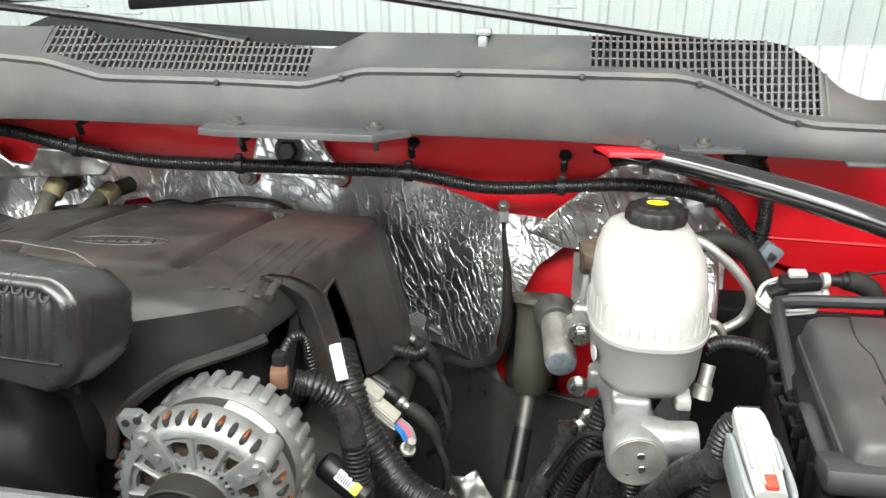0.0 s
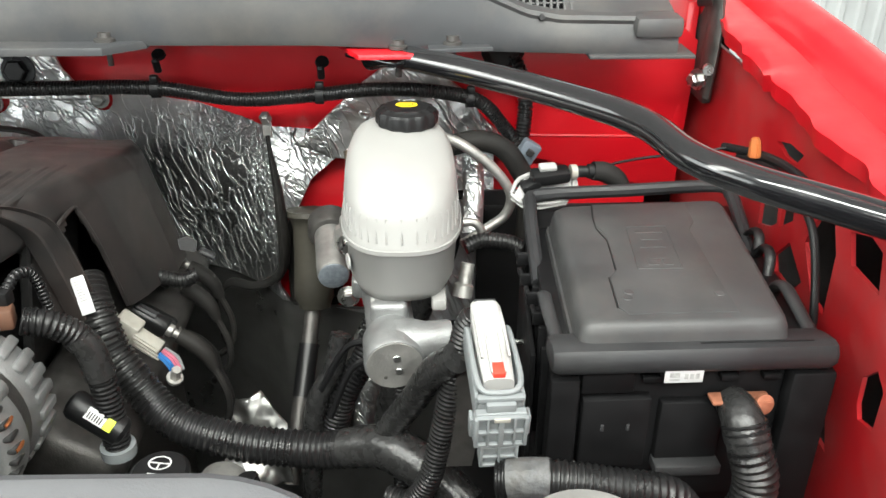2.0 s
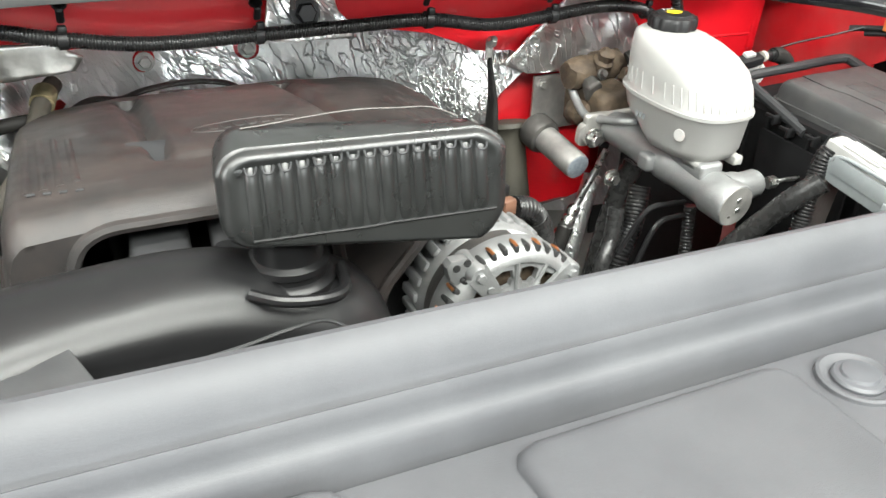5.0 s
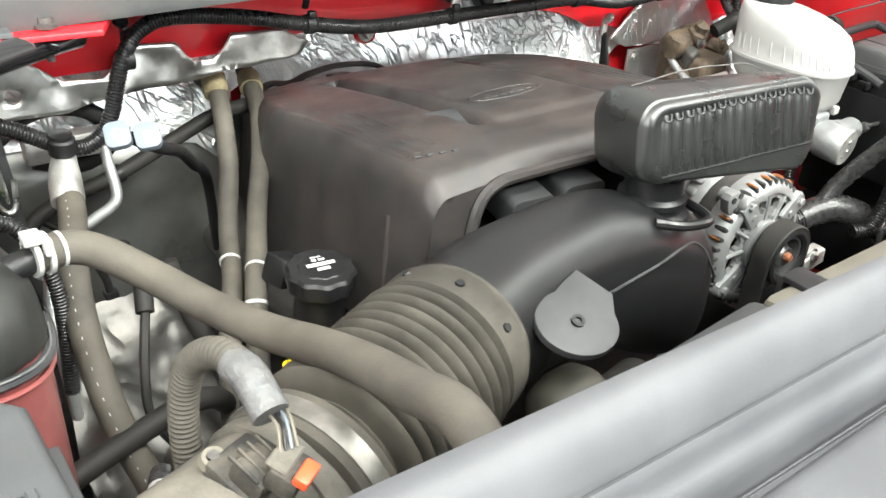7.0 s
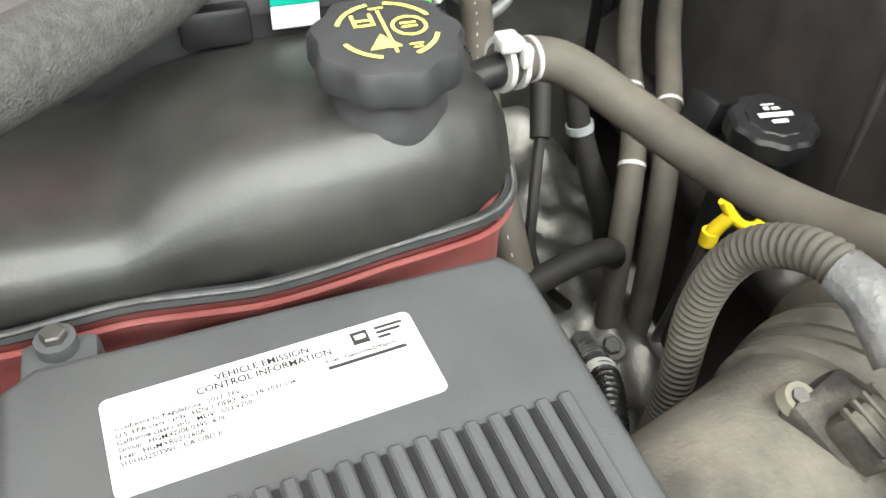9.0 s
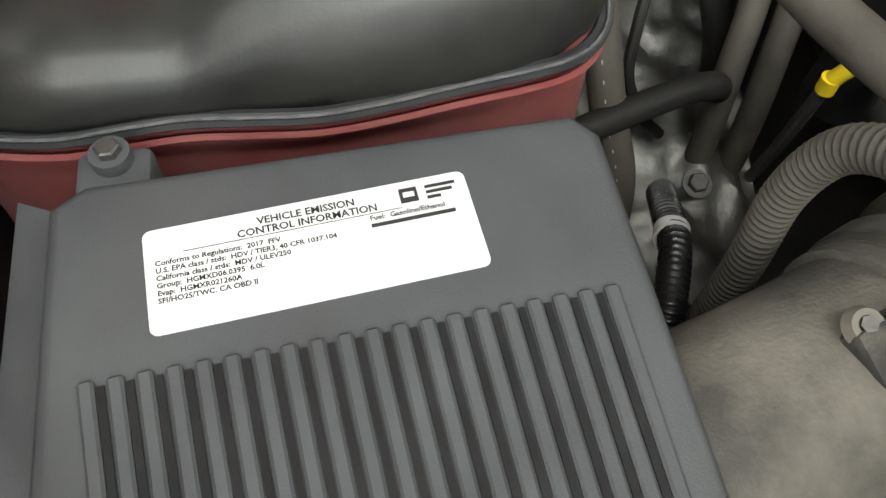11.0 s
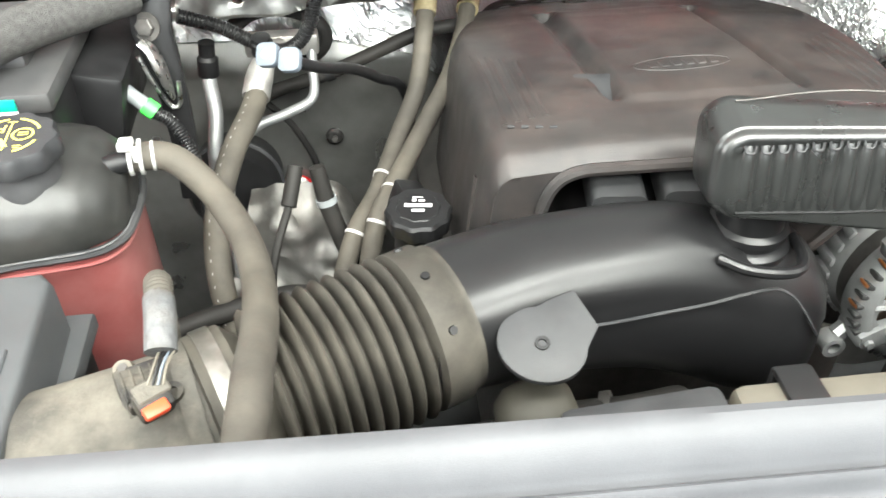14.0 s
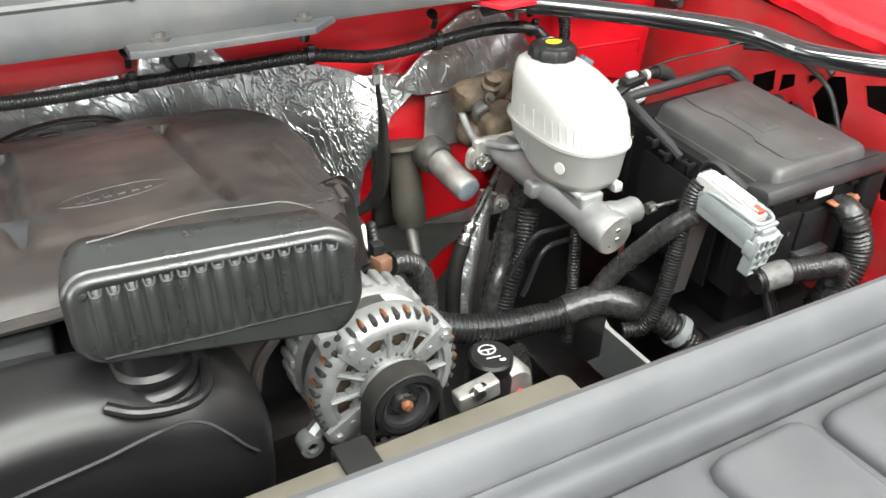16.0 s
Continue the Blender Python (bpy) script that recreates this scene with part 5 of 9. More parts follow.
def intake_duct():
    ob = thing("intake_duct", "smooth black moulded air intake duct leading to the throttle", "air duct", (-0.55, 0.52, 1.1))
    p, _ = spline(DUCT, 0.007)
    rings = []
    for x, y, t, b, w in p:
        ring = []
        for k in range(48):
            a = 2 * math.pi * k / 48
            c, s = math.cos(a), math.sin(a)
            cy, sz = math.copysign(abs(c) ** (2 / 2.3), c), math.copysign(abs(s) ** (2 / 2.3), s)
            tuck = 0.004 if (s < 0.42 and c < 0 and x > -0.66) else 0.0
            hollow = 0.010 * math.exp(-((x + 0.474) / 0.026) ** 2) * max(0.0, s) ** 6
            ring.append((x - 0.25 * w * cy * max(0.0, (-0.62 - x) / 0.1), y + (w - tuck) * cy, (t + b) / 2 + (t - b) / 2 * sz - hollow))
        rings.append(ring)
    part("duct", loft(rings), BLACK_SATIN, ob, smooth=60)
    part("throttle_elbow", tube([(-0.445, 0.55, 1.175, 0.050), (-0.435, 0.60, 1.168, 0.050), (-0.43, 0.66, 1.16, 0.048)], 0.05, 32, 0.01), BLACK_SATIN, ob)
    seam = [(x, duct_front(x, z) - 0.0004, z) for x, z in ((-0.665, 1.252), (-0.640, 1.247), (-0.606, 1.243), (-0.557, 1.242), (-0.52, 1.242), (-0.491, 1.242), (-0.464, 1.239), (-0.447, 1.229), (-0.434, 1.213), (-0.423, 1.196), (-0.412, 1.180))]
    part("mould_seam", tube(seam, 0.0013, 6, 0.005), DARKGREY, ob, "pale parting line of the moulding")
    # the saddle round the neck
    part("saddle", tube([(-0.512, 0.478, 1.268), (-0.492, 0.465, 1.2655), (-0.462, 0.463, 1.262), (-0.444, 0.478, 1.258), (-0.436, 0.510, 1.256)], 0.0045, 10, 0.005), BLACK_SATIN, ob)
    out = [(0.031 * math.cos(radians(a)), 0.027 * math.sin(radians(a))) for a in range(110, 385, 12)] + [(0.033, 0.024), (0.010, 0.045), (-0.004, 0.033)]
    up = Vector((0.42, 0.82, 0.38)).normalized()
    n = Vector((-0.10, -0.45, 0.90))
    n = (n - up * n.dot(up)).normalized()
    m = Matrix((up.cross(n), up, n)).transposed().to_4x4()
    m.translation = Vector((-0.655, 0.421, 1.255))
    tab = part("tab", prism(out, -0.003, 0.003, m, 0.0012), DARKGREY, ob, "rounded mounting tab with a small hole")
    part("hole_rim", moved(lathe([(0.0050, 0.0), (0.0050, 0.005), (0.0026, 0.005), (0.0026, 0.0)], (0, 0, 0), (0, 0, 1), 16), m), BLACK, tab)
    part("neck", lathe([(0.026, -0.025), (0.031, -0.018), (0.033, 0.0), (0.0335, 0.006), (0.031, 0.009), (0.0275, 0.010), (0.0270, 0.014), (0.0300, 0.016), (0.0300, 0.021), (0.0255, 0.024), (0.0240, 0.060)], (-0.474, 0.515, 1.250), (0, 0, 1), 40), BLACK_SATIN, ob, "short round neck under the resonator")


intake_duct()


def resonator():
    ob = thing("intake_resonator", "black plastic air resonator box with a ribbed front", "resonator", (-0.425, 0.50, 1.28))
    m = pose(-0.4176, 0.516, 1.3275, -12, -1.5, -8.5)
    W, H = 0.204, 0.078
    ease = lambda a, b, v: (lambda q: q * q * (3 - 2 * q))(min(1.0, max(0.0, (v - a) / (b - a))))

    def crown(x, d):
        """Height of the roof: low over the outer end, a hump in the middle, falling at the alternator's side."""
        return 0.0335 + 0.0040 * ease(-0.085, 0.01, x) - 0.009 * ease(0.050, 0.100, x) - (0.003 * ease(0.0, 0.05, x) + 0.010 * ease(0.055, 0.10, x)) * ease(-0.03, 0.02, d) + 0.0070 * ease(-0.03, 0.02, d) - 0.012 * ease(0.022, 0.046, d)

    def keel(x, d):
        """Depth of the underside, with its bulge towards the alternator."""
        return -0.0375 - 0.0170 * ease(-0.005, 0.050, x) * (1 - 0.35 * ease(0.070, 0.100, x)) * (1 - 0.6 * ease(-0.005, 0.04, d))

    def ring(d, inset, r=0.022):
        out, h = [], H / 2
        k = inset / h
        for x, z in round_rect(W - 2 * inset, H - 2 * inset, max(0.006, r - 0.6 * inset), 10):
            if z > 0:
                out.append(tuple(m @ Vector((x, d, z / h * crown(x, d)))))
            else:
                f = 1 + min(1.0, -z / (0.5 * h)) * ((1 - 0.30 * k) / (1 - k) - 1)
                low = min(1.0, -z / (0.35 * h))
                q = max(0.0, 1 - inset / 0.0165)
                soft = -0.0372 + 0.014 * (1 - math.sqrt(max(0.0, 1 - q * q)))
                dd = d + (soft - d) * low if d < -0.022 else d
                out.append(tuple(m @ Vector((x, dd, -z / h * f * keel(x, d)))))
        return out

    rings = [ring(-0.0368, 0.0165), ring(-0.0372, 0.0145), ring(-0.0388, 0.0120), ring(-0.0394, 0.0095), ring(-0.0388, 0.0070), ring(-0.0368, 0.0048), ring(-0.0338, 0.0036), ring(-0.0325, 0.0030), ring(-0.0318, 0.0010), ring(-0.0290, 0.0004), ring(-0.0175, 0.0), ring(0.0, 0.0), ring(0.016, 0.0008), ring(0.029, 0.004), ring(0.038, 0.010), ring(0.043, 0.019)]
    part("shell", loft(rings), RESON, ob, smooth=48)
    n = 15
    for k in range(n):
        x = -0.0785 + 0.1590 / (n - 1) * k
        z0, z1 = 0.0195 + 0.0035 * ease(-0.075, 0.0, x) - 0.004 * ease(0.055, 0.09, x), -0.0300 + 0.0030 * (k / n)
        path = [tuple(m @ Vector(q)) for q in ((x, -0.0325, z0), (x, -0.0345, z0 - 0.0045), (x, -0.0348, 0.5 * (z0 + z1)), (x, -0.0346, z1 + 0.006), (x, -0.0330, z1))]
        part("rib", tube(path, 0.0053, 14, 0.006, flat=0.9), RESON, ob)
        part("rib_cap", tube([tuple(m @ Vector(q)) for q in ((x - 0.0038, -0.0384, z0 + 0.0014), (x - 0.0026, -0.0396, z0 - 0.0036), (x + 0.0026, -0.0396, z0 - 0.0036), (x + 0.0038, -0.0384, z0 + 0.0014))], 0.0009, 6, 0.002), DARKGREY, ob)
    part("corner_dot", lathe([(0.0052, 0.0), (0.0046, 0.003), (0.002, 0.004)], tuple(m @ Vector((-0.0875, -0.0350, 0.0195))), tuple(m.to_3x3() @ Vector((0, -1, 0.2))), 16), RESON, ob)
    seam = [tuple(m @ Vector((x, 0.004 + 0.010 * ease(-0.09, -0.02, x), crown(x, 0.004) + 0.0003))) for x in np.linspace(-0.080, 0.080, 18)]
    part("mould_seam", tube(seam, 0.0007, 6, 0.01), DARKSTEEL, ob)
    low = [tuple(m @ Vector((x, -0.0374, -0.0300 + 0.018 * (x + 0.08) * (x > 0) * 0.5))) for x in np.linspace(-0.082, 0.090, 14)]
    part("lower_line", tube(low, 0.0011, 6, 0.01), BLACK, ob)


resonator()


def bellows():
    ob = thing("intake_bellows", "dusty ribbed rubber intake hose with cuffs at both ends", "air hose", (-0.79, 0.44, 1.16))
    d = BEL1 - BEL0
    L = float(np.linalg.norm(d))
    prof = [(0.050, -0.012), (0.0585, -0.010), (0.0585, 0.014), (0.056, 0.016)]
    n = 10
    a0, a1 = 0.026, L - 0.036
    for k in range(n):
        s0 = a0 + (a1 - a0) * k / n
        p = (a1 - a0) / n
        prof += [(0.0440, s0 + 0.04 * p), (0.0445, s0 + 0.12 * p), (0.0550, s0 + 0.22 * p), (0.0605, s0 + 0.34 * p), (0.0622, s0 + 0.5 * p), (0.0605, s0 + 0.66 * p), (0.0550, s0 + 0.78 * p), (0.0445, s0 + 0.90 * p)]
    prof += [(0.056, L - 0.034), (0.0605, L - 0.032), (0.0605, L - 0.010), (0.0565, L - 0.006), (0.0565, L), (0.052, L)]
    part("hose", lathe(prof, BEL0, d, 48), BELLOWS, ob, smooth=50)
    u, v, w = axis_frame(d)
    for a in (60, 100, 140, 230):
        q = BEL0 + w * (L - 0.021) + 0.0605 * (math.cos(radians(a)) * u + math.sin(radians(a)) * v)
        part("cuff_lug", lathe([(0.0038, -0.002), (0.003, 0.0015)], q, math.cos(radians(a)) * u + math.sin(radians(a)) * v, 12), BLACK, ob)
    clamp = thing("hose_clamp", "steel worm-drive hose clamp round the intake hose", "clamp", tuple(BEL0))
    part("band", ring_on(BEL0 - w * 0.0 + w * 0.002, d, 0.0585, 0.0600, -0.006, 0.006), CLAMPSTEEL, clamp)
    s = V(-0.866, 0.363, 1.222)
    part("screw_housing", rbox(tuple(s), (0.014, 0.018, 0.012), 0.003), CLAMPSTEEL, clamp)
    part("screw", lathe([(0.0055, 0), (0.0055, 0.008)], tuple(s + V(0, -0.008, -0.004)), (0.3, -0.8, -0.4), 6), CLAMPSTEEL, clamp)


bellows()


def maf():
    ob = thing("airflow_tube", "dusty plastic airflow meter tube out of the filter box", "air duct", (-0.92, 0.38, 1.15))
    d = BEL0 - V(-0.995, 0.374, 1.222)
    part("tube", tube([(-1.0, 0.372, 1.222, 0.054), (-0.94, 0.390, 1.224, 0.0525), (*(BEL0 - d * 0.05), 0.053)], 0.054, 40, 0.01), DUSTY_TUBE, ob)
    u, v, w = axis_frame(d)
    part("collar", ring_on(BEL0, d, 0.05, 0.0565, -0.024, -0.012), DUSTY_TUBE, ob)
    sens = thing("airflow_sensor", "black airflow sensor with an orange-red locking tab", "sensor", (-0.905, 0.39, 1.28))
    rot = (22, 0, 21)
    part("base", rbox((-0.908, 0.396, 1.272), (0.030, 0.036, 0.014), 0.003, 2, rot), SENSOR, sens)
    part("body", rbox((-0.906, 0.388, 1.281), (0.022, 0.022, 0.016), 0.004, 2, rot), SENSOR, sens)
    part("socket", rbox((-0.897, 0.374, 1.287), (0.021, 0.017, 0.014), 0.003, 2, (22, 0, 35)), SENSOR, sens)
    part("lock_tab", rbox((-0.893, 0.364, 1.292), (0.015, 0.008, 0.006), 0.0015, 2, (22, 0, 35)), ORANGE, sens, "orange-red locking tab")
    part("screw_ear", lathe([(0.0075, 0), (0.0058, 0.004), (0.0034, 0.004), (0.0034, 0.002)], (-0.921, 0.408, 1.280), (0, -0.3, 1), 18), TAN, sens, "pale screw ear")
    part("screw_ear", lathe([(0.0065, 0), (0.0065, 0.005), (0.003, 0.005), (0.003, 0.002)], (-0.889, 0.388, 1.277), (0, -0.3, 1), 18), SENSOR, sens)
    for k in range(4):
        part("body_rib", rbox((-0.915 + 0.0055 * k, 0.385 + 0.002 * k, 1.2895), (0.0016, 0.020, 0.003), 0.0005, 1, rot), SENSOR, sens)
    part("ear_screw", lathe([(0.0032, 0), (0.0032, 0.004)], (-0.921, 0.408, 1.281), (0, -0.3, 1), 6), DARKSTEEL, sens)
    part("plug_rim", rbox((-0.897, 0.377, 1.2955), (0.020, 0.012, 0.003), 0.001, 1, (22, 0, 35)), DUSTY_TUBE, sens)
    for k, mat in enumerate((TAN, BLACK, BLUEGREY, TAN)):
        part("wire", tube([(-0.894 + 0.003 * k, 0.398, 1.303), (-0.895 + 0.0025 * k, 0.388, 1.304), (-0.899 + 0.003 * k, 0.378, 1.297)], 0.0009, 6, 0.005), mat, sens)
    lm = thing("sensor_loom", "dusty grey corrugated sensor cable loop", "cable loom", (-0.9, 0.45, 1.28))
    part("tape_end", tube([(-0.8965, 0.433, 1.3135), (-0.894, 0.420, 1.3128), (-0.893, 0.399, 1.3025)], 0.0098, 14, 0.005), TAPEGREY, lm, "frayed grey tape end")
    part("conduit", tube([(-0.916, 0.475, 1.12), (-0.913, 0.474, 1.20), (-0.911, 0.478, 1.255), (-0.906, 0.470, 1.292), (-0.899, 0.447, 1.312), (-0.894, 0.422, 1.313), (-0.893, 0.400, 1.303)], 0.0085, 14, rib=(0.0036, 0.0012)), BELLOWS, lm)


maf()


def airbox():
    ob = thing("air_filter_box", "dark grey plastic air filter box with a ribbed lid", "air filter box", (-1.085, 0.41, 1.1))
    # lid: an upright prism with rounded edges, its back edge slightly askew
    plan = [(-1.183, 0.313), (-0.990, 0.310), (-0.979, 0.318), (-0.985, 0.500), (-0.994, 0.511), (-1.175, 0.503), (-1.187, 0.494)]
    lid = part("lid", prism(plan, 1.225, 1.280, None, 0.006, 3), AIRLID, ob)
    part("flange", prism([(-1.208, 0.300), (-0.972, 0.300), (-0.972, 0.517), (-1.208, 0.520)], 1.218, 1.232, None, 0.003), AIRLID, ob)
    part("step", prism([(-1.203, 0.305), (-1.186, 0.305), (-1.189, 0.505), (-1.206, 0.513)], 1.226, 1.262, None, 0.003), AIRLID, ob)
    part("body", prism([(-1.200, 0.308), (-0.980, 0.308), (-0.980, 0.508), (-1.200, 0.512)], 1.02, 1.219, None, 0.0), BLACK, ob)
    n = 20
    for k in range(n):
        f = k / (n - 1)
        x0, x1 = -1.169 + f * (0.170), -1.153 + f * (0.158)
        yb, yf = 0.426 + 0.009 * f, 0.322 + 0.004 * f
        turn = math.degrees(math.atan2(x0 - x1, yf - yb)) + 180
        part("rib", rbox(((x0 + x1) / 2, (yb + yf) / 2, 1.2806), (0.0052, yb - yf, 0.0034), 0.0010, 1, (0, 0, turn)), AIRLID, lid)
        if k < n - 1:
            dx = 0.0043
            # black strip on the flat lid, painted as the shade between two ribs
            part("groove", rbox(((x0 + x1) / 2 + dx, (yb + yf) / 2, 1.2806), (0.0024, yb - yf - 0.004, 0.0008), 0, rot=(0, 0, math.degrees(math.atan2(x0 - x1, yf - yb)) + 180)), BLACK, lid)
    part("screw_boss", merge(rbox((-1.171, 0.523, 1.245), (0.03, 0.022, 0.03), 0.004), lathe([(0.008, 0), (0.008, 0.006)], (-1.171, 0.527, 1.26), (0, 0, 1), 14)), AIRLID, ob)
    bolt((-1.171, 0.527, 1.265), (0, 0, 1), 0.005, 0.005, ob, DARKSTEEL)
    # emission label
    a = math.atan2(0.0105, 0.113)
    m = Matrix.Translation((-1.1495, 0.4378, 1.2803)) @ pose(0, 0, 0, 0, 0, math.degrees(a))
    lb = tagged(part("emission_label", moved(prism(round_rect(0.1135, 0.0405, 0.003, 4), 0.0, 0.0004), m @ Matrix.Translation((0.05675, 0.02025, 0))), LABEL, None), "white emission control information label with black print", "label")
    m = m @ Matrix.Translation((0, 0, 0.0006))
    at = lambda x, y: m @ Matrix.Translation((x, y, 0))
    k = 0.0038
    geo = [text_geo("VEHICLE EMISSION", 0.0041, at(0.0560, 0.0345), "CENTER"), text_geo("CONTROL INFORMATION", 0.0041, at(0.0560, 0.0306), "CENTER")]
    rows = ("Conforms to Regulations:  2017  FFV", "U.S. EPA class / stds:  HDV / TIER3, 40 CFR 1037.104", "California class / stds:  MDV / ULEV250", "Group:  HGMXD06.0395  6.0L", "Evap:  HGMXR021260A", "SFI/HO2S/TWC, CA OBD II")
    for i, r in enumerate(rows):
        geo.append(text_geo(r, 0.0028, at(0.0035, 0.0258 - 0.0029 * i)))
    geo.append(text_geo("Fuel:  Gasoline/Ethanol", 0.0029, at(0.0770, 0.0268)))
    part("print", merge(*geo), INK_SHADE, lb, smooth=0)
    part("printing", bars([(0.013, 0.0295, 0.076, 0.0003), (0.077, 0.0238, 0.030, 0.0016), (0.0890, 0.0312, 0.0065, 0.0062), (0.0985, 0.0357, 0.011, 0.0014), (0.0985, 0.0334, 0.0095, 0.0014), (0.0985, 0.0311, 0.005, 0.0014)], m), INK_SHADE, lb, smooth=0)
    part("print_mark", bars([(0.0902, 0.0333, 0.0041, 0.0022)], m @ Matrix.Translation((0, 0, 0.0003))), LABEL, lb, smooth=0)


airbox()
single("support_rod", tube([(-1.30, 0.515, 1.276), (-1.231, 0.433, 1.30), (-1.09, 0.264, 1.349), (-0.97, 0.122, 1.391)], 0.0052, 16, 0.02), GLOSSBLACK, "glossy black steel support rod beside the filter box", "rod")


# ---------------------------------------------------------------- coolant tank and its hoses
def coolant_tank():
    ob = thing("coolant_tank", "coolant surge tank, black upper shell over red coolant", "coolant tank", (-1.1, 0.62, 1.1))
    xs = [-1.262, -1.255, -1.235, -1.20, -1.17, -1.145, -1.12, -1.09, -1.06, -1.03, -1.0, -0.98, -0.965, -0.955, -0.951]
    tops = [1.262, 1.272, 1.287, 1.291, 1.289, 1.287, 1.299, 1.308, 1.312, 1.314, 1.313, 1.308, 1.298, 1.283, 1.265]
    fronts = [0.60, 0.572, 0.557, 0.550, 0.549, 0.549, 0.548, 0.548, 0.550, 0.552, 0.556, 0.562, 0.572, 0.588, 0.610]
    backs = [0.64, 0.665, 0.682, 0.69, 0.69, 0.688, 0.69, 0.692, 0.69, 0.69, 0.688, 0.684, 0.676, 0.662, 0.64]

    def ring(x, t, f, b, z0, shrink):
        pts = []
        for (yy, zz) in ((0.0, 0.0), (-0.004, 0.25), (0.004, 0.62), (0.014, 0.86), (0.034, 0.97)):
            pts.append((f + shrink + yy * 1.0, z0 + (t - z0) * zz))
        for (yy, zz) in ((0.034, 0.97), (0.014, 0.86), (0.004, 0.62), (-0.004, 0.25), (0.0, 0.0)):
            pts.append((b - shrink - yy, z0 + (t - z0) * zz))
        mid = ((f + b) / 2, t)
        pts.insert(5, mid)
        return [(x, y, z) for y, z in pts]

    upper = []
    for i in range(len(xs) - 1):
        for k in range(3):
            a = k / 3
            g = lambda q: q[i] * (1 - a) + q[i + 1] * a
            sh = max(0.0, (0.03 - (g(backs) - g(fronts))) / 2)
            upper.append(ring(g(xs), g(tops), min(g(fronts), g(backs) - 0.03), g(backs), 1.252, 0.004))
    upper.append(ring(xs[-1], tops[-1], fronts[-1], backs[-1], 1.252, 0.004))
    part("upper_shell", rough(rough(loft(upper), 0.005, 13), 0.0014, 45), TANKBLACK, ob, smooth=70)
    plan = [(x, f) for x, f in zip(xs, fronts)] + [(x, b) for x, b in zip(reversed(xs), reversed(backs))]
    wavy = [(x, y, 1.2515 + 0.0025 * math.sin(x * 48) * (1 if y < 0.6 else 0)) for x, y in plan]
    part("weld_seam", tube(wavy + wavy[:1], 0.0042, 8, 0.008, flat=0.8), DARKGREY, ob)
    part("weld_line", tube([(x, y - 0.0035, z + 0.0045) for x, y, z in wavy if y < 0.64], 0.0008, 6, 0.008), TAPEGREY, ob, "pale moulding line")
    part("weld_bead", tube([(x, y - 0.003, z - 0.008) for x, y, z in wavy if y < 0.64], 0.0016, 6, 0.008), TANKRED, ob)
    part("lower_shell", prism([(q[0] * 0.985 - 0.0165, (q[1] - 0.62) * 0.95 + 0.62) for q in plan], 1.08, 1.249), TANKRED, ob, "translucent lower shell full of red coolant")
    part("filler_neck", lathe([(0.029, -0.004), (0.028, 0.006), (0.0255, 0.010), (0.0245, 0.024)], (-1.018, 0.596, 1.302), (0, 0, 1), 40), DARKGREY, ob)
    part("outlet", tube([(-0.97, 0.620, 1.291), (-0.935, 0.630, 1.294)], 0.009, 12), BLACK, ob)
    cap = part("cap", lathe([(0.024, 0.009), (0.0325, 0.0105), (0.0335, 0.013), (0.0335, 0.023), (0.0315, 0.0268), (0.027, 0.028)], (-1.018, 0.594, 1.3135), (0, -0.05, 1), 96, 9, 0.045), DARKGREY, ob, "black scalloped cap with yellow warning print", smooth=40)
    m = pose(-1.018, 0.5925, 1.3420, 2.9, 0, 0)
    arcs = []
    for a0, a1 in ((20, 80), (100, 160), (200, 250), (290, 340)):
        arcs.append(loft([[tuple(m @ Vector((r * math.cos(radians(a)), r * math.sin(radians(a)), 0))) for r in (0.0205, 0.0225)] for a in np.linspace(a0, a1, 10)], caps=False, closed=False))
    tri = ([tuple(m @ Vector(q)) for q in ((-0.011, -0.014, 0), (0.003, -0.014, 0), (-0.004, -0.003, 0))], [(0, 1, 2)])
    ringg = loft([[tuple(m @ Vector((0.010 + r * math.cos(a), 0.001 + r * math.sin(a), 0))) for r in (0.0065, 0.008)] for a in np.linspace(0, 2 * math.pi, 24)], caps=False, closed=False)
    part("print", merge(*arcs, tri, ringg, bars([(-0.0012, -0.018, 0.0014, 0.034), (-0.013, 0.004, 0.009, 0.0016), (-0.013, 0.008, 0.009, 0.0016), (-0.0135, 0.004, 0.0016, 0.010), (-0.0055, 0.004, 0.0016, 0.010), (0.0065, -0.0005, 0.007, 0.0014), (0.0065, 0.0025, 0.007, 0.0014), (0.006, -0.014, 0.006, 0.0012), (0.007, -0.0165, 0.004, 0.0012), (-0.004, 0.017, 0.007, 0.0012)], m)), YELLOWPRINT, cap, "faded yellow symbols", smooth=0)


coolant_tank()


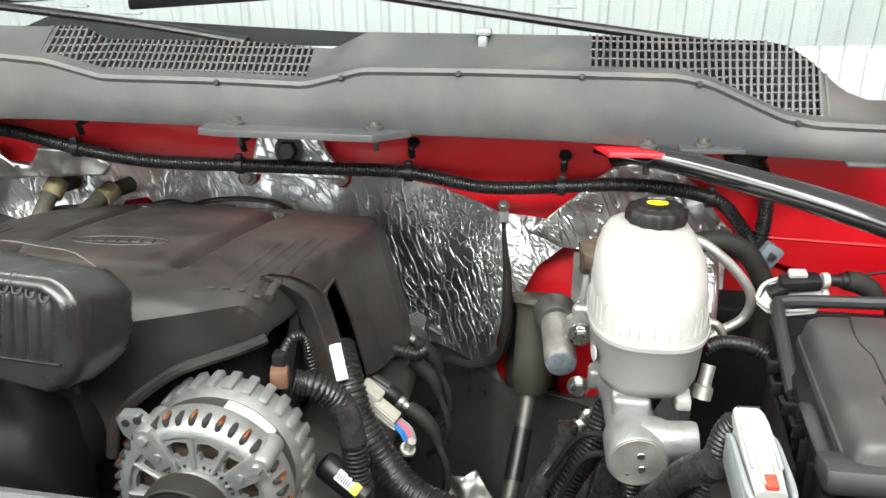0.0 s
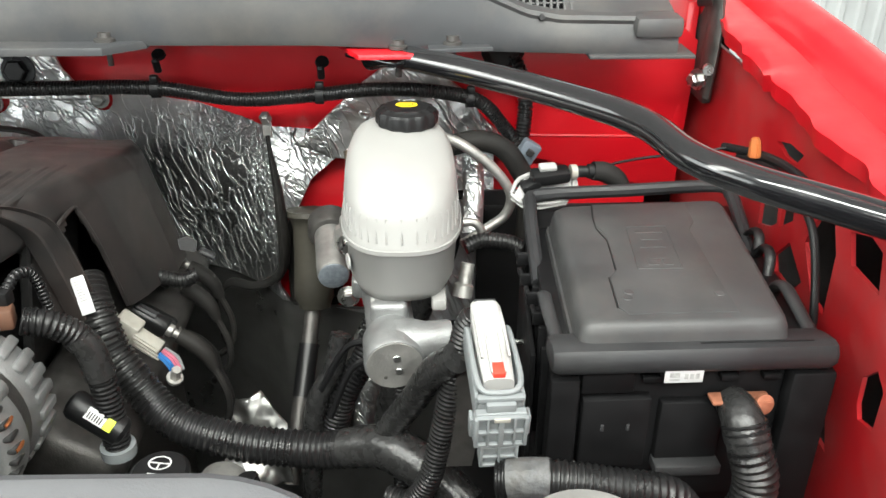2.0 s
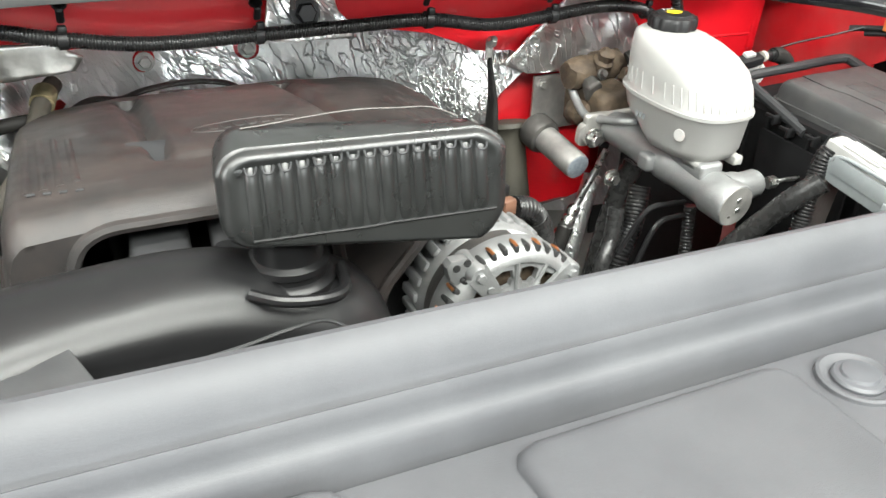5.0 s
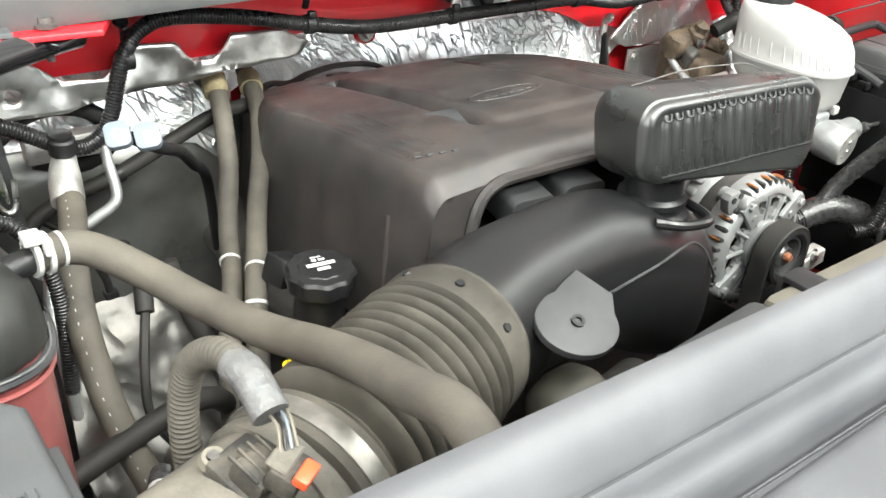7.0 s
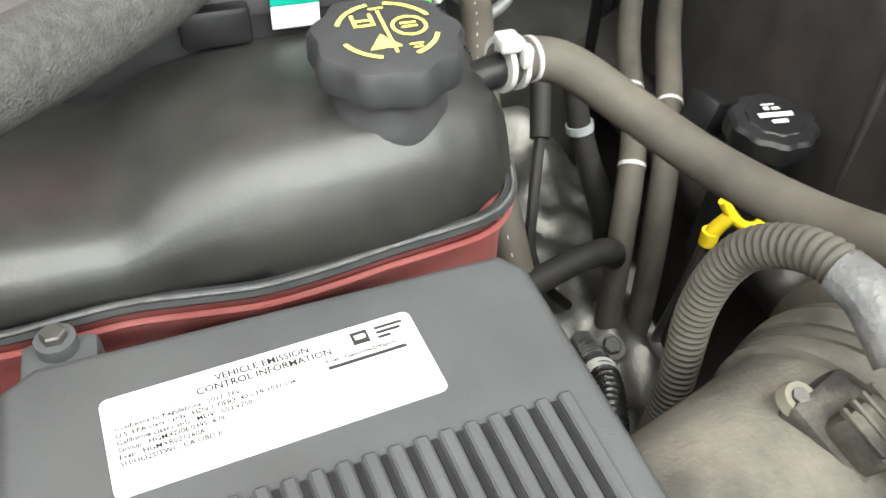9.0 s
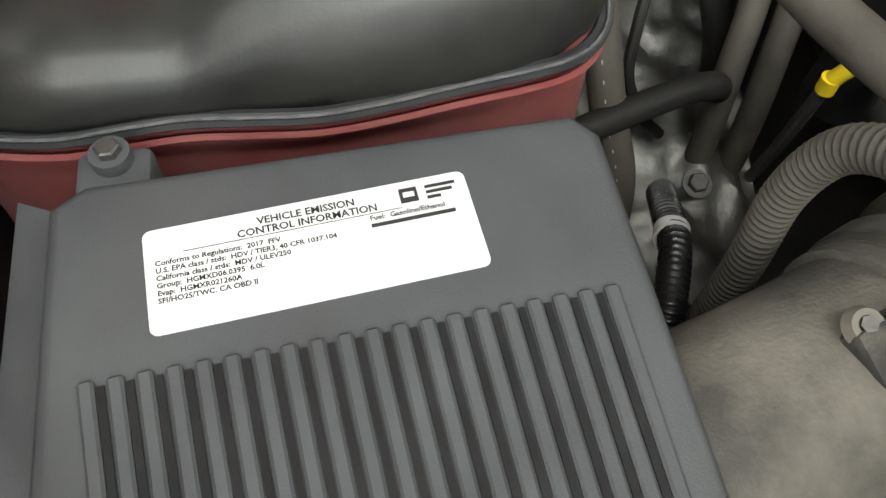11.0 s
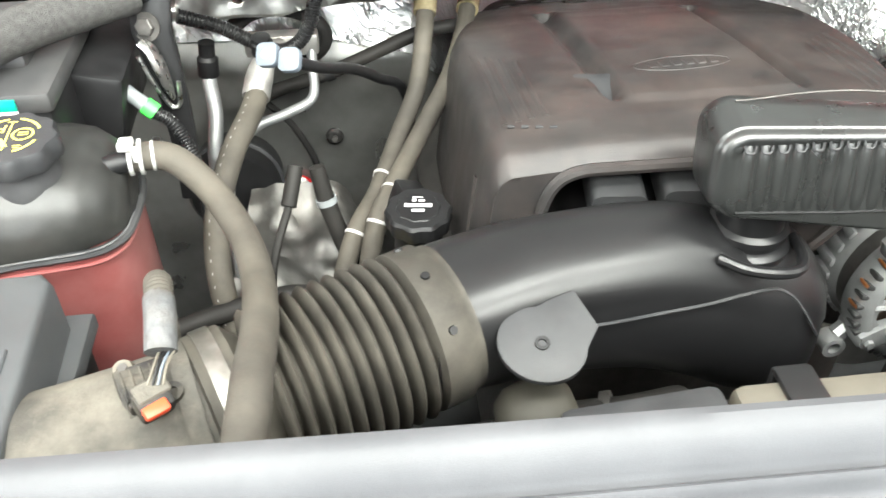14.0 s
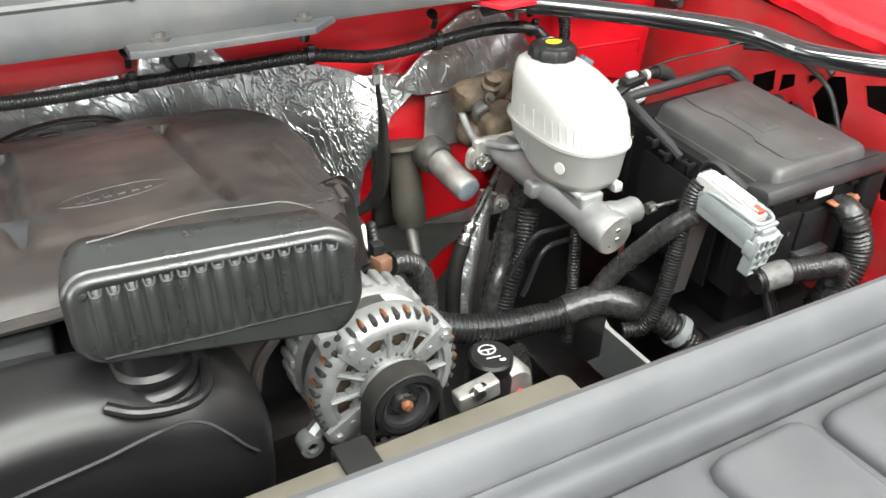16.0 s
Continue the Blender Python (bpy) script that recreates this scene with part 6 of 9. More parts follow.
def vent_hose():
    ob = thing("coolant_hose", "dusty grey rubber coolant hose crossing over the intake", "hose", (-0.85, 0.5, 1.28))
    part("hose", tube([(-0.950, 0.627, 1.294), (-0.925, 0.631, 1.292), (-0.907, 0.622, 1.287), (-0.883, 0.599, 1.273), (-0.860, 0.554, 1.265), (-0.846, 0.500, 1.273), (-0.838, 0.443, 1.293), (-0.835, 0.398, 1.308), (-0.835, 0.363, 1.318), (-0.834, 0.330, 1.328), (-0.836, 0.304, 1.322), (-0.838, 0.288, 1.295), (-0.84, 0.272, 1.24), (-0.84, 0.275, 1.12)], 0.0118, 20, 0.006), RUBBER, ob)
    clamp = thing("spring_clamp", "white painted spring hose clamp", "clamp", (-0.945, 0.628, 1.294))
    d = V(0.9, 0.15, -0.05)
    for s in (-0.005, 0.004):
        part("wire_ring", ring_on(V(-0.944, 0.628, 1.294) + d * s, d, 0.0120, 0.0145, -0.0016, 0.0016, 28), WHITE, clamp)
    part("pinch_tab", rbox((-0.948, 0.622, 1.310), (0.012, 0.014, 0.007), 0.002), WHITE, clamp)
    part("pinch_tab", rbox((-0.940, 0.616, 1.304), (0.006, 0.008, 0.012), 0.002), WHITE, clamp)
    part("paint_mark", ring_on(V(-0.931, 0.630, 1.2932), d, 0.0118, 0.0122, -0.0012, 0.0012, 24), WHITE, ob, "white paint ring")


vent_hose()


def heater_hoses():
    for pts, rings_at in (([(-0.672, 1.03, 1.250), (-0.674, 0.985, 1.252), (-0.680, 0.955, 1.225), (-0.692, 0.92, 1.18), (-0.720, 0.865, 1.147), (-0.750, 0.79, 1.125), (-0.777, 0.737, 1.112), (-0.797, 0.70, 1.06), (-0.803, 0.685, 0.98), (-0.805, 0.68, 0.86)], ((-0.777, 0.737, 1.112), (-0.742, 0.812, 1.131))), ([(-0.605, 1.06, 1.240), (-0.618, 1.015, 1.238), (-0.632, 0.965, 1.222), (-0.655, 0.915, 1.192), (-0.695, 0.845, 1.165), (-0.730, 0.775, 1.148), (-0.753, 0.73, 1.13), (-0.767, 0.70, 1.08), (-0.772, 0.685, 1.0), (-0.775, 0.68, 0.86)], ((-0.753, 0.73, 1.13), (-0.735, 0.765, 1.145)))):
        ob = thing("heater_hose", "dusty rubber heater hose running up to the firewall", "hose", pts[0], "heater hoses")
        part("hose", tube(pts, 0.0108, 18, 0.006), RUBBER, ob)
        q = V(*pts[1])
        part("coupling", ring_on(q, V(*pts[2]) - q, 0.0105, 0.0138, -0.014, 0.010, 24), COUPLING, ob, "dusty yellowish crimped coupling")
        for r in rings_at:
            i = min(range(len(pts)), key=lambda j: np.linalg.norm(V(*pts[j]) - V(*r)))
            d = V(*pts[min(i + 1, len(pts) - 1)]) - V(*pts[max(i - 1, 0)])
            part("paint_ring", ring_on(V(*r), d, 0.0108, 0.0114, -0.0016, 0.0016, 24), WHITE, ob, "white paint ring")


heater_hoses()


def ac_lines():
    ob = thing("air_conditioning_line", "rubber and aluminium air conditioning line at the firewall", "pipe", (-0.86, 0.9, 1.2))
    hose = [(-0.870, 0.875, 1.212), (-0.878, 0.838, 1.205), (-0.895, 0.785, 1.192), (-0.908, 0.725, 1.170), (-0.911, 0.685, 1.140), (-0.906, 0.655, 1.095), (-0.892, 0.635, 1.03), (-0.882, 0.63, 0.88)]
    part("hose", tube(hose, 0.0125, 18, 0.006), RUBBER, ob)
    part("fitting", merge(tube([(-0.858, 0.925, 1.240, 0.0115), (-0.862, 0.910, 1.232, 0.0120), (-0.868, 0.890, 1.222, 0.0150), (-0.873, 0.868, 1.208, 0.0152)], 0.014, 18, 0.006), tube([(-0.845, 0.955, 1.228), (-0.858, 0.922, 1.240)], 0.008, 12, 0.006)), ALU_DULL, ob, "crimped aluminium fitting")
    part("block", rbox((-0.845, 0.962, 1.226), (0.085, 0.022, 0.026), 0.004, 2), ALU_DULL, ob)
    part("service_cap", lathe([(0.011, -0.012), (0.0125, -0.010), (0.0125, 0.004), (0.0105, 0.006), (0.0105, 0.010), (0.004, 0.011)], (-0.862, 0.905, 1.252), (0, -0.15, 1), 22), BLACK, ob, "black round service cap")
    part("hoop", tube([(-0.905, 0.985, 1.235), (-0.880, 0.984, 1.254), (-0.849, 0.983, 1.260), (-0.815, 0.983, 1.250), (-0.795, 0.984, 1.225), (-0.805, 0.985, 1.202), (-0.835, 0.986, 1.192), (-0.875, 0.986, 1.205)], 0.0095, 12, 0.008), BLACKRUBBER, ob, "black rubber seal round the fittings")
    part("pipe", tube([(-0.812, 0.965, 1.235), (-0.812, 0.945, 1.20), (-0.815, 0.925, 1.172), (-0.845, 0.905, 1.165), (-0.885, 0.88, 1.160), (-0.91, 0.84, 1.13), (-0.915, 0.80, 1.05), (-0.91, 0.79, 0.9)], 0.0058, 14, 0.006), ALU, ob, "bent bare aluminium pipe")
    part("pipe", tube([(-0.93, 0.93, 1.20), (-0.925, 0.90, 1.17), (-0.93, 0.87, 1.12), (-0.925, 0.85, 1.0)], 0.0085, 14, 0.006), ALU, ob)
    part("pressure_switch", lathe([(0.012, 0), (0.012, 0.02), (0.009, 0.024), (0.009, 0.04)], (-0.93, 0.935, 1.205), (0.1, 0, 1), 20), BLACK, ob)
    # printed dashes down the hose
    p, _ = spline(hose, 0.004)
    t, u, v = sweep_frames(p)
    geo = []
    for k in range(6, len(p) - 6, 3):
        a, b = p[k], p[k + 1]
        n = V(-0.35, -0.80, 0.45)
        n = n - t[k] * (n @ t[k])
        n /= np.linalg.norm(n)
        s = np.cross(n, t[k]) * 0.0004
        a, b = a + n * 0.0127, b + n * 0.0127 - t[k] * 0.0012
        geo.append(([tuple(a - s), tuple(a + s), tuple(b + s), tuple(b - s)], [(0, 1, 2, 3)]))
    part("printing", merge(*geo), GREYPRINT, ob, smooth=0)
    d = thing("transmission_dipstick", "dipstick with a pale grey twin-lobed handle", "dipstick", (-0.835, 0.775, 1.30))
    mm = look((-0.834, 0.770, 1.303), (-0.834 + 0.35, 0.770 + 0.7, 1.303 - 0.75), 12)
    tags = merge(*[prism([(x + cx, y + cy) for x, y in round_rect(0.021, 0.023, 0.006, 4)], -0.004, 0.0035, mm, 0.0012) for cx, cy in ((-0.0115, 0.003), (0.0115, -0.003))])
    part("handle", tags, BLUEGREY, d, "blue-grey plastic twin tag")
    ringt = loft([[tuple(mm @ Vector((-0.0115 + r * math.cos(t), 0.003 + r * math.sin(t), 0.0042))) for r in (0.0030, 0.0046)] for t in np.linspace(0, 2 * math.pi, 18)], caps=False, closed=False)
    part("printing", merge(ringt, bars([(0.0085, -0.0065, 0.0065, 0.0070), (-0.0045, -0.005, 0.0014, 0.010)], mm @ Matrix.Translation((0, 0, 0.0042)))), WHITEPRINT, d, smooth=0)
    part("tube", tube([(-0.832, 0.78, 1.297), (-0.80, 0.81, 1.27), (-0.765, 0.86, 1.24), (-0.735, 0.91, 1.20), (-0.705, 0.955, 1.157), (-0.69, 0.98, 1.05)], 0.006, 12, 0.008), BLACK, d)


ac_lines()


def oil_filler():
    ob = thing("oil_filler_cap", "black fluted oil filler cap with white print", "cap", (-0.715, 0.672, 1.18))
    part("cap", lathe([(0.022, -0.004), (0.0305, 0.0), (0.0315, 0.003), (0.0315, 0.015), (0.029, 0.018), (0.021, 0.0185), (0.020, 0.0195)], (-0.715, 0.672, 1.172), (0, -0.06, 1), 80, 10, 0.035), BLACK, ob)
    m = pose(-0.715, 0.671, 1.1928, 3.4, 0, -8)
    part("printing", bars([(-0.013, -0.002, 0.026, 0.005), (-0.006, 0.006, 0.004, 0.004), (0.0, 0.006, 0.006, 0.003), (-0.006, -0.009, 0.012, 0.004), (-0.006, 0.0115, 0.010, 0.0015)], m), WHITEPRINT, ob, smooth=0)
    part("neck", lathe([(0.026, -0.12), (0.024, -0.03), (0.022, 0.0)], (-0.715, 0.674, 1.17), (0, -0.06, 1), 28), BLACK, ob)
    part("connector", rbox((-0.72, 0.735, 1.155), (0.03, 0.03, 0.03), 0.004, 2, (0, 20, 15)), BLACK, ob)
    d = thing("oil_dipstick", "bright yellow looped oil dipstick handle", "dipstick", (-0.753, 0.644, 1.12))
    loop = [(-0.760, 0.645, 1.146), (-0.754, 0.641, 1.136), (-0.746, 0.637, 1.127), (-0.735, 0.636, 1.122), (-0.724, 0.640, 1.120)]
    part("handle", merge(tube(loop, 0.0042, 12, 0.004), tube([(-0.762, 0.645, 1.113), (-0.758, 0.643, 1.124), (-0.752, 0.640, 1.134)], 0.0058, 12, 0.004), lathe([(0.0068, -0.008), (0.0068, 0.004)], (-0.762, 0.645, 1.114), (0, 0, 1), 14)), YELLOW, d)
    part("tube", tube([(-0.762, 0.645, 1.11), (-0.76, 0.66, 1.02), (-0.74, 0.70, 0.9)], 0.005, 10, 0.01), DARKSTEEL, d)


oil_filler()


# ---------------------------------------------------------------- battery corner on the passenger side
def battery():
    ob = thing("battery", "black car battery with a lidded top", "battery", (-1.13, 0.75, 1.2))
    part("case", rbox((-1.14, 0.755, 1.22), (0.26, 0.18, 0.21), 0.008), BLACK, ob)
    part("lid", rbox((-1.14, 0.755, 1.327), (0.265, 0.185, 0.02), 0.006), LID, ob)
    part("lid_step", rbox((-1.14, 0.77, 1.340), (0.21, 0.12, 0.014), 0.005), LID, ob)
    part("terminal_cover", rbox((-1.085, 0.662, 1.318), (0.034, 0.014, 0.020), 0.003), BLACK_SATIN, ob)
    part("label", rbox((-1.046, 0.6605, 1.318), (0.024, 0.002, 0.012), 0.0005), LABEL, ob, "white bar-code label")
    part("label", rbox((-1.046, 0.6603, 1.329), (0.024, 0.002, 0.010), 0.0005), TEAL, ob, "teal label")
    part("post", lathe([(0.012, 0), (0.012, 0.03)], (-1.105, 0.737, 1.340), (0, 0, 1), 16), BLACK, ob)
    part("terminal_cap", lathe([(0.02, 0), (0.021, 0.008), (0.014, 0.014)], (-1.105, 0.737, 1.366), (0, 0, 1), 20), REDPLASTIC, ob, "red terminal cap")
    part("cap_strap", tube([(-1.123, 0.735, 1.371), (-1.136, 0.728, 1.366), (-1.140, 0.722, 1.354), (-1.128, 0.716, 1.346)], 0.003, 8, 0.005), REDPLASTIC, ob)
    fuse = single("relay_box", rbox((-1.0, 0.80, 1.275), (0.05, 0.14, 0.08), 0.006, 2, (0, 12, 0)), BLACK, "sloped black plastic relay housing beside the battery", "relay box")
    wire = thing("sensor_plug", "small sensor plug with a bright green lock ring", "plug", (-0.956, 0.751, 1.268))
    part("ring", lathe([(0.0085, -0.006), (0.0085, 0.006)], (-0.956, 0.751, 1.268), (0.7, -0.2, -0.6), 20), GREEN, wire, "bright green lock ring")
    part("plug", tube([(-0.978, 0.757, 1.287), (-0.958, 0.752, 1.270)], 0.007, 12), GREYCONN, wire)
    part("cable", tube([(-0.954, 0.750, 1.266), (-0.935, 0.745, 1.25), (-0.92, 0.735, 1.20), (-0.925, 0.73, 1.1)], 0.006, 12, rib=(0.003, 0.001)), CONDUIT, wire)


battery()


def strut_bar(side):
    ob = thing("strut_bar", "gloss black tubular brace from cowl to fender" if side > 0 else "black brace from cowl to fender in a woven sleeve", "brace", (MID + side * 0.44, 0.9, 1.35), "body braces")
    X = lambda x: MID + side * (x - MID)
    pts = [(X(0.055), 0.905, 1.352), (X(0.085), 0.875, 1.362), (X(0.18), 0.79, 1.362), (X(0.25), 0.715, 1.361), (X(0.285), 0.662, 1.360), (X(0.305), 0.605, 1.354), (X(0.335), 0.562, 1.352), (X(0.38), 0.52, 1.350), (X(0.46), 0.444, 1.346)]
    if side < 0:
        pts = [(X(0.055), 0.905, 1.352), (X(0.085), 0.875, 1.357), (X(0.18), 0.795, 1.362), (X(0.255), 0.725, 1.364), (X(0.292), 0.680, 1.361), (X(0.325), 0.645, 1.350), (X(0.37), 0.605, 1.346), (X(0.455), 0.535, 1.345)]
    part("tube", tube(pts, 0.0125, 20, 0.006), GLOSSBLACK, ob)
    part("flat_end", rbox((X(0.07), 0.885, 1.360), (0.07, 0.045, 0.006), 0.002, 2, (0, 0, -side * 40)), GLOSSBLACK, ob)
    part("red_plate", prism([(X(0.045), 0.845), (X(0.135), 0.850), (X(0.135), 0.89), (X(0.02), 0.90)], 1.366, 1.371, None, 0.001), RED, ob, "red painted mounting plate")
    part("grey_plate", prism([(X(0.115), 0.848), (X(0.18), 0.856), (X(0.17), 0.90), (X(0.115), 0.89)], 1.3715, 1.376, None, 0.001), COWL, ob)
    for dx in (0.085, 0.14):
        part("bolt", merge(lathe([(0.010, 0), (0.010, 0.003), (0.007, 0.004), (0.0065, 0.009)], (X(dx), 0.868, 1.372 if dx < 0.1 else 1.376), (0, 0, 1), 14), lathe([(0.0035, 0), (0.0035, 0.025)], (X(dx), 0.87, 1.342), (0, 0, 1), 8)), DARKSTEEL, ob)
    if side < 0:
        part("sleeve", tube(pts[2:-1] and [pts[2], pts[3], pts[4], pts[5], pts[6], pts[7]], 0.019, 18, 0.006), FOAM, ob, "woven fabric sleeve")


strut_bar(1)
strut_bar(-1)


def latch_hook():
    ob = thing("bracket_arm", "black steel bracket arm with a bare metal hook", "bracket", (-0.93, 0.8, 1.25))
    rows = []
    for x, y, z, w in ((-0.940, 0.812, 1.372, 0.017), (-0.946, 0.803, 1.350, 0.019), (-0.948, 0.796, 1.325, 0.018), (-0.943, 0.790, 1.295, 0.015), (-0.939, 0.785, 1.260, 0.013), (-0.938, 0.780, 1.215, 0.012), (-0.940, 0.778, 1.15, 0.012)):
        rows.append([(x - w, y + 0.004, z), (x - w, y - 0.006, z), (x - w + 0.003, y - 0.008, z), (x + w - 0.003, y - 0.008, z), (x + w, y - 0.006, z), (x + w, y + 0.004, z)])
    part("arm", loft(rows), BLACK, ob, smooth=40)
    hook = [(-0.956, 0.772, 1.325, 0.006), (-0.948, 0.770, 1.318, 0.009), (-0.942, 0.768, 1.300, 0.010), (-0.938, 0.767, 1.280, 0.007), (-0.936, 0.768, 1.268, 0.003)]
    part("hook", tube(hook, 0.008, 12, 0.004, flat=0.35), STEEL, ob, "bare metal hook")
    part("hook_rim", tube([(-0.960, 0.770, 1.312), (-0.952, 0.768, 1.288), (-0.941, 0.767, 1.262), (-0.932, 0.768, 1.262), (-0.929, 0.769, 1.285)], 0.0022, 8, 0.004), STEEL, ob)
    bolt((-0.951, 0.788, 1.332), (-0.3, -0.9, 0.3), 0.009, 0.006, ob, DARKSTEEL)


latch_hook()


# ---------------------------------------------------------------- loom along the cowl
def cowl_loom():
    ob = thing("cowl_loom", "black corrugated wiring loom clipped along the cowl", "wiring loom", (-0.3, 0.92, 1.32))
    pts = [(-0.945, 0.905, 1.290), (-0.906, 0.912, 1.273), (-0.875, 0.913, 1.254), (-0.856, 0.914, 1.243), (-0.838, 0.915, 1.240), (-0.820, 0.916, 1.250), (-0.808, 0.918, 1.270), (-0.801, 0.919, 1.292), (-0.788, 0.920, 1.325), (-0.768, 0.922, 1.346), (-0.735, 0.924, 1.353), (-0.66, 0.922, 1.345), (-0.588, 0.920, 1.330), (-0.50, 0.926, 1.316), (-0.385, 0.928, 1.315), (-0.28, 0.925, 1.3165), (-0.178, 0.923, 1.3165), (-0.09, 0.923, 1.303), (-0.002, 0.922, 1.308), (0.06, 0.92, 1.314), (0.12, 0.925, 1.310), (0.175, 0.945, 1.292), (0.205, 0.945, 1.262), (0.222, 0.935, 1.235), (0.23, 0.92, 1.19)]
    part("conduit", tube(pts, 0.0078, 14, rib=(0.0034, 0.0011)), CONDUIT, ob)
    for x, z, y in ((-0.588, 1.330, 0.92), (-0.385, 1.315, 0.928), (-0.178, 1.3165, 0.923), (-0.002, 1.308, 0.922), (-0.785, 1.318, 0.922), (0.165, 1.296, 0.942)):
        c = part("clip", merge(ring_on(V(x, y, z), V(1, 0, 0.0), 0.0075, 0.0105, -0.0045, 0.0045, 20), rbox((x + 0.001, y - 0.006, z + 0.012), (0.009, 0.008, 0.008), 0.002)), BLACK, ob)
        part("clip_stem", merge(rbox((x + 0.002, y + 0.008, z + 0.022), (0.008, 0.006, 0.018), 0.002, 1, (25, 0, 0)), lathe([(0.008, 0), (0.007, 0.003)], (x + 0.003, y + 0.018, z + 0.031), (0, -0.6, 0.8), 12)), BLACK, c)
    single("loom_branch", tube([(0.207, 0.975, 1.342), (0.222, 0.958, 1.325), (0.230, 0.950, 1.29), (0.228, 0.945, 1.25), (0.222, 0.94, 1.22)], 0.0085, 14, rib=(0.0045, 0.0014)), CONDUIT, "black corrugated loom out of a firewall grommet", "wiring loom")


cowl_loom()


# ---------------------------------------------------------------- brakes and steering
def brake_master():
    ob = thing("brake_master_cylinder", "cast aluminium brake master cylinder", "master cylinder", (0.07, 0.72, 1.165))
    a, b = V(0.061, 0.845, 1.176), V(0.077, 0.622, 1.157)
    d = b - a
    L = float(np.linalg.norm(d))
    part("barrel", lathe([(0.020, 0), (0.022, 0.01), (0.022, L * 0.45), (0.024, L * 0.47), (0.024, L * 0.55), (0.0225, L * 0.57), (0.0225, L * 0.80), (0.0265, L * 0.84), (0.0268, L - 0.003), (0.0255, L)], a, d, 36), ALU, ob)
    u, v, w = axis_frame(d)
    part("end_face", lathe([(0.0245, L - 0.001), (0.0245, L + 0.0012)], a, d, 36), ALU_DULL, ob)
    for q in ((0.002, 0.008), (0.004, -0.006), (-0.008, -0.012)):
        part("end_pit", lathe([(0.0035 if q[1] > -0.01 else 0.0018, L + 0.0014), (0.003 if q[1] > -0.01 else 0.0015, L + 0.0022)], a + u * q[0] + v * q[1], d, 12), STEEL if q[1] > -0.01 else DARKSTEEL, ob)
    part("port_boss", lathe([(0.0225, 0.0), (0.0215, 0.014), (0.0175, 0.026), (0.0165, 0.046), (0.0150, 0.049), (0.0085, 0.050)], (0.080, 0.645, 1.164), (1, 0.05, 0.08), 28), ALU, ob)
    part("saddle", rbox((0.072, 0.70, 1.183), (0.034, 0.075, 0.020), 0.005, 3), ALU, ob)
    part("port_block", rbox((0.045, 0.745, 1.168), (0.02, 0.022, 0.022), 0.005, 3), ALU, ob)
    part("port_nut", lathe([(0.0075, 0), (0.0075, 0.012)], (0.139, 0.640, 1.168), (1, 0, 0), 6), STEEL, ob)
    part("brake_pipe", tube([(0.148, 0.640, 1.168), (0.175, 0.640, 1.167), (0.20, 0.645, 1.16), (0.21, 0.68, 1.12)], 0.0028, 10, 0.005), STEEL, ob)
    part("flange", rbox((0.06, 0.85, 1.176), (0.085, 0.012, 0.04), 0.006, 3), ALU_DULL, ob)
    bolt((0.028, 0.838, 1.165), (0, -1, 0), 0.009, 0.012, ob)
    bolt((0.028, 0.79, 1.128), (0, -1, 0), 0.008, 0.010, ob)

    rs = thing("brake_fluid_reservoir", "translucent white brake fluid reservoir", "reservoir", (0.09, 0.755, 1.2))
    n = 40

    def ring(z, w, f, bk, k=2.7, cx=0.085):
        out = []
        for i in range(n):
            t = 2 * math.pi * i / n
            c, s = math.cos(t), math.sin(t)
            x = w * math.copysign(abs(c) ** (2 / k), c)
            y = math.copysign(abs(s) ** (2 / k), s)
            mid = (f + bk) / 2
            yy = mid + (bk - f) / 2 * y
            lift = 0.020 * min(1.0, max(0.0, (yy - 0.745) / 0.03)) * min(1.0, max(0.0, (1.235 - z) / 0.03))
            out.append((cx + x, yy, z + lift))
        return out

    low = [ring(1.190, 0.038, 0.680, 0.80), ring(1.193, 0.045, 0.670, 0.812), ring(1.205, 0.050, 0.663, 0.822), ring(1.243, 0.0525, 0.658, 0.828), ring(1.2455, 0.0545, 0.656, 0.831), ring(1.2515, 0.0545, 0.656, 0.831), ring(1.254, 0.0525, 0.658, 0.828)]
    top = [ring(1.272, 0.0522, 0.661, 0.828), ring(1.290, 0.0515, 0.672, 0.829), ring(1.301, 0.0495, 0.690, 0.830, 2.5), ring(1.309, 0.0455, 0.715, 0.830, 2.4), ring(1.314, 0.0400, 0.742, 0.830, 2.3), ring(1.3165, 0.032, 0.760, 0.828, 2.1), ring(1.3175, 0.024, 0.770, 0.824, 2.0)]
    body = part("body", loft(low + top), RESERVOIR, rs, smooth=60)
    part("flange", loft([ring(1.2460, 0.0550, 0.6555, 0.8315), ring(1.2465, 0.0562, 0.6543, 0.8325), ring(1.2505, 0.0562, 0.6543, 0.8325), ring(1.2510, 0.0550, 0.6555, 0.8315)], caps=False), RESERVOIR, rs)
    for i in range(0, n):
        if 16 <= i <= 40 or i < 4:
            t = 2 * math.pi * i / n
            a0, a1 = ring(1.256, 0.0524, 0.6580, 0.828)[i], ring(1.277, 0.0518, 0.6645, 0.828)[i]
            part("rib", tube([a0, a1], 0.0013, 6, 0.03), RESERVOIR, rs)
    part("neck", lathe([(0.024, -0.002), (0.022, 0.008)], (0.092, 0.797, 1.312), (0, 0, 1), 28), RESERVOIR, rs)
    part("level_window", lathe([(0.0075, 0), (0.0072, 0.001)], (0.0368, 0.690, 1.224), (-1, -0.30, 0), 20), WHITE, rs, "round white level mark")
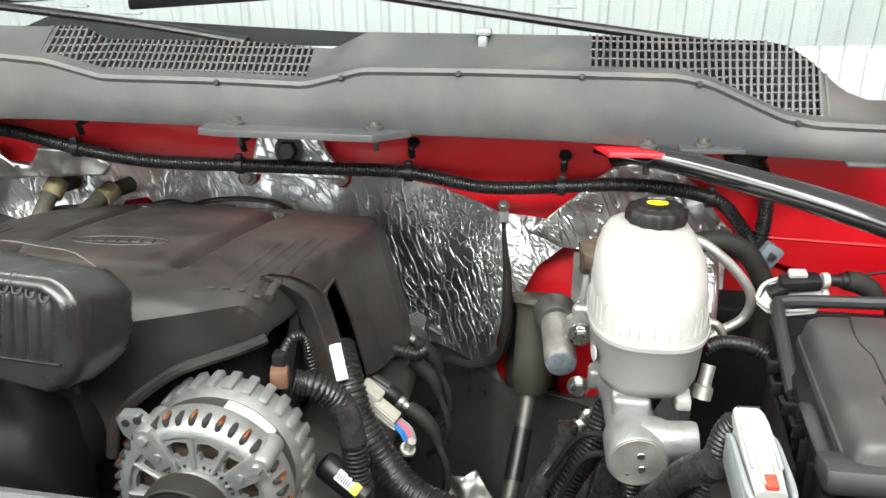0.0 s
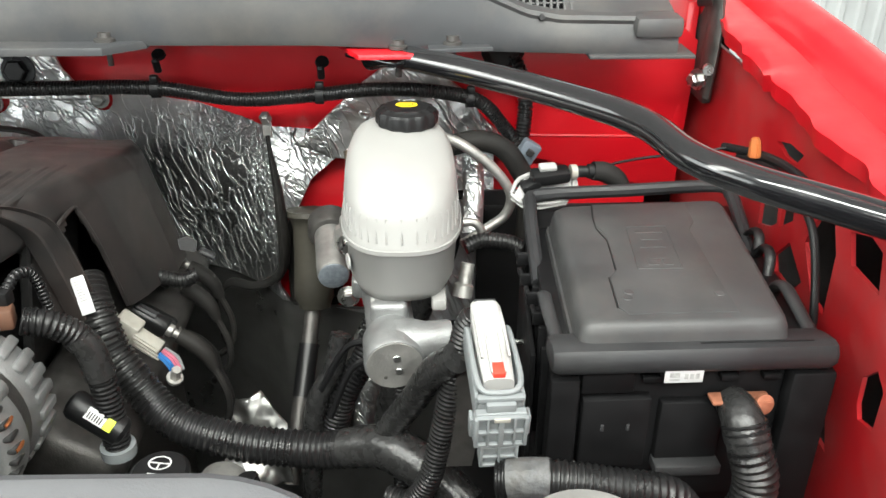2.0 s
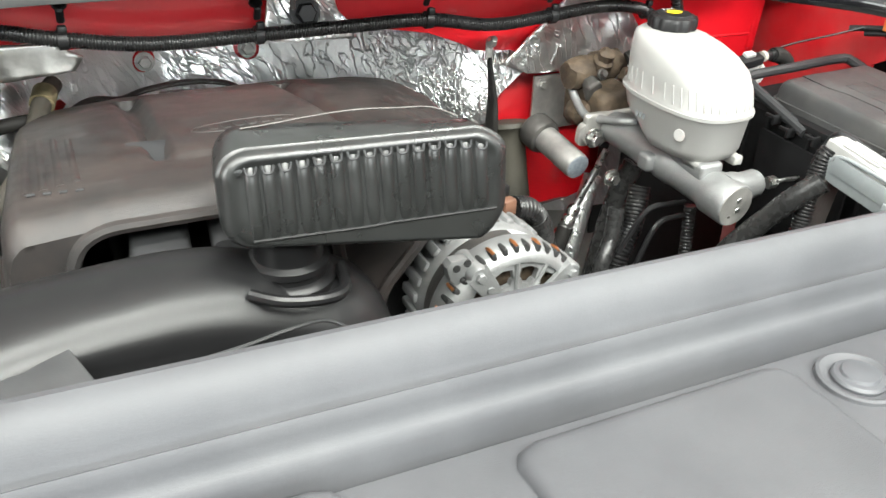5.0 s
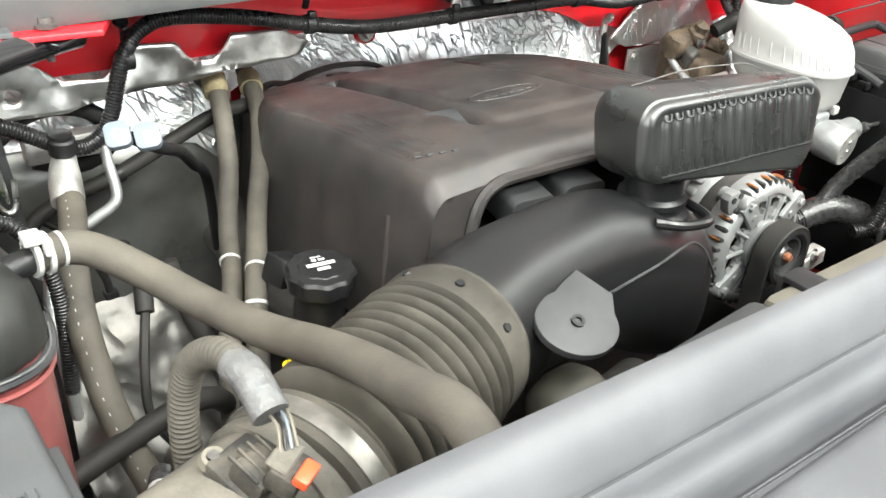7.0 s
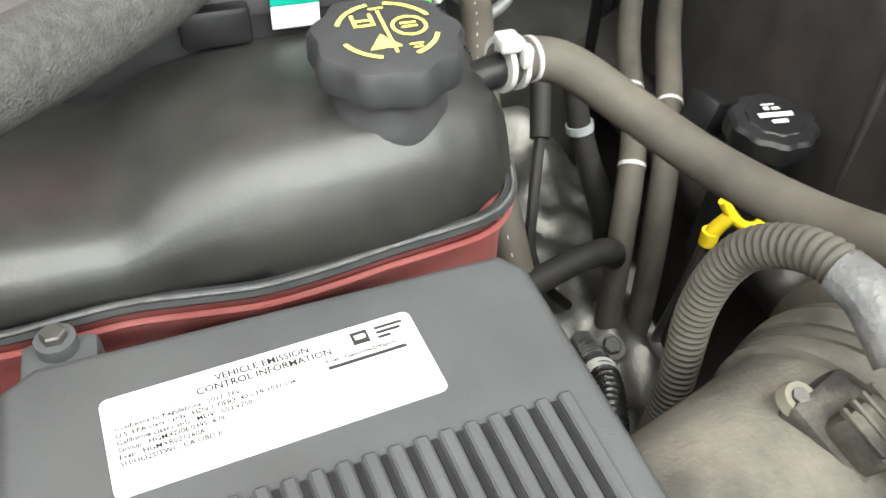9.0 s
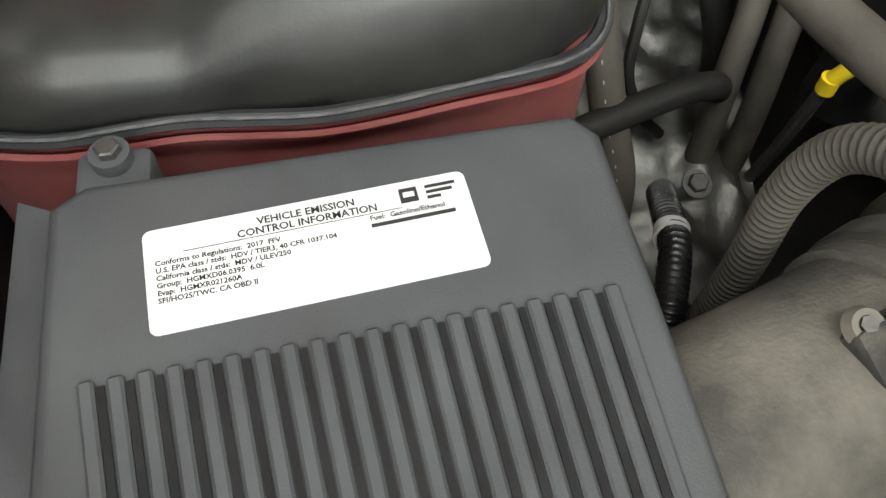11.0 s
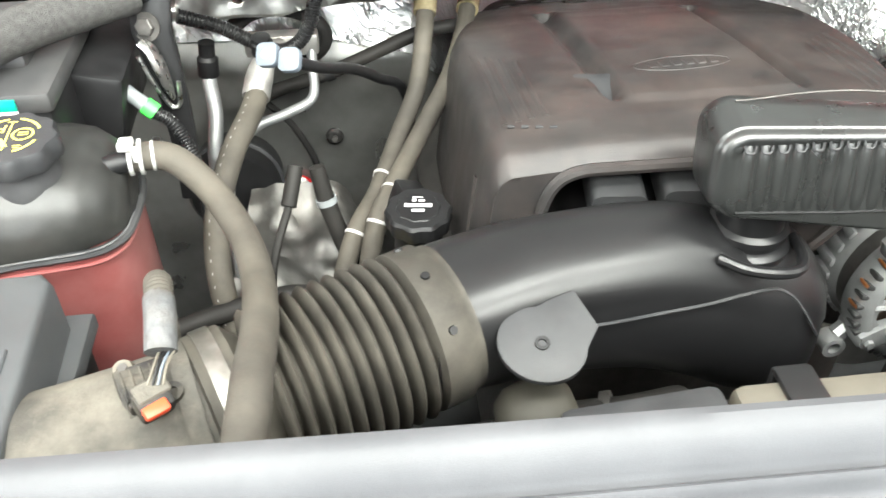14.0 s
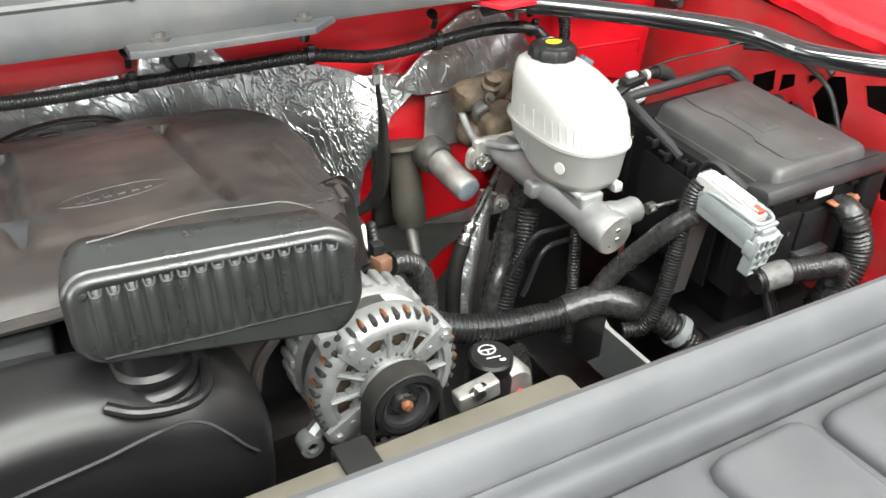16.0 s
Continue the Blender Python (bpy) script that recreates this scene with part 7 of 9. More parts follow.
    part("printing", bars([(-0.006, -0.004, 0.004, 0.007), (0.0, -0.004, 0.004, 0.007), (0.006, -0.004, 0.004, 0.007)], look((0.0325, 0.760, 1.226), (1.0, 0.85, 1.226)) @ Matrix.Translation((0, 0, 0.0006))), GREYCONN, rs, smooth=0)
    for x in (0.062, 0.118):
        part("foot", rbox((x, 0.685, 1.187), (0.014, 0.03, 0.012), 0.003), RESERVOIR, rs)
    part("stem", rbox((0.085, 0.735, 1.193), (0.03, 0.08, 0.014), 0.004), RESERVOIR, rs)
    cap = part("cap", lathe([(0.0275, 0.0), (0.0295, 0.002), (0.0295, 0.011), (0.0275, 0.0145), (0.0225, 0.0160), (0.021, 0.0175)], (0.092, 0.797, 1.3170), (0, 0, 1), 96, 12, 0.03), BLACK, rs, "black fluted cap with a yellow oval")
    m = pose(0.092, 0.797, 1.3357)
    oval = [tuple(m @ Vector((0.0105 * math.cos(t), 0.008 * math.sin(t), 0.0))) for t in np.linspace(0, 2 * math.pi, 28, endpoint=False)]
    part("oval", (oval, [tuple(range(28))]), YELLOW, cap, "yellow oval mark", smooth=0)
    part("print", merge(text_geo("DOT 3", 0.0055, m @ Matrix.Translation((0, 0.011, 0.0003)) @ pose(0, 0, 0, 0, 0, 180) @ Matrix.Translation((0, -0.004, 0)), "CENTER")), WHITEPRINT, cap, smooth=0)
    ringg = loft([[tuple(m @ Vector((r * math.cos(t), 0.75 * r * math.sin(t), 0.0004))) for r in (0.0055, 0.0068)] for t in np.linspace(0, 2 * math.pi, 24)], caps=False, closed=False)
    part("symbol", merge(ringg, bars([(-0.004, -0.014, 0.008, 0.003)], m @ Matrix.Translation((0, 0, 0.0003)))), INK_SHADE, cap, smooth=0)


brake_master()


def brake_booster():
    ob = thing("hydraulic_booster", "brown grimy hydraulic brake booster on the firewall", "booster", (0.07, 0.93, 1.2))
    part("body", rough(rbox((0.075, 0.90, 1.185), (0.06, 0.10, 0.07), 0.014, 5), 0.005, 60), RUSTY, ob)
    part("spool_housing", rough(lathe([(0.004, -0.052), (0.018, -0.050), (0.021, -0.040), (0.022, -0.020), (0.019, -0.012), (0.022, -0.004), (0.022, 0.020), (0.018, 0.028), (0.018, 0.036), (0.012, 0.045), (0.003, 0.046)], (0.075, 0.915, 1.232), (1, 0.1, 0.1), 24), 0.0035, 90, 3), RUSTY, ob)
    part("spool_cap", rough(lathe([(0.013, 0), (0.014, 0.012), (0.011, 0.016), (0.011, 0.026), (0.004, 0.030)], (0.070, 0.900, 1.238), (0, -0.5, 1), 20), 0.002, 120, 5), RUSTY, ob)
    part("spool_cap", rough(lathe([(0.015, -0.02), (0.018, -0.016), (0.018, 0.010), (0.013, 0.020), (0.004, 0.022)], (0.045, 0.895, 1.178), (0, -1, 0.2), 20), 0.003, 90, 8), RUSTY, ob)
    part("casting_ear", rough(rbox((0.112, 0.885, 1.222), (0.024, 0.030, 0.022), 0.006, 3, (10, 20, 15)), 0.004, 100, 11), RUSTY, ob)
    part("casting_ear", rough(rbox((0.048, 0.885, 1.216), (0.022, 0.022, 0.028), 0.006, 3, (20, -15, 0)), 0.004, 100, 14), DARKSTEEL, ob)
    part("casting_web", rough(rbox((0.085, 0.872, 1.195), (0.040, 0.018, 0.012), 0.004, 2, (0, 25, 10)), 0.003, 110, 17), DARKSTEEL, ob)
    bolt((0.098, 0.872, 1.232), (0.2, -0.9, 0.5), 0.006, 0.010, ob, RUSTY)
    bolt((0.058, 0.878, 1.236), (0.0, -0.9, 0.4), 0.005, 0.008, ob, DARKSTEEL)
    bolt((0.060, 0.868, 1.160), (0.0, -1, 0.0), 0.006, 0.010, ob, DARKSTEEL)
    part("mount_plate", prism([(0.018, 1.205), (0.018, 1.122), (0.13, 1.122), (0.13, 1.205)], -0.004, 0.0, Matrix(((1, 0, 0, 0), (0, 0, 1, 0.985), (0, 1, 0, 0), (0, 0, 0, 1))), 0.001), ALU_DULL, ob, "grey steel mounting plate")
    # black plate added over the red firewall to darken it here
    part("added_dark_plate", rbox((0.205, 0.972, 1.05), (0.13, 0.006, 0.24), 0.003), BLACK, ob, "black plate added to darken the firewall beside the booster")
    for x, z in ((0.032, 1.192), (0.030, 1.135)):
        bolt((x, 0.980, z), (0, -1, 0), 0.006, 0.005, ob, ALU_DULL)
    part("accumulator", lathe([(0.0165, 0.0), (0.0185, 0.003), (0.0185, 0.078), (0.0175, 0.083), (0.016, 0.084)], (0.0, 0.922, 1.142), (0.11, -1, -0.20), 32), ALU_DULL, ob, "dull silver cylinder with a bright end")
    part("accumulator_end", lathe([(0.0170, 0.0838), (0.0170, 0.0852), (0.0155, 0.0860), (0.004, 0.0860)], (0.0, 0.922, 1.142), (0.11, -1, -0.20), 32), ZINCBLUE, ob, "bright bluish stamped end")
    part("accumulator_collar", lathe([(0.022, -0.020), (0.0255, -0.016), (0.0260, 0.004), (0.0235, 0.010), (0.0200, 0.012)], (0.0, 0.922, 1.142), (0.11, -1, -0.20), 28), DARKSTEEL, ob)
    part("pressure_pipe", tube([(0.058, 0.930, 1.222), (0.048, 0.930, 1.228), (0.039, 0.924, 1.222), (0.034, 0.905, 1.205), (0.031, 0.878, 1.190), (0.032, 0.860, 1.186), (0.040, 0.836, 1.190), (0.050, 0.808, 1.196), (0.062, 0.80, 1.198)], 0.0054, 12, 0.004), ALU, ob, "bent bare metal pipe")
    part("pressure_pipe", tube([(0.148, 0.790, 1.213), (0.160, 0.790, 1.212), (0.168, 0.790, 1.200), (0.164, 0.790, 1.185)], 0.0045, 12, 0.004), ALU_DULL, ob)
    part("pressure_pipe", tube([(0.12, 0.86, 1.283), (0.150, 0.843, 1.277), (0.183, 0.84, 1.251), (0.2025, 0.84, 1.222), (0.1975, 0.84, 1.197), (0.175, 0.835, 1.182), (0.15, 0.82, 1.172)], 0.0055, 12, 0.004), ALU_DULL, ob)
    part("return_hose", tube([(0.11, 0.895, 1.245), (0.147, 0.885, 1.262), (0.172, 0.885, 1.266), (0.198, 0.885, 1.257), (0.217, 0.885, 1.233), (0.228, 0.885, 1.205), (0.228, 0.885, 1.15)], 0.0115, 16, 0.006), BLACKRUBBER, ob)
    part("fitting_pipe", tube([(0.088, 0.885, 1.120), (0.075, 0.888, 1.088), (0.060, 0.888, 1.060), (0.047, 0.887, 1.036)], 0.0052, 12, 0.005), STEEL, ob, "bare steel pressure pipe")
    part("hose_fitting", lathe([(0.0075, -0.010), (0.0095, -0.006), (0.0095, 0.004), (0.0080, 0.006), (0.0100, 0.009), (0.0100, 0.020), (0.0085, 0.022), (0.0085, 0.030)], (0.043, 0.886, 1.030), (-0.45, -0.10, -0.88), 18), STEEL, ob, "crimped steel hose fitting")
    part("pressure_hose", tube([(0.033, 0.884, 1.008), (0.020, 0.880, 0.975), (0.012, 0.872, 0.935), (0.008, 0.86, 0.85)], 0.0115, 16, 0.006), BLACKRUBBER, ob)
    part("foil_sleeve", tube([(0.082, 0.900, 1.075), (0.068, 0.895, 1.035), (0.052, 0.888, 0.985), (0.038, 0.88, 0.93), (0.030, 0.87, 0.86)], 0.0135, 14, 0.008), FOIL, ob, "silver foil sleeve on the second line")
    part("taped_line", tube([(0.120, 0.860, 1.105), (0.102, 0.862, 1.060), (0.085, 0.858, 1.005), (0.068, 0.85, 0.945), (0.055, 0.84, 0.86)], 0.0155, 16, 0.006), TAPE, ob, "black taped line bundle")
    part("mount_flange", prism(round_rect(0.050, 0.034, 0.010, 5), -0.004, 0.004, look((0.036, 0.852, 1.166), (0.05, 2.0, 1.3)), 0.002), ALU_DULL, ob, "cast flange of the cylinder")


brake_booster()


def steering_shaft():
    ob = thing("steering_shaft", "steering shaft in a dark rubber boot", "steering shaft", (-0.03, 0.9, 1.0))
    ax = V(0.0, -0.028, -0.105)
    part("boot", lathe([(0.030, -0.012), (0.032, -0.006), (0.026, 0.0), (0.0235, 0.012), (0.0235, 0.055), (0.025, 0.085), (0.025, 0.10), (0.0215, 0.106), (0.0205, 0.112)], (-0.026, 0.968, 1.135), ax, 32), BOOT, ob)
    part("boot_plate", rbox((-0.028, 0.990, 1.07), (0.070, 0.012, 0.14), 0.01, 3), BLACKRUBBER, ob)
    part("shaft", tube([(-0.028, 0.940, 1.03), (-0.034, 0.905, 0.985), (-0.041, 0.87, 0.945), (-0.055, 0.80, 0.86)], 0.0105, 16, 0.01), DARKSTEEL, ob)
    part("sleeve", tube([(-0.033, 0.908, 0.99), (-0.041, 0.866, 0.94)], 0.0125, 18, 0.01), BLACK_SATIN, ob)
    part("coupling", tube([(-0.042, 0.862, 0.936), (-0.052, 0.815, 0.878)], 0.0095, 12, 0.01), RUSTY, ob)


steering_shaft()


def ground_strap():
    ob = thing("ground_strap", "taped black ground cable bolted to the firewall", "cable", (-0.07, 0.96, 1.2))
    part("lug", merge(rbox((-0.069, 0.962, 1.258), (0.011, 0.005, 0.028), 0.002), lathe([(0.0075, 0), (0.0075, 0.006), (0.005, 0.012)], (-0.069, 0.959, 1.268), (0, -0.7, 0.6), 6)), ALU_DULL, ob)
    part("cable", tube([(-0.069, 0.960, 1.248, 0.0055), (-0.067, 0.957, 1.225, 0.007), (-0.063, 0.955, 1.19, 0.0115), (-0.061, 0.957, 1.14, 0.0155), (-0.062, 0.965, 1.095, 0.0165), (-0.068, 0.978, 1.062, 0.013), (-0.085, 0.995, 1.035, 0.008), (-0.115, 1.01, 1.018, 0.006), (-0.15, 1.03, 1.012, 0.007), (-0.17, 1.03, 0.985, 0.006)], 0.012, 12, 0.006, flat=0.45), BLACKRUBBER, ob)


ground_strap()


# ---------------------------------------------------------------- fuse box
def fuse_box():
    ob = thing("fuse_box", "black underhood fuse box with a large lid", "fuse box", (0.3, 0.63, 1.1))
    part("body", prism([(0.196, 0.532), (0.408, 0.532), (0.424, 0.785), (0.214, 0.785)], 1.085, 1.222, None, 0.004), FUSEBLACK, ob)
    part("tray", prism([(0.196, 0.530), (0.408, 0.530), (0.424, 0.797), (0.212, 0.790)], 1.217, 1.225, None, 0.003), BLACK_SATIN, ob)
    corners = [(0.219, 0.531), (0.367, 0.531), (0.391, 0.744), (0.231, 0.733)]

    def lid_ring(grow, z, r=0.012):
        out = []
        for k in range(4):
            p, c, q = V(*corners[k - 1]), V(*corners[k]), V(*corners[(k + 1) % 4])
            a, b = (p - c) / np.linalg.norm(p - c), (q - c) / np.linalg.norm(q - c)
            c = c - (a + b) * grow
            for s in np.linspace(0, 1, 7):
                e = (1 - s) ** 2 * (c + a * r) + 2 * s * (1 - s) * c + s * s * (c + b * r)
                out.append((float(e[0]), float(e[1]), z))
        return out
    lid = part("lid", loft([lid_ring(0.009, 1.222), lid_ring(0.0085, 1.232), lid_ring(0.0065, 1.2325), lid_ring(0.0045, 1.246), lid_ring(0.0025, 1.2515), lid_ring(-0.0005, 1.2545), lid_ring(-0.004, 1.2553, 0.010), lid_ring(-0.03, 1.2558, 0.004)]), LID, ob, "dark grey moulded lid")
    plateau = [(0.265, 0.734), (0.258, 0.687), (0.264, 0.673), (0.258, 0.607), (0.250, 0.595), (0.246, 0.549), (0.252, 0.540), (0.335, 0.540), (0.337, 0.603), (0.341, 0.679), (0.350, 0.695), (0.354, 0.737)]
    part("raised_field", prism(plateau, 1.2535, 1.2566, None, 0.0012, 2), LID, lid)
    for line in (plateau[:4], plateau[4:6]):
        part("lid_line", tube([(x - 0.0006, y, 1.2558) for x, y in line], 0.0006, 6, 0.03), BLACK, lid)
    frame_pts = [(x, y, 1.2567) for x, y in ((0.285, 0.684), (0.321, 0.685), (0.313, 0.607), (0.276, 0.607), (0.285, 0.684))]
    for p, q in zip(frame_pts, frame_pts[1:]):
        part("emblem_frame", tube([p, q], 0.0005, 6, 0.02), LID, lid)
    for x, y, w in ((0.302, 0.674, 0.024), (0.301, 0.660, 0.018), (0.299, 0.646, 0.022), (0.297, 0.626, 0.014)):
        part("emblem_bar", rbox((x, y, 1.2566), (w, 0.0035, 0.0008), 0.0003, 1), LID, lid)
    for x, y in ((0.291, 0.618), (0.303, 0.618)):
        part("emblem_bar", rbox((x, y, 1.2566), (0.008, 0.010, 0.0008), 0.0003, 1), LID, lid)
    for x, y in ((0.259, 0.571), (0.256, 0.562), (0.329, 0.566)):
        part("emboss", lathe([(0.0042, 0), (0.0036, 0.0009)], (x, y, 1.2562), (0, 0, 1), 12), LID, lid)
    # the wide handle lip with its two arms, and the hoop behind the lid
    prof = [(0.549, 1.229), (0.540, 1.232), (0.524, 1.2355), (0.517, 1.234), (0.513, 1.228), (0.513, 1.219), (0.517, 1.214), (0.530, 1.213), (0.549, 1.214)]
    lip = part("front_lip", loft([[(x, 0.531 + (y - 0.531) * s, 1.229 + (z - 1.224) * s) for y, z in prof] for x, s in ((0.192, 0.55), (0.1935, 0.85), (0.198, 1.0), (0.401, 1.0), (0.4055, 0.85), (0.407, 0.55))]), GREYSATIN, ob, "ribbed front edge")
    for k in range(5):
        part("lip_groove", rbox((0.345, 0.523 + 0.0042 * k, 1.2402 - 0.0012 * k), (0.085, 0.0012, 0.0012), 0), BLACK, lip)
    part("arm", tube([(0.206, 0.625, 1.212), (0.2015, 0.612, 1.231), (0.200, 0.595, 1.235), (0.2015, 0.575, 1.229), (0.204, 0.55, 1.223), (0.206, 0.54, 1.222)], 0.0058, 12, 0.006, flat=0.7), GREYSATIN, ob)
    part("arm", tube([(0.404, 0.535, 1.223), (0.403, 0.56, 1.226), (0.400, 0.585, 1.236), (0.399, 0.602, 1.240), (0.400, 0.618, 1.232), (0.402, 0.63, 1.212)], 0.0058, 12, 0.006, flat=0.7), GREYSATIN, ob)
    part("rear_hoop", tube([(0.206, 0.66, 1.214), (0.208, 0.715, 1.228), (0.212, 0.768, 1.241), (0.222, 0.785, 1.244), (0.312, 0.792, 1.245), (0.405, 0.800, 1.245), (0.419, 0.787, 1.243), (0.413, 0.73, 1.230), (0.409, 0.68, 1.214)], 0.0068, 10, 0.008), GREYSATIN, ob)
    part("hoop_web", prism([(0.216, 0.745), (0.410, 0.757), (0.412, 0.792), (0.220, 0.782)], 1.222, 1.2285, None, 0.002), FUSEBLACK, ob)
    for y, x in ((0.665, 0.404), (0.70, 0.408)):
        part("latch", tube([(x, y - 0.02, 1.215), (x + 0.006, y - 0.006, 1.238), (x + 0.006, y + 0.010, 1.238), (x + 0.002, y + 0.024, 1.216)], 0.005, 10, 0.006, flat=0.7), BLACK_SATIN, ob)
    # compartments on the front and side
    part("front_pocket", rbox((0.246, 0.528, 1.158), (0.053, 0.012, 0.066), 0.002), FUSEBLACK, ob)
    part("front_pocket", rbox((0.238, 0.5295, 1.205), (0.040, 0.010, 0.020), 0.0015), FUSEBLACK, ob)
    part("front_pocket", rbox((0.306, 0.529, 1.155), (0.050, 0.010, 0.060), 0.002), FUSEBLACK, ob)
    part("front_ledge", rbox((0.306, 0.522, 1.126), (0.053, 0.018, 0.010), 0.002), GREYSATIN, ob)
    part("front_pocket", rbox((0.392, 0.524, 1.150), (0.034, 0.016, 0.13), 0.003), FUSEBLACK, ob)
    part("front_pocket", rbox((0.205, 0.527, 1.150), (0.022, 0.012, 0.12), 0.002), FUSEBLACK, ob)
    for x in (0.271, 0.331, 0.364):
        part("clip_slot", rbox((x, 0.5285, 1.2065), (0.014, 0.008, 0.005), 0.001), FUSEBLACK, ob)
    for x in (0.236, 0.256):
        part("clip_slot", rbox((x, 0.5215, 1.165), (0.0025, 0.002, 0.006), 0.0005), DARKGREY, ob)
    for y in (0.555, 0.585, 0.615, 0.65, 0.685, 0.72, 0.755):
        part("side_rib", rbox((0.196 + (y - 0.53) * 0.07, y, 1.165), (0.012, 0.005, 0.105), 0.001), FUSEBLACK, ob)
    for y, z in ((0.60, 1.216), (0.635, 1.214), (0.675, 1.21), (0.70, 1.218)):
        part("side_hook", merge(rbox((0.198, y, z), (0.014, 0.004, 0.012), 0.001), rbox((0.192, y + 0.006, z + 0.004), (0.004, 0.014, 0.004), 0.001)), BLACK_SATIN, ob)
    part("side_wall", prism([(0.186, 0.57), (0.190, 0.57), (0.202, 0.72), (0.198, 0.72)], 1.08, 1.200, None, 0.001), FUSEBLACK, ob)
    part("paper_label", rbox((0.291, 0.5155, 1.2165), (0.029, 0.001, 0.0115), 0.0003), LABEL, ob, "small white label")
    part("label_print", bars([(-0.011, -0.0005, 0.0075, 0.004), (-0.011, -0.0032, 0.0075, 0.0012), (0.0, -0.002, 0.0028, 0.0046), (0.0042, -0.002, 0.0028, 0.0046), (0.0084, -0.002, 0.0028, 0.0046)], look((0.291, 0.5148, 1.2165), (0.291, 1.5, 1.2165)) @ Matrix.Translation((0, 0, 0.0004))), GREYPRINT, ob, smooth=0)
    part("terminal", merge(rbox((0.338, 0.518, 1.1925), (0.046, 0.014, 0.003), 0.001), lathe([(0.008, -0.0015), (0.008, 0.002), (0.005, 0.003)], (0.355, 0.514, 1.190), (0.2, -1, 0.3), 14)), COPPER_DULL, ob, "tarnished copper terminal")
    part("mount_foot", rbox((0.31, 0.66, 1.06), (0.16, 0.2, 0.11), 0.01), FUSEBLACK, ob)
    part("battery_tray", rbox((0.31, 0.52, 0.95), (0.22, 0.46, 0.12), 0.02), FUSEBLACK, ob)
    single("power_cable", tube([(0.336, 0.500, 1.185), (0.340, 0.490, 1.166), (0.346, 0.484, 1.142), (0.341, 0.480, 1.115), (0.318, 0.477, 1.092), (0.28, 0.475, 1.075)], 0.0160, 16, rib=(0.0058, 0.0022)), CONDUIT, "thick black corrugated power cable", "cable")
    single("heat_shrink", tube([(0.335, 0.524, 1.186, 0.013), (0.3355, 0.509, 1.186, 0.0155), (0.337, 0.497, 1.178, 0.0168), (0.3395, 0.491, 1.168, 0.0168)], 0.0168, 16, 0.005), TAPE, "black tape wrap on the power cable", "tape")


fuse_box()


def grey_connector():
    ob = thing("grey_connector", "large light grey multi-pin connector with a white lever", "connector", (0.155, 0.51, 1.2))
    m = pose(0.149, 0.524, 1.209, 8, 0, 2) @ Matrix.Diagonal((0.93, 0.93, 0.90, 1))
    B = lambda at, size, bev, mat, name, lab="", up=None, rot=(0, 0, 0): part(name, moved(rbox(at, size, bev, 2, rot), m), mat, up or ob, lab)
    B((0, 0.004, 0.008), (0.034, 0.098, 0.030), 0.003, GREYCONN, "housing")
    # the lever tapers towards its tip and carries a raised tongue
    sec = lambda y, w, z0, z1: [tuple(m @ Vector((x * w, y, z))) for x, z in ((-0.5, z0), (-0.5, z1 - 0.004), (-0.40, z1 - 0.001), (-0.28, z1), (0.28, z1), (0.40, z1 - 0.001), (0.5, z1 - 0.004), (0.5, z0))]
    lever = part("lever", loft([sec(0.060, 0.016, 0.018, 0.034), sec(0.0575, 0.022, 0.016, 0.040), sec(0.050, 0.0245, 0.015, 0.0425), sec(0.030, 0.026, 0.018, 0.0425), sec(0.005, 0.026, 0.022, 0.041), sec(-0.034, 0.023, 0.024, 0.038)]), WHITE, ob, "white locking lever")
    for x in (-0.0052, 0.0052):
        B((x, -0.008, 0.0415), (0.0014, 0.046, 0.0035), 0.0006, WHITE, "tongue_rail", "", lever)
    for x in (-0.0105, 0.0105):
        B((x, 0.012, 0.0415), (0.0022, 0.052, 0.0030), 0.0008, WHITE, "tongue_rail", "", lever)
    # dark bar stands for the shade in the lever's finger recess
    B((0, 0.0555, 0.0405), (0.018, 0.0022, 0.0016), 0.0005, DARKGREY, "finger_slot_shade", "", lever)
    B((0, -0.027, 0.0405), (0.0095, 0.013, 0.005), 0.001, REDPLASTIC, "lock_tab", "red locking tab", lever)
    # grey guide rails closing in a rounded yoke below the tab
    rail = [(-0.0155, 0.044, 0.016), (-0.0165, 0.030, 0.030), (-0.0170, -0.005, 0.034), (-0.0168, -0.028, 0.035), (-0.0145, -0.039, 0.034), (-0.008, -0.043, 0.033), (0.008, -0.043, 0.033), (0.0145, -0.039, 0.034), (0.0168, -0.028, 0.035), (0.0170, -0.005, 0.034), (0.0165, 0.030, 0.030), (0.0155, 0.044, 0.016)]
    part("guide_yoke", tube([tuple(m @ Vector(q)) for q in rail], 0.0022, 10, 0.004), GREYCONN, ob)
    B((0, -0.0450, 0.029), (0.036, 0.006, 0.005), 0.0015, GREYCONN, "shelf")
    for x in (-0.0175, 0.0175):
        B((x, -0.004, 0.018), (0.003, 0.080, 0.022), 0.001, GREYCONN, "side_rail")
    B((0, -0.0480, 0.023), (0.022, 0.008, 0.010), 0.001, GREYCONN, "neck")
    # the face: a frame with cut corners round two sunk windows
    xz = m @ Matrix(((1, 0, 0, 0), (0, 0, -1, 0), (0, 1, 0, 0), (0, 0, 0, 1)))
    w, c = 0.0205, 0.006
    plate = [(-w, 0.018), (-w + 0.002, 0.021), (w - 0.002, 0.021), (w, 0.018), (w, -0.014 + c), (w - c, -0.014), (-w + c, -0.014), (-w, -0.014 + c)]
    part("face", prism(plate, 0.0480, 0.0535, xz, 0.0008, 1), GREYCONN, ob)
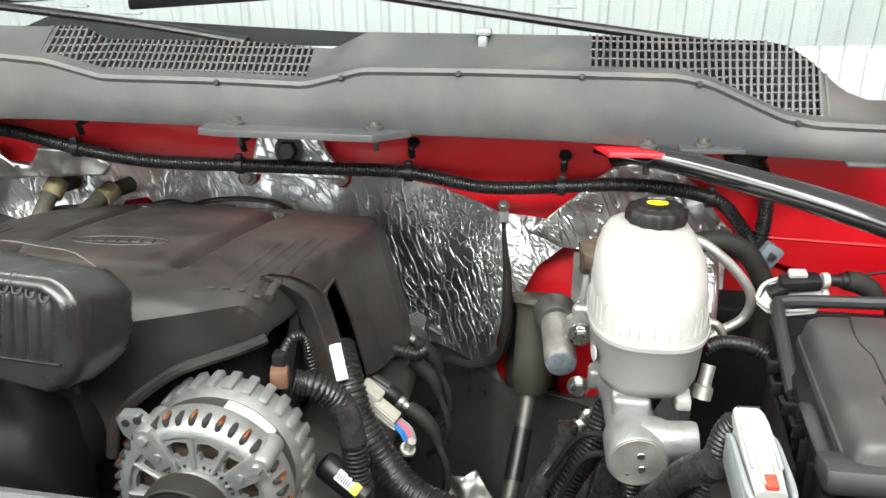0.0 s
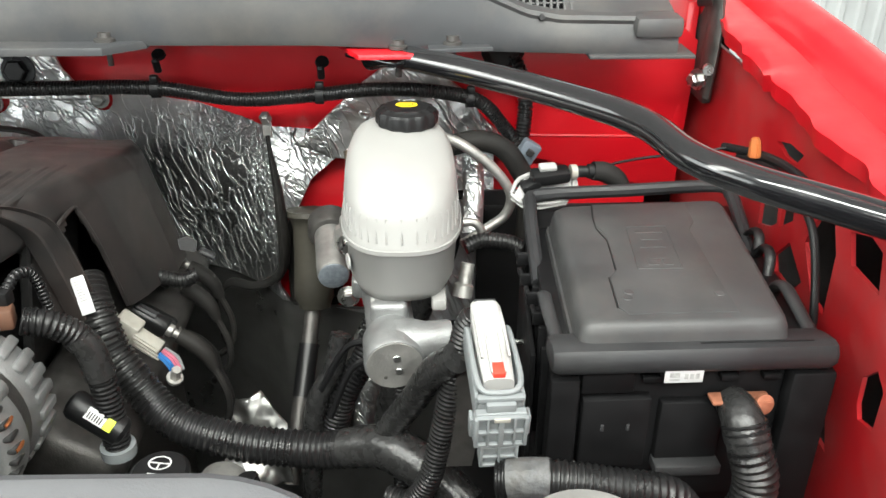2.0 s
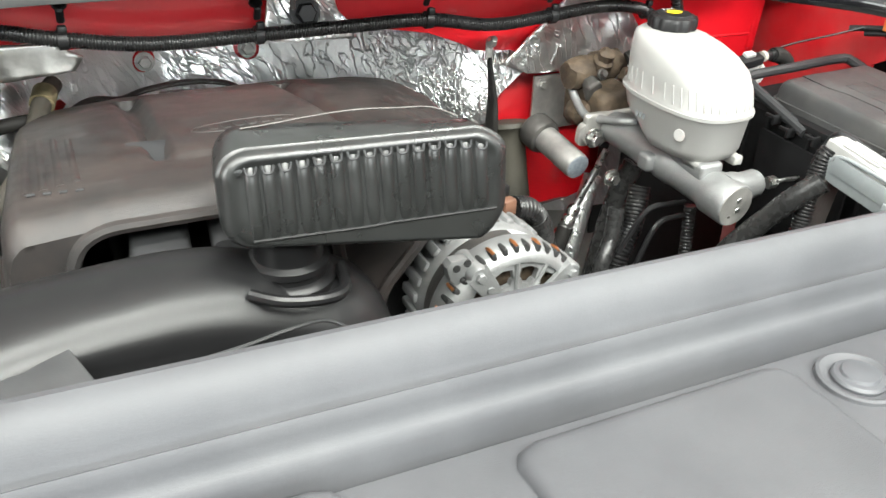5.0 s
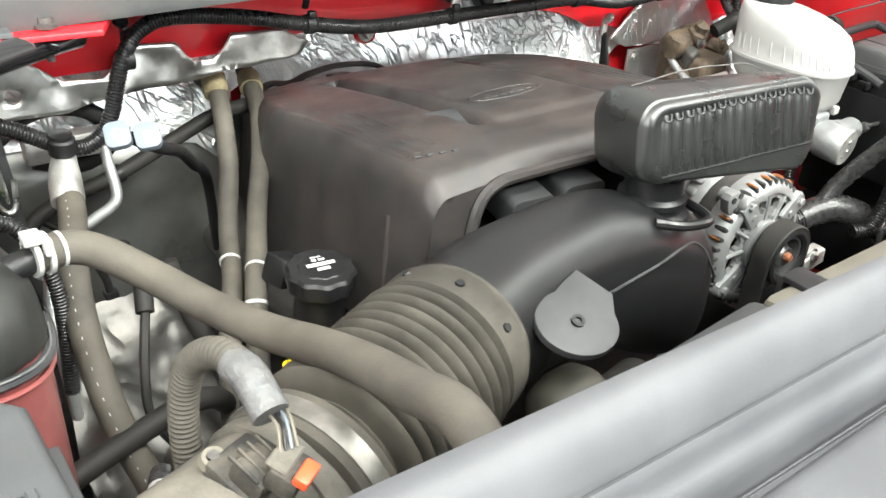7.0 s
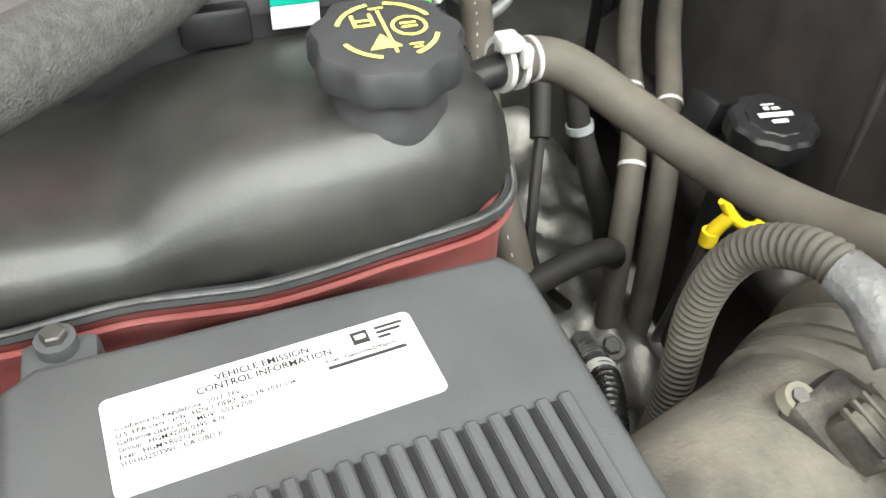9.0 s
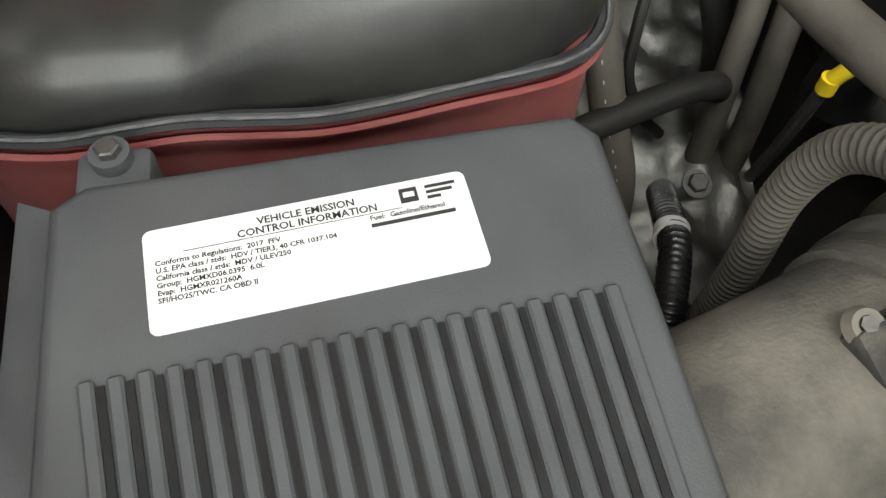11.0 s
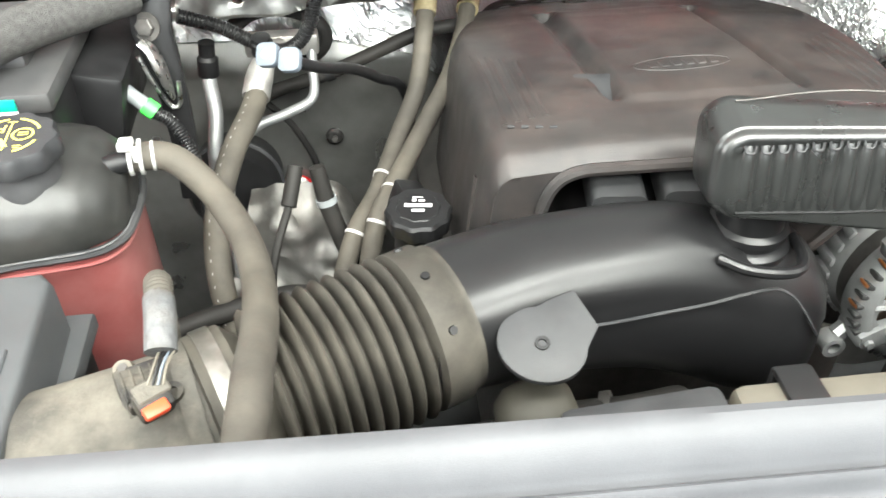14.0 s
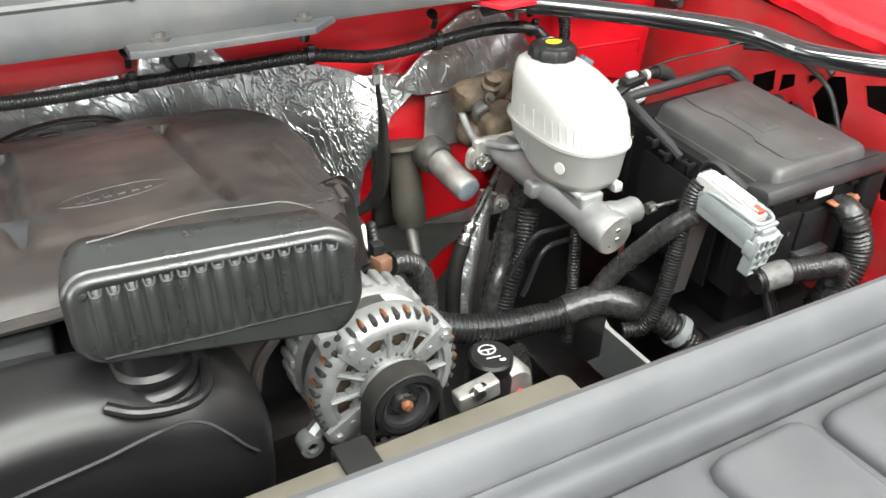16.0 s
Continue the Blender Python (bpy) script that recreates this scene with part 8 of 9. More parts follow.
    for x, wd in ((-0.0185, 0.003), (-0.010, 0.002), (0.0, 0.004), (0.010, 0.002), (0.0185, 0.003)):
        B((x, -0.0550, 0.0035), (wd, 0.0045, 0.030), 0.0006, GREYCONN, "face_bar")
    for z in (0.0180, 0.0030, -0.0105):
        B((0, -0.0548, z), (0.037, 0.004, 0.0028), 0.0006, GREYCONN, "face_bar")
    B((0, -0.0575, 0.0180), (0.012, 0.002, 0.0035), 0.0006, GREYWHITE, "catch")
    for s in (-1, 1):
        B((s * 0.0215, -0.046, 0.004), (0.003, 0.010, 0.020), 0.001, GREYCONN, "ear")
    B((0, -0.046, -0.025), (0.029, 0.012, 0.024), 0.001, GREYCONN, "foot")
    for x, wd in ((-0.0135, 0.0025), (0.0, 0.002), (0.0135, 0.0025)):
        B((x, -0.0535, -0.025), (wd, 0.004, 0.022), 0.0005, GREYCONN, "face_bar")
    for z in (-0.016, -0.026, -0.0355):
        B((0, -0.0532, z), (0.029, 0.004, 0.0025), 0.0005, GREYCONN, "face_bar")
    part("bracket", prism([(0.108, 1.10), (0.140, 1.10), (0.155, 1.20), (0.13, 1.21)], 0.556, 0.560, Matrix(((1, 0, 0, 0), (0, 0, 1, 0), (0, 1, 0, 0), (0, 0, 0, 1)))), DARKSTEEL, ob, "dark perforated steel bracket")
    single("connector_cable", tube([(0.140, 0.568, 1.240), (0.133, 0.570, 1.225), (0.124, 0.566, 1.18), (0.115, 0.562, 1.13), (0.105, 0.560, 1.085), (0.09, 0.565, 1.055), (0.07, 0.575, 1.05)], 0.0098, 14, rib=(0.0040, 0.0014)), CONDUIT, "black corrugated cable from the grey connector", "cable")
    wires = thing("connector_wires", "bundle of thin wires under the grey connector", "wires", (0.17, 0.47, 1.14))
    for k, mat in enumerate((BLACK, DARKGREY, BLACK, BLACK)):
        part("wire", tube([(0.165 + 0.006 * k, 0.478, 1.168), (0.168 + 0.005 * k, 0.472, 1.14), (0.185 + 0.004 * k, 0.468, 1.105), (0.20, 0.468, 1.08)], 0.0022, 6, 0.01), mat, wires)
    single("lower_cable", tube([(0.150, 0.475, 1.160), (0.19, 0.466, 1.166), (0.234, 0.462, 1.160), (0.272, 0.462, 1.151), (0.290, 0.468, 1.122), (0.293, 0.48, 1.08)], 0.0140, 16, rib=(0.0052, 0.0018)), CONDUIT, "thick black corrugated cable below the fuse box", "cable")
    single("cable_tape", tube([(0.158, 0.472, 1.162), (0.172, 0.469, 1.165), (0.186, 0.467, 1.166)], 0.0152, 16, 0.005), TAPEGREY, "grey tape wrap on the cable under the connector", "tape")


grey_connector()


def main_harness():
    ob = thing("engine_harness", "thick black engine wiring harness, taped at the fork", "wiring loom", (0.0, 0.63, 1.05))
    part("conduit", tube([(-0.222, 0.745, 1.180), (-0.206, 0.716, 1.158), (-0.192, 0.70, 1.125), (-0.165, 0.685, 1.09), (-0.13, 0.665, 1.066), (-0.07, 0.65, 1.053), (0.0, 0.64, 1.050), (0.04, 0.632, 1.057)], 0.0175, 20, rib=(0.0062, 0.0018)), CONDUIT, ob)
    part("taped_fork", tube([(0.028, 0.635, 1.055, 0.0185), (0.055, 0.626, 1.064, 0.020), (0.075, 0.615, 1.068, 0.021), (0.105, 0.595, 1.06, 0.02), (0.14, 0.57, 1.04, 0.018)], 0.019, 20, 0.005), TAPE, ob, "glossy tape wrap at the fork")
    part("branch", tube([(0.06, 0.625, 1.068), (0.078, 0.62, 1.10), (0.095, 0.60, 1.14), (0.108, 0.572, 1.185), (0.125, 0.555, 1.21)], 0.0125, 16, 0.005), TAPE, ob)
    part("conduit", tube([(0.13, 0.575, 1.045), (0.155, 0.555, 1.025), (0.18, 0.535, 0.99), (0.19, 0.53, 0.93)], 0.0175, 18, rib=(0.0062, 0.0018)), CONDUIT, ob)
    part("clamp", ring_on(V(-0.172, 0.62, 1.075), V(0, 0, 1), 0.0115, 0.0155, -0.005, 0.005, 18), GREYCONN, ob, "grey plastic clip")
    part("tape", tube([(-0.190, 0.627, 1.192), (-0.181, 0.628, 1.176), (-0.176, 0.626, 1.150)], 0.0128, 16, 0.005), TAPE, ob)
    part("clamp", ring_on(V(0.15, 0.56, 1.03), V(0.6, -0.5, -0.5), 0.017, 0.022, -0.006, 0.006, 16), GREYCONN, ob, "grey plastic clip")
    part("conduit", tube([(-0.225, 0.615, 1.215), (-0.205, 0.62, 1.208), (-0.185, 0.628, 1.185), (-0.175, 0.626, 1.14), (-0.172, 0.62, 1.07)], 0.0115, 16, rib=(0.0046, 0.0015)), CONDUIT, ob)
    n = Vector((0.273, -0.828, 0.489))
    u = Vector((0.30, -0.50, -0.62)).normalized()
    u = (u - n * u.dot(n)).normalized()
    m = Matrix((u, n.cross(u), n)).transposed().to_4x4()
    m.translation = Vector((-0.2085, 0.7005, 1.1880))
    part("sticker", moved(rbox((0, 0, 0), (0.036, 0.012, 0.001), 0.0003), m), LABEL, ob, "white bar-code sticker")
    part("printing", bars([(-0.014 + 0.0026 * k, -0.0035, 0.0012, 0.006) for k in range(8)], m @ Matrix.Translation((0, 0, 0.0009))), GREYPRINT, ob, smooth=0)


main_harness()


def coil_plugs():
    """Coils and their plugs along the driver's side of the engine."""
    ax = V(0.82, -0.12, -0.52)
    ax /= np.linalg.norm(ax)
    for x, y, z in ((-0.192, 0.815, 1.090), (-0.205, 0.905, 1.100), (-0.212, 0.965, 1.095), (-0.200, 0.86, 1.060)):
        p = V(x, y, z)
        ob = thing("ignition_coil", "black ignition coil with a plug, boot and lead", "ignition coil", (x, y, z), "ignition coils")
        part("body", lathe([(0.004, -0.022), (0.0115, -0.020), (0.0125, -0.012), (0.0125, 0.018), (0.0110, 0.022), (0.004, 0.023)], p, ax, 20), BLACK_SATIN, ob)
        part("latch", rbox(tuple(p + V(0.0, -0.003, 0.012)), (0.026, 0.010, 0.006), 0.002, 1, (0, 32, -8)), DARKGREY, ob)
        part("pin", lathe([(0.0070, 0.022), (0.0070, 0.028), (0.0048, 0.030), (0.0048, 0.036)], p, ax, 14), ALU_DULL, ob, "bare metal pin")
        e = p + ax * 0.036
        part("boot", tube([(*e, 0.0085), (*(e + ax * 0.018), 0.0098), (*(e + ax * 0.034 + V(0, 0, -0.006)), 0.0090), (*(e + ax * 0.042 + V(0, 0, -0.020)), 0.0060)], 0.009, 14, 0.005), BLACKRUBBER, ob)
        q = e + ax * 0.042 + V(0, 0, -0.020)
        part("lead", tube([tuple(q), tuple(q + V(0.012, -0.006, -0.030)), tuple(q + V(0.010, -0.010, -0.062)), tuple(q + V(-0.012, -0.010, -0.085))], 0.0042, 8, 0.008), BLACKRUBBER, ob)
    st = thing("loom_bracket", "dark grey plastic loom bracket beside the ignition coils", "bracket", (-0.17, 0.93, 1.12))
    part("plate", prism([(-0.015, -0.010), (0.012, -0.012), (0.020, 0.004), (0.006, 0.014), (-0.012, 0.010)], -0.002, 0.002, look((-0.170, 0.930, 1.122), (0.02, 0.0, 1.6)) @ pose(0, 0, 0, 0, 0, 20) @ Matrix.Scale(0.7, 4), 0.001), BLACK, st)
    part("finger", rbox((-0.148, 0.925, 1.112), (0.020, 0.012, 0.006), 0.002, 1, (0, 30, 0)), DARKGREY, st)
    part("stub", tube([(-0.225, 0.86, 1.125), (-0.195, 0.862, 1.118), (-0.165, 0.868, 1.108), (-0.150, 0.875, 1.112)], 0.0085, 12, rib=(0.004, 0.001)), CONDUIT, st)
    bolt((-0.145, 0.721, 1.078), (0.3, -0.3, 0.8), 0.0055, 0.016, st, ALU_DULL)
    ob = thing("white_plug", "dirty white connector with blue and pink wires", "connector", (-0.185, 0.74, 1.118))
    R = (0, 36, -10)
    part("shell", rbox((-0.190, 0.745, 1.126), (0.026, 0.020, 0.020), 0.003, 2, R), GREYWHITE, ob)
    part("body", rbox((-0.172, 0.738, 1.110), (0.030, 0.016, 0.015), 0.002, 2, R), GREYWHITE, ob)
    for k in range(3):
        part("rib", rbox((-0.171, 0.7290, 1.1135 - 0.0045 * k), (0.028, 0.002, 0.0018), 0.0004, 1, R), GREYWHITE, ob)
    for k, mat in enumerate((BLUEWIRE, BLUEWIRE, PINKWIRE, PINKWIRE, GREYCONN)):
        part("wire", tube([(-0.161 + 0.001 * k, 0.730 + 0.003 * k, 1.100), (-0.153 + 0.002 * k, 0.728 + 0.003 * k, 1.091), (-0.148 + 0.002 * k, 0.728 + 0.002 * k, 1.078)], 0.0019, 6, 0.005), mat, ob)
    st = thing("starter_cylinder", "black cylinder with a white and lime sticker", "cylinder", (-0.18, 0.6, 1.11))
    c, ca = V(-0.184, 0.622, 1.108), V(0.72, -0.10, -0.55)
    part("can", lathe([(0.005, -0.030), (0.011, -0.028), (0.0135, -0.024), (0.0135, 0.022), (0.010, 0.026), (0.005, 0.027)], c, ca, 26), BLACK_SATIN, st)
    n = Vector((0.20, -0.62, 0.48)).normalized()
    u = Vector(ca).normalized()
    u = (u - n * u.dot(n)).normalized()
    m = Matrix((u, n.cross(u), n)).transposed().to_4x4()
    m.translation = Vector(c) + n * 0.0139
    part("sticker", moved(rbox((-0.002, 0, 0), (0.018, 0.011, 0.0008), 0.0002), m), LABEL, st, "white bar-code sticker")
    part("lime_sticker", moved(rbox((0.0112, 0, 0), (0.0075, 0.011, 0.0008), 0.0002), m), LIMESTICKER, st, "lime green sticker end")
    part("printing", bars([(-0.009 + 0.0024 * k, -0.004, 0.0012, 0.006) for k in range(6)], m @ Matrix.Translation((0, 0, 0.0007))), INK_SHADE, st, smooth=0)
    pk = thing("alternator_plug", "brown alternator plug with a black lead", "plug", (-0.205, 0.615, 1.225))
    part("shell", rbox((-0.236, 0.612, 1.221), (0.016, 0.018, 0.018), 0.003, 2, (0, 0, 15)), BROWNPLUG, pk)
    part("latch", rbox((-0.237, 0.620, 1.234), (0.012, 0.014, 0.014), 0.002), BLACK, pk)
    part("lead", tube([(-0.236, 0.624, 1.238), (-0.232, 0.640, 1.244), (-0.226, 0.655, 1.235), (-0.222, 0.66, 1.20)], 0.0045, 10, rib=(0.004, 0.001)), CONDUIT, pk)


coil_plugs()


def power_steering():
    ob = thing("power_steering_pump", "power steering reservoir with a round black cap", "pump", (-0.125, 0.575, 1.0))
    part("reservoir", lathe([(0.025, -0.13), (0.026, -0.02), (0.022, -0.01), (0.022, 0.0)], (-0.123, 0.575, 1.075), (0, 0, 1), 30), BLACK, ob)
    cap = part("cap", lathe([(0.024, 0.0), (0.025, 0.004), (0.025, 0.014), (0.022, 0.017)], (-0.123, 0.575, 1.073), (0, -0.05, 1), 40), BLACK_SATIN, ob, "round black cap with white symbols")
    m = pose(-0.123, 0.575, 1.0908, 2.9, 0, -10)
    ringg = loft([[tuple(m @ Vector((-0.002 + r * math.cos(t), 0.006 + 0.8 * r * math.sin(t), 0))) for r in (0.0085, 0.0102)] for t in np.linspace(0, 2 * math.pi, 28)], caps=False, closed=False)
    part("symbol", merge(ringg, bars([(-0.011, 0.005, 0.018, 0.0016), (-0.0028, -0.001, 0.0016, 0.007), (-0.008, -0.008, 0.017, 0.0018), (0.006, -0.015, 0.006, 0.004)], m)), WHITEPRINT, cap, smooth=0)
    part("pump_body", lathe([(0.024, -0.03), (0.026, 0.02), (0.02, 0.03)], (-0.085, 0.60, 1.025), (0, -1, 0.1), 24), ALU_DULL, ob, "bare metal pump body")
    part("red_plug", lathe([(0.005, 0), (0.005, 0.006)], (-0.085, 0.565, 1.025), (0, -1, 0.3), 10), REDPLASTIC, ob)
    part("hose", tube([(-0.062, 0.61, 1.045), (-0.055, 0.605, 1.02), (-0.05, 0.60, 0.97), (-0.05, 0.59, 0.9)], 0.012, 14, rib=(0.006, 0.001)), CONDUIT, ob)


power_steering()


def misc_hoses():
    L = ("black rubber hose beside the brake cylinder", "hose")
    single("vacuum_hose", tube([(0.02, 0.76, 1.10), (0.01, 0.75, 1.06), (-0.01, 0.74, 1.02), (-0.02, 0.74, 0.9)], 0.011, 14, 0.006), TAPE, "taped black hose below the booster", "hose")
    single("loom_tail", tube([(0.06, 0.77, 1.12), (0.045, 0.755, 1.075), (0.02, 0.745, 1.03), (0.0, 0.74, 0.95)], 0.014, 14, rib=(0.005, 0.0015)), CONDUIT, "black corrugated loom under the booster", "wiring loom")
    single("brake_line", tube([(0.0, 0.72, 1.06), (0.03, 0.715, 1.115), (0.06, 0.71, 1.122), (0.085, 0.71, 1.12)], 0.0035, 8, 0.005), BLACK_SATIN, "thin black brake line", "pipe")
    single("brake_line", tube([(0.01, 0.70, 1.04), (0.035, 0.70, 1.10), (0.065, 0.70, 1.108), (0.09, 0.70, 1.105)], 0.0035, 8, 0.005), BLACK_SATIN, "thin black brake line", "pipe")
    single("drop_loom", tube([(0.085, 0.70, 1.12), (0.082, 0.69, 1.05), (0.08, 0.68, 0.95)], 0.0075, 12, rib=(0.0045, 0.0012)), CONDUIT, "black corrugated loom hanging behind the harness", "wiring loom")
    # plugs and a taped stub between reservoir and fuse box
    b = thing("sensor_connector", "black sensor with a white bracket beside the fuse box", "sensor", (0.25, 0.82, 1.24))
    ring = [(0.196, 0.792, 1.243), (0.207, 0.806, 1.254), (0.238, 0.812, 1.260), (0.258, 0.808, 1.256), (0.260, 0.796, 1.246), (0.252, 0.788, 1.238), (0.226, 0.786, 1.234), (0.206, 0.787, 1.236)]
    part("bracket", loft([[(x + 0.006 * k, y + 0.003 * k, z + 0.0075 * k - 0.006) for x, y, z in ring] for k in (0, 1)]), WHITE, b, "white plastic bracket")
    part("bracket_rim", tube([*ring, ring[0]], 0.0022, 8, 0.004), WHITE, b)
    part("bracket_ear", rbox((0.233, 0.800, 1.268), (0.018, 0.010, 0.006), 0.002, 2, (20, 0, 5)), WHITE, b)
    part("body", merge(rbox((0.236, 0.800, 1.259), (0.040, 0.018, 0.014), 0.004, 2, (15, -4, 6)), rbox((0.216, 0.796, 1.251), (0.020, 0.014, 0.010), 0.003, 2, (15, -24, 6))), BLACK, b)
    part("collar", ring_on(V(0.260, 0.802, 1.262), V(1, 0.1, 0.05), 0.004, 0.0075, -0.003, 0.003, 16), GREYWHITE, b)
    part("plug", lathe([(0.006, 0), (0.006, 0.012), (0.0075, 0.013), (0.0075, 0.020), (0.0055, 0.021)], (0.262, 0.802, 1.262), (1, 0.1, -0.02), 14), BLACK, b)
    part("rubber_end", tube([(0.280, 0.804, 1.262, 0.0095), (0.292, 0.805, 1.260, 0.0105), (0.306, 0.804, 1.252, 0.0100), (0.314, 0.802, 1.238, 0.0085)], 0.01, 14, 0.004), BLACKRUBBER, b)
    c = thing("blue_grey_clip", "small blue-grey connector clip on the loom", "connector", (0.215, 0.89, 1.26))
    part("shell", rbox((0.226, 0.895, 1.247), (0.022, 0.014, 0.030), 0.003, 2, (0, 32, 0)), BLUEGREY, c)
    part("latch", rbox((0.229, 0.887, 1.250), (0.008, 0.005, 0.008), 0.001, 1, (0, 32, 0)), INK_SHADE, c)
    d = thing("brake_sensor", "brake pressure switch with a taped lead", "sensor", (0.14, 0.75, 1.17))
    part("plug", lathe([(0.007, 0), (0.007, 0.02), (0.010, 0.022), (0.010, 0.034)], (0.150, 0.745, 1.19), (-0.2, -0.4, -0.9), 14), ALU_DULL, d)
    part("lead", tube([(0.148, 0.76, 1.20), (0.165, 0.765, 1.205), (0.19, 0.76, 1.205), (0.205, 0.755, 1.20)], 0.0075, 12, rib=(0.004, 0.001)), CONDUIT, d)
    part("foil_sleeve", tube([(0.165, 0.93, 1.25), (0.168, 0.90, 1.21), (0.165, 0.87, 1.16)], 0.012, 12, 0.006), FOIL, d)
    w = thing("wire_nut_bundle", "black wiring with an orange twist connector on the fender", "wiring", (0.42, 0.75, 1.31))
    part("twist_cap", lathe([(0.0062, 0), (0.0050, 0.014), (0.0034, 0.018), (0.002, 0.0185)], (0.421, 0.750, 1.297), (-0.15, 0, 1), 14, 7, 0.06), NUTORANGE, w, "orange twist-on wire connector")
    part("wire", tube([(0.41, 0.80, 1.288), (0.422, 0.77, 1.294), (0.430, 0.735, 1.300), (0.432, 0.70, 1.304), (0.434, 0.665, 1.302), (0.435, 0.645, 1.290)], 0.0042, 10, 0.008), BLACK, w)
    part("wire", tube([(0.418, 0.78, 1.285), (0.428, 0.74, 1.292), (0.434, 0.70, 1.292), (0.434, 0.66, 1.280), (0.434, 0.635, 1.262), (0.430, 0.605, 1.215), (0.430, 0.59, 1.15), (0.432, 0.58, 1.09)], 0.0036, 10, 0.008), BLACK, w)
    part("wire", tube([(0.29, 0.84, 1.25), (0.33, 0.82, 1.268), (0.37, 0.79, 1.285), (0.40, 0.77, 1.298)], 0.0014, 6, 0.01), BLACK, w)
    washer = thing("washer_bottle_cap", "dusty grey washer bottle cap beside the cover", "cap", (0.135, 0.23, 1.33))
    part("cap", lathe([(0.032, -0.02), (0.034, -0.012), (0.034, 0.0), (0.031, 0.004), (0.010, 0.005)], (0.165, 0.283, 1.298), (0, 0, 1), 48), PALECAP, washer)
    part("grip", prism([(-0.016, -0.013), (0.014, -0.013), (0.018, -0.006), (0.018, 0.008), (0.012, 0.014), (-0.014, 0.014), (-0.018, 0.006), (-0.018, -0.008)], 0.002, 0.0085, pose(0.165, 0.283, 1.298, 0, 0, 30), 0.002), PALECAP, washer)
    part("recess", prism([(-0.009, -0.007), (0.009, -0.007), (0.009, 0.007), (-0.009, 0.007)], 0.0083, 0.0092, pose(0.165, 0.283, 1.298, 0, 0, 30), 0.0004), PALECAP, washer)
    part("neck", lathe([(0.03, -0.15), (0.03, 0.0)], (0.165, 0.283, 1.283), (0, 0, 1), 28), BLACK, washer)
    lo = thing("radiator_hose", "upper radiator hose with a dusty thermostat housing", "hose", (-0.66, 0.43, 1.15))
    part("hose", tube([(-0.52, 0.46, 1.120), (-0.57, 0.44, 1.138), (-0.62, 0.425, 1.155), (-0.68, 0.41, 1.16), (-0.72, 0.38, 1.10)], 0.021, 20, 0.008), BLACKRUBBER, lo)
    part("housing", lathe([(0.006, -0.030), (0.018, -0.027), (0.026, -0.018), (0.029, 0.0), (0.026, 0.018), (0.018, 0.027), (0.006, 0.030)], (-0.655, 0.415, 1.186), (0.8, 0.1, 0.1), 28), BOOT, lo)
    part("spring_clamp", ring_on(V(-0.59, 0.434, 1.145), V(0.9, -0.2, 0.3), 0.024, 0.026, -0.004, 0.004), DARKSTEEL, lo)
    fan = thing("fan_hub", "black engine fan hub and pulley behind the radiator", "pulley", (-0.66, 0.44, 1.05))
    part("pulley", lathe([(0.015, 0.02), (0.05, 0.02), (0.055, 0.0), (0.055, -0.03)], (-0.668, 0.46, 1.04), (0, -1, 0), 36), BLACK, fan)
    part("hub", lathe([(0.012, 0.0), (0.012, 0.03)], (-0.668, 0.46, 1.04), (0, -1, 0), 20), ALU_DULL, fan)


misc_hoses()


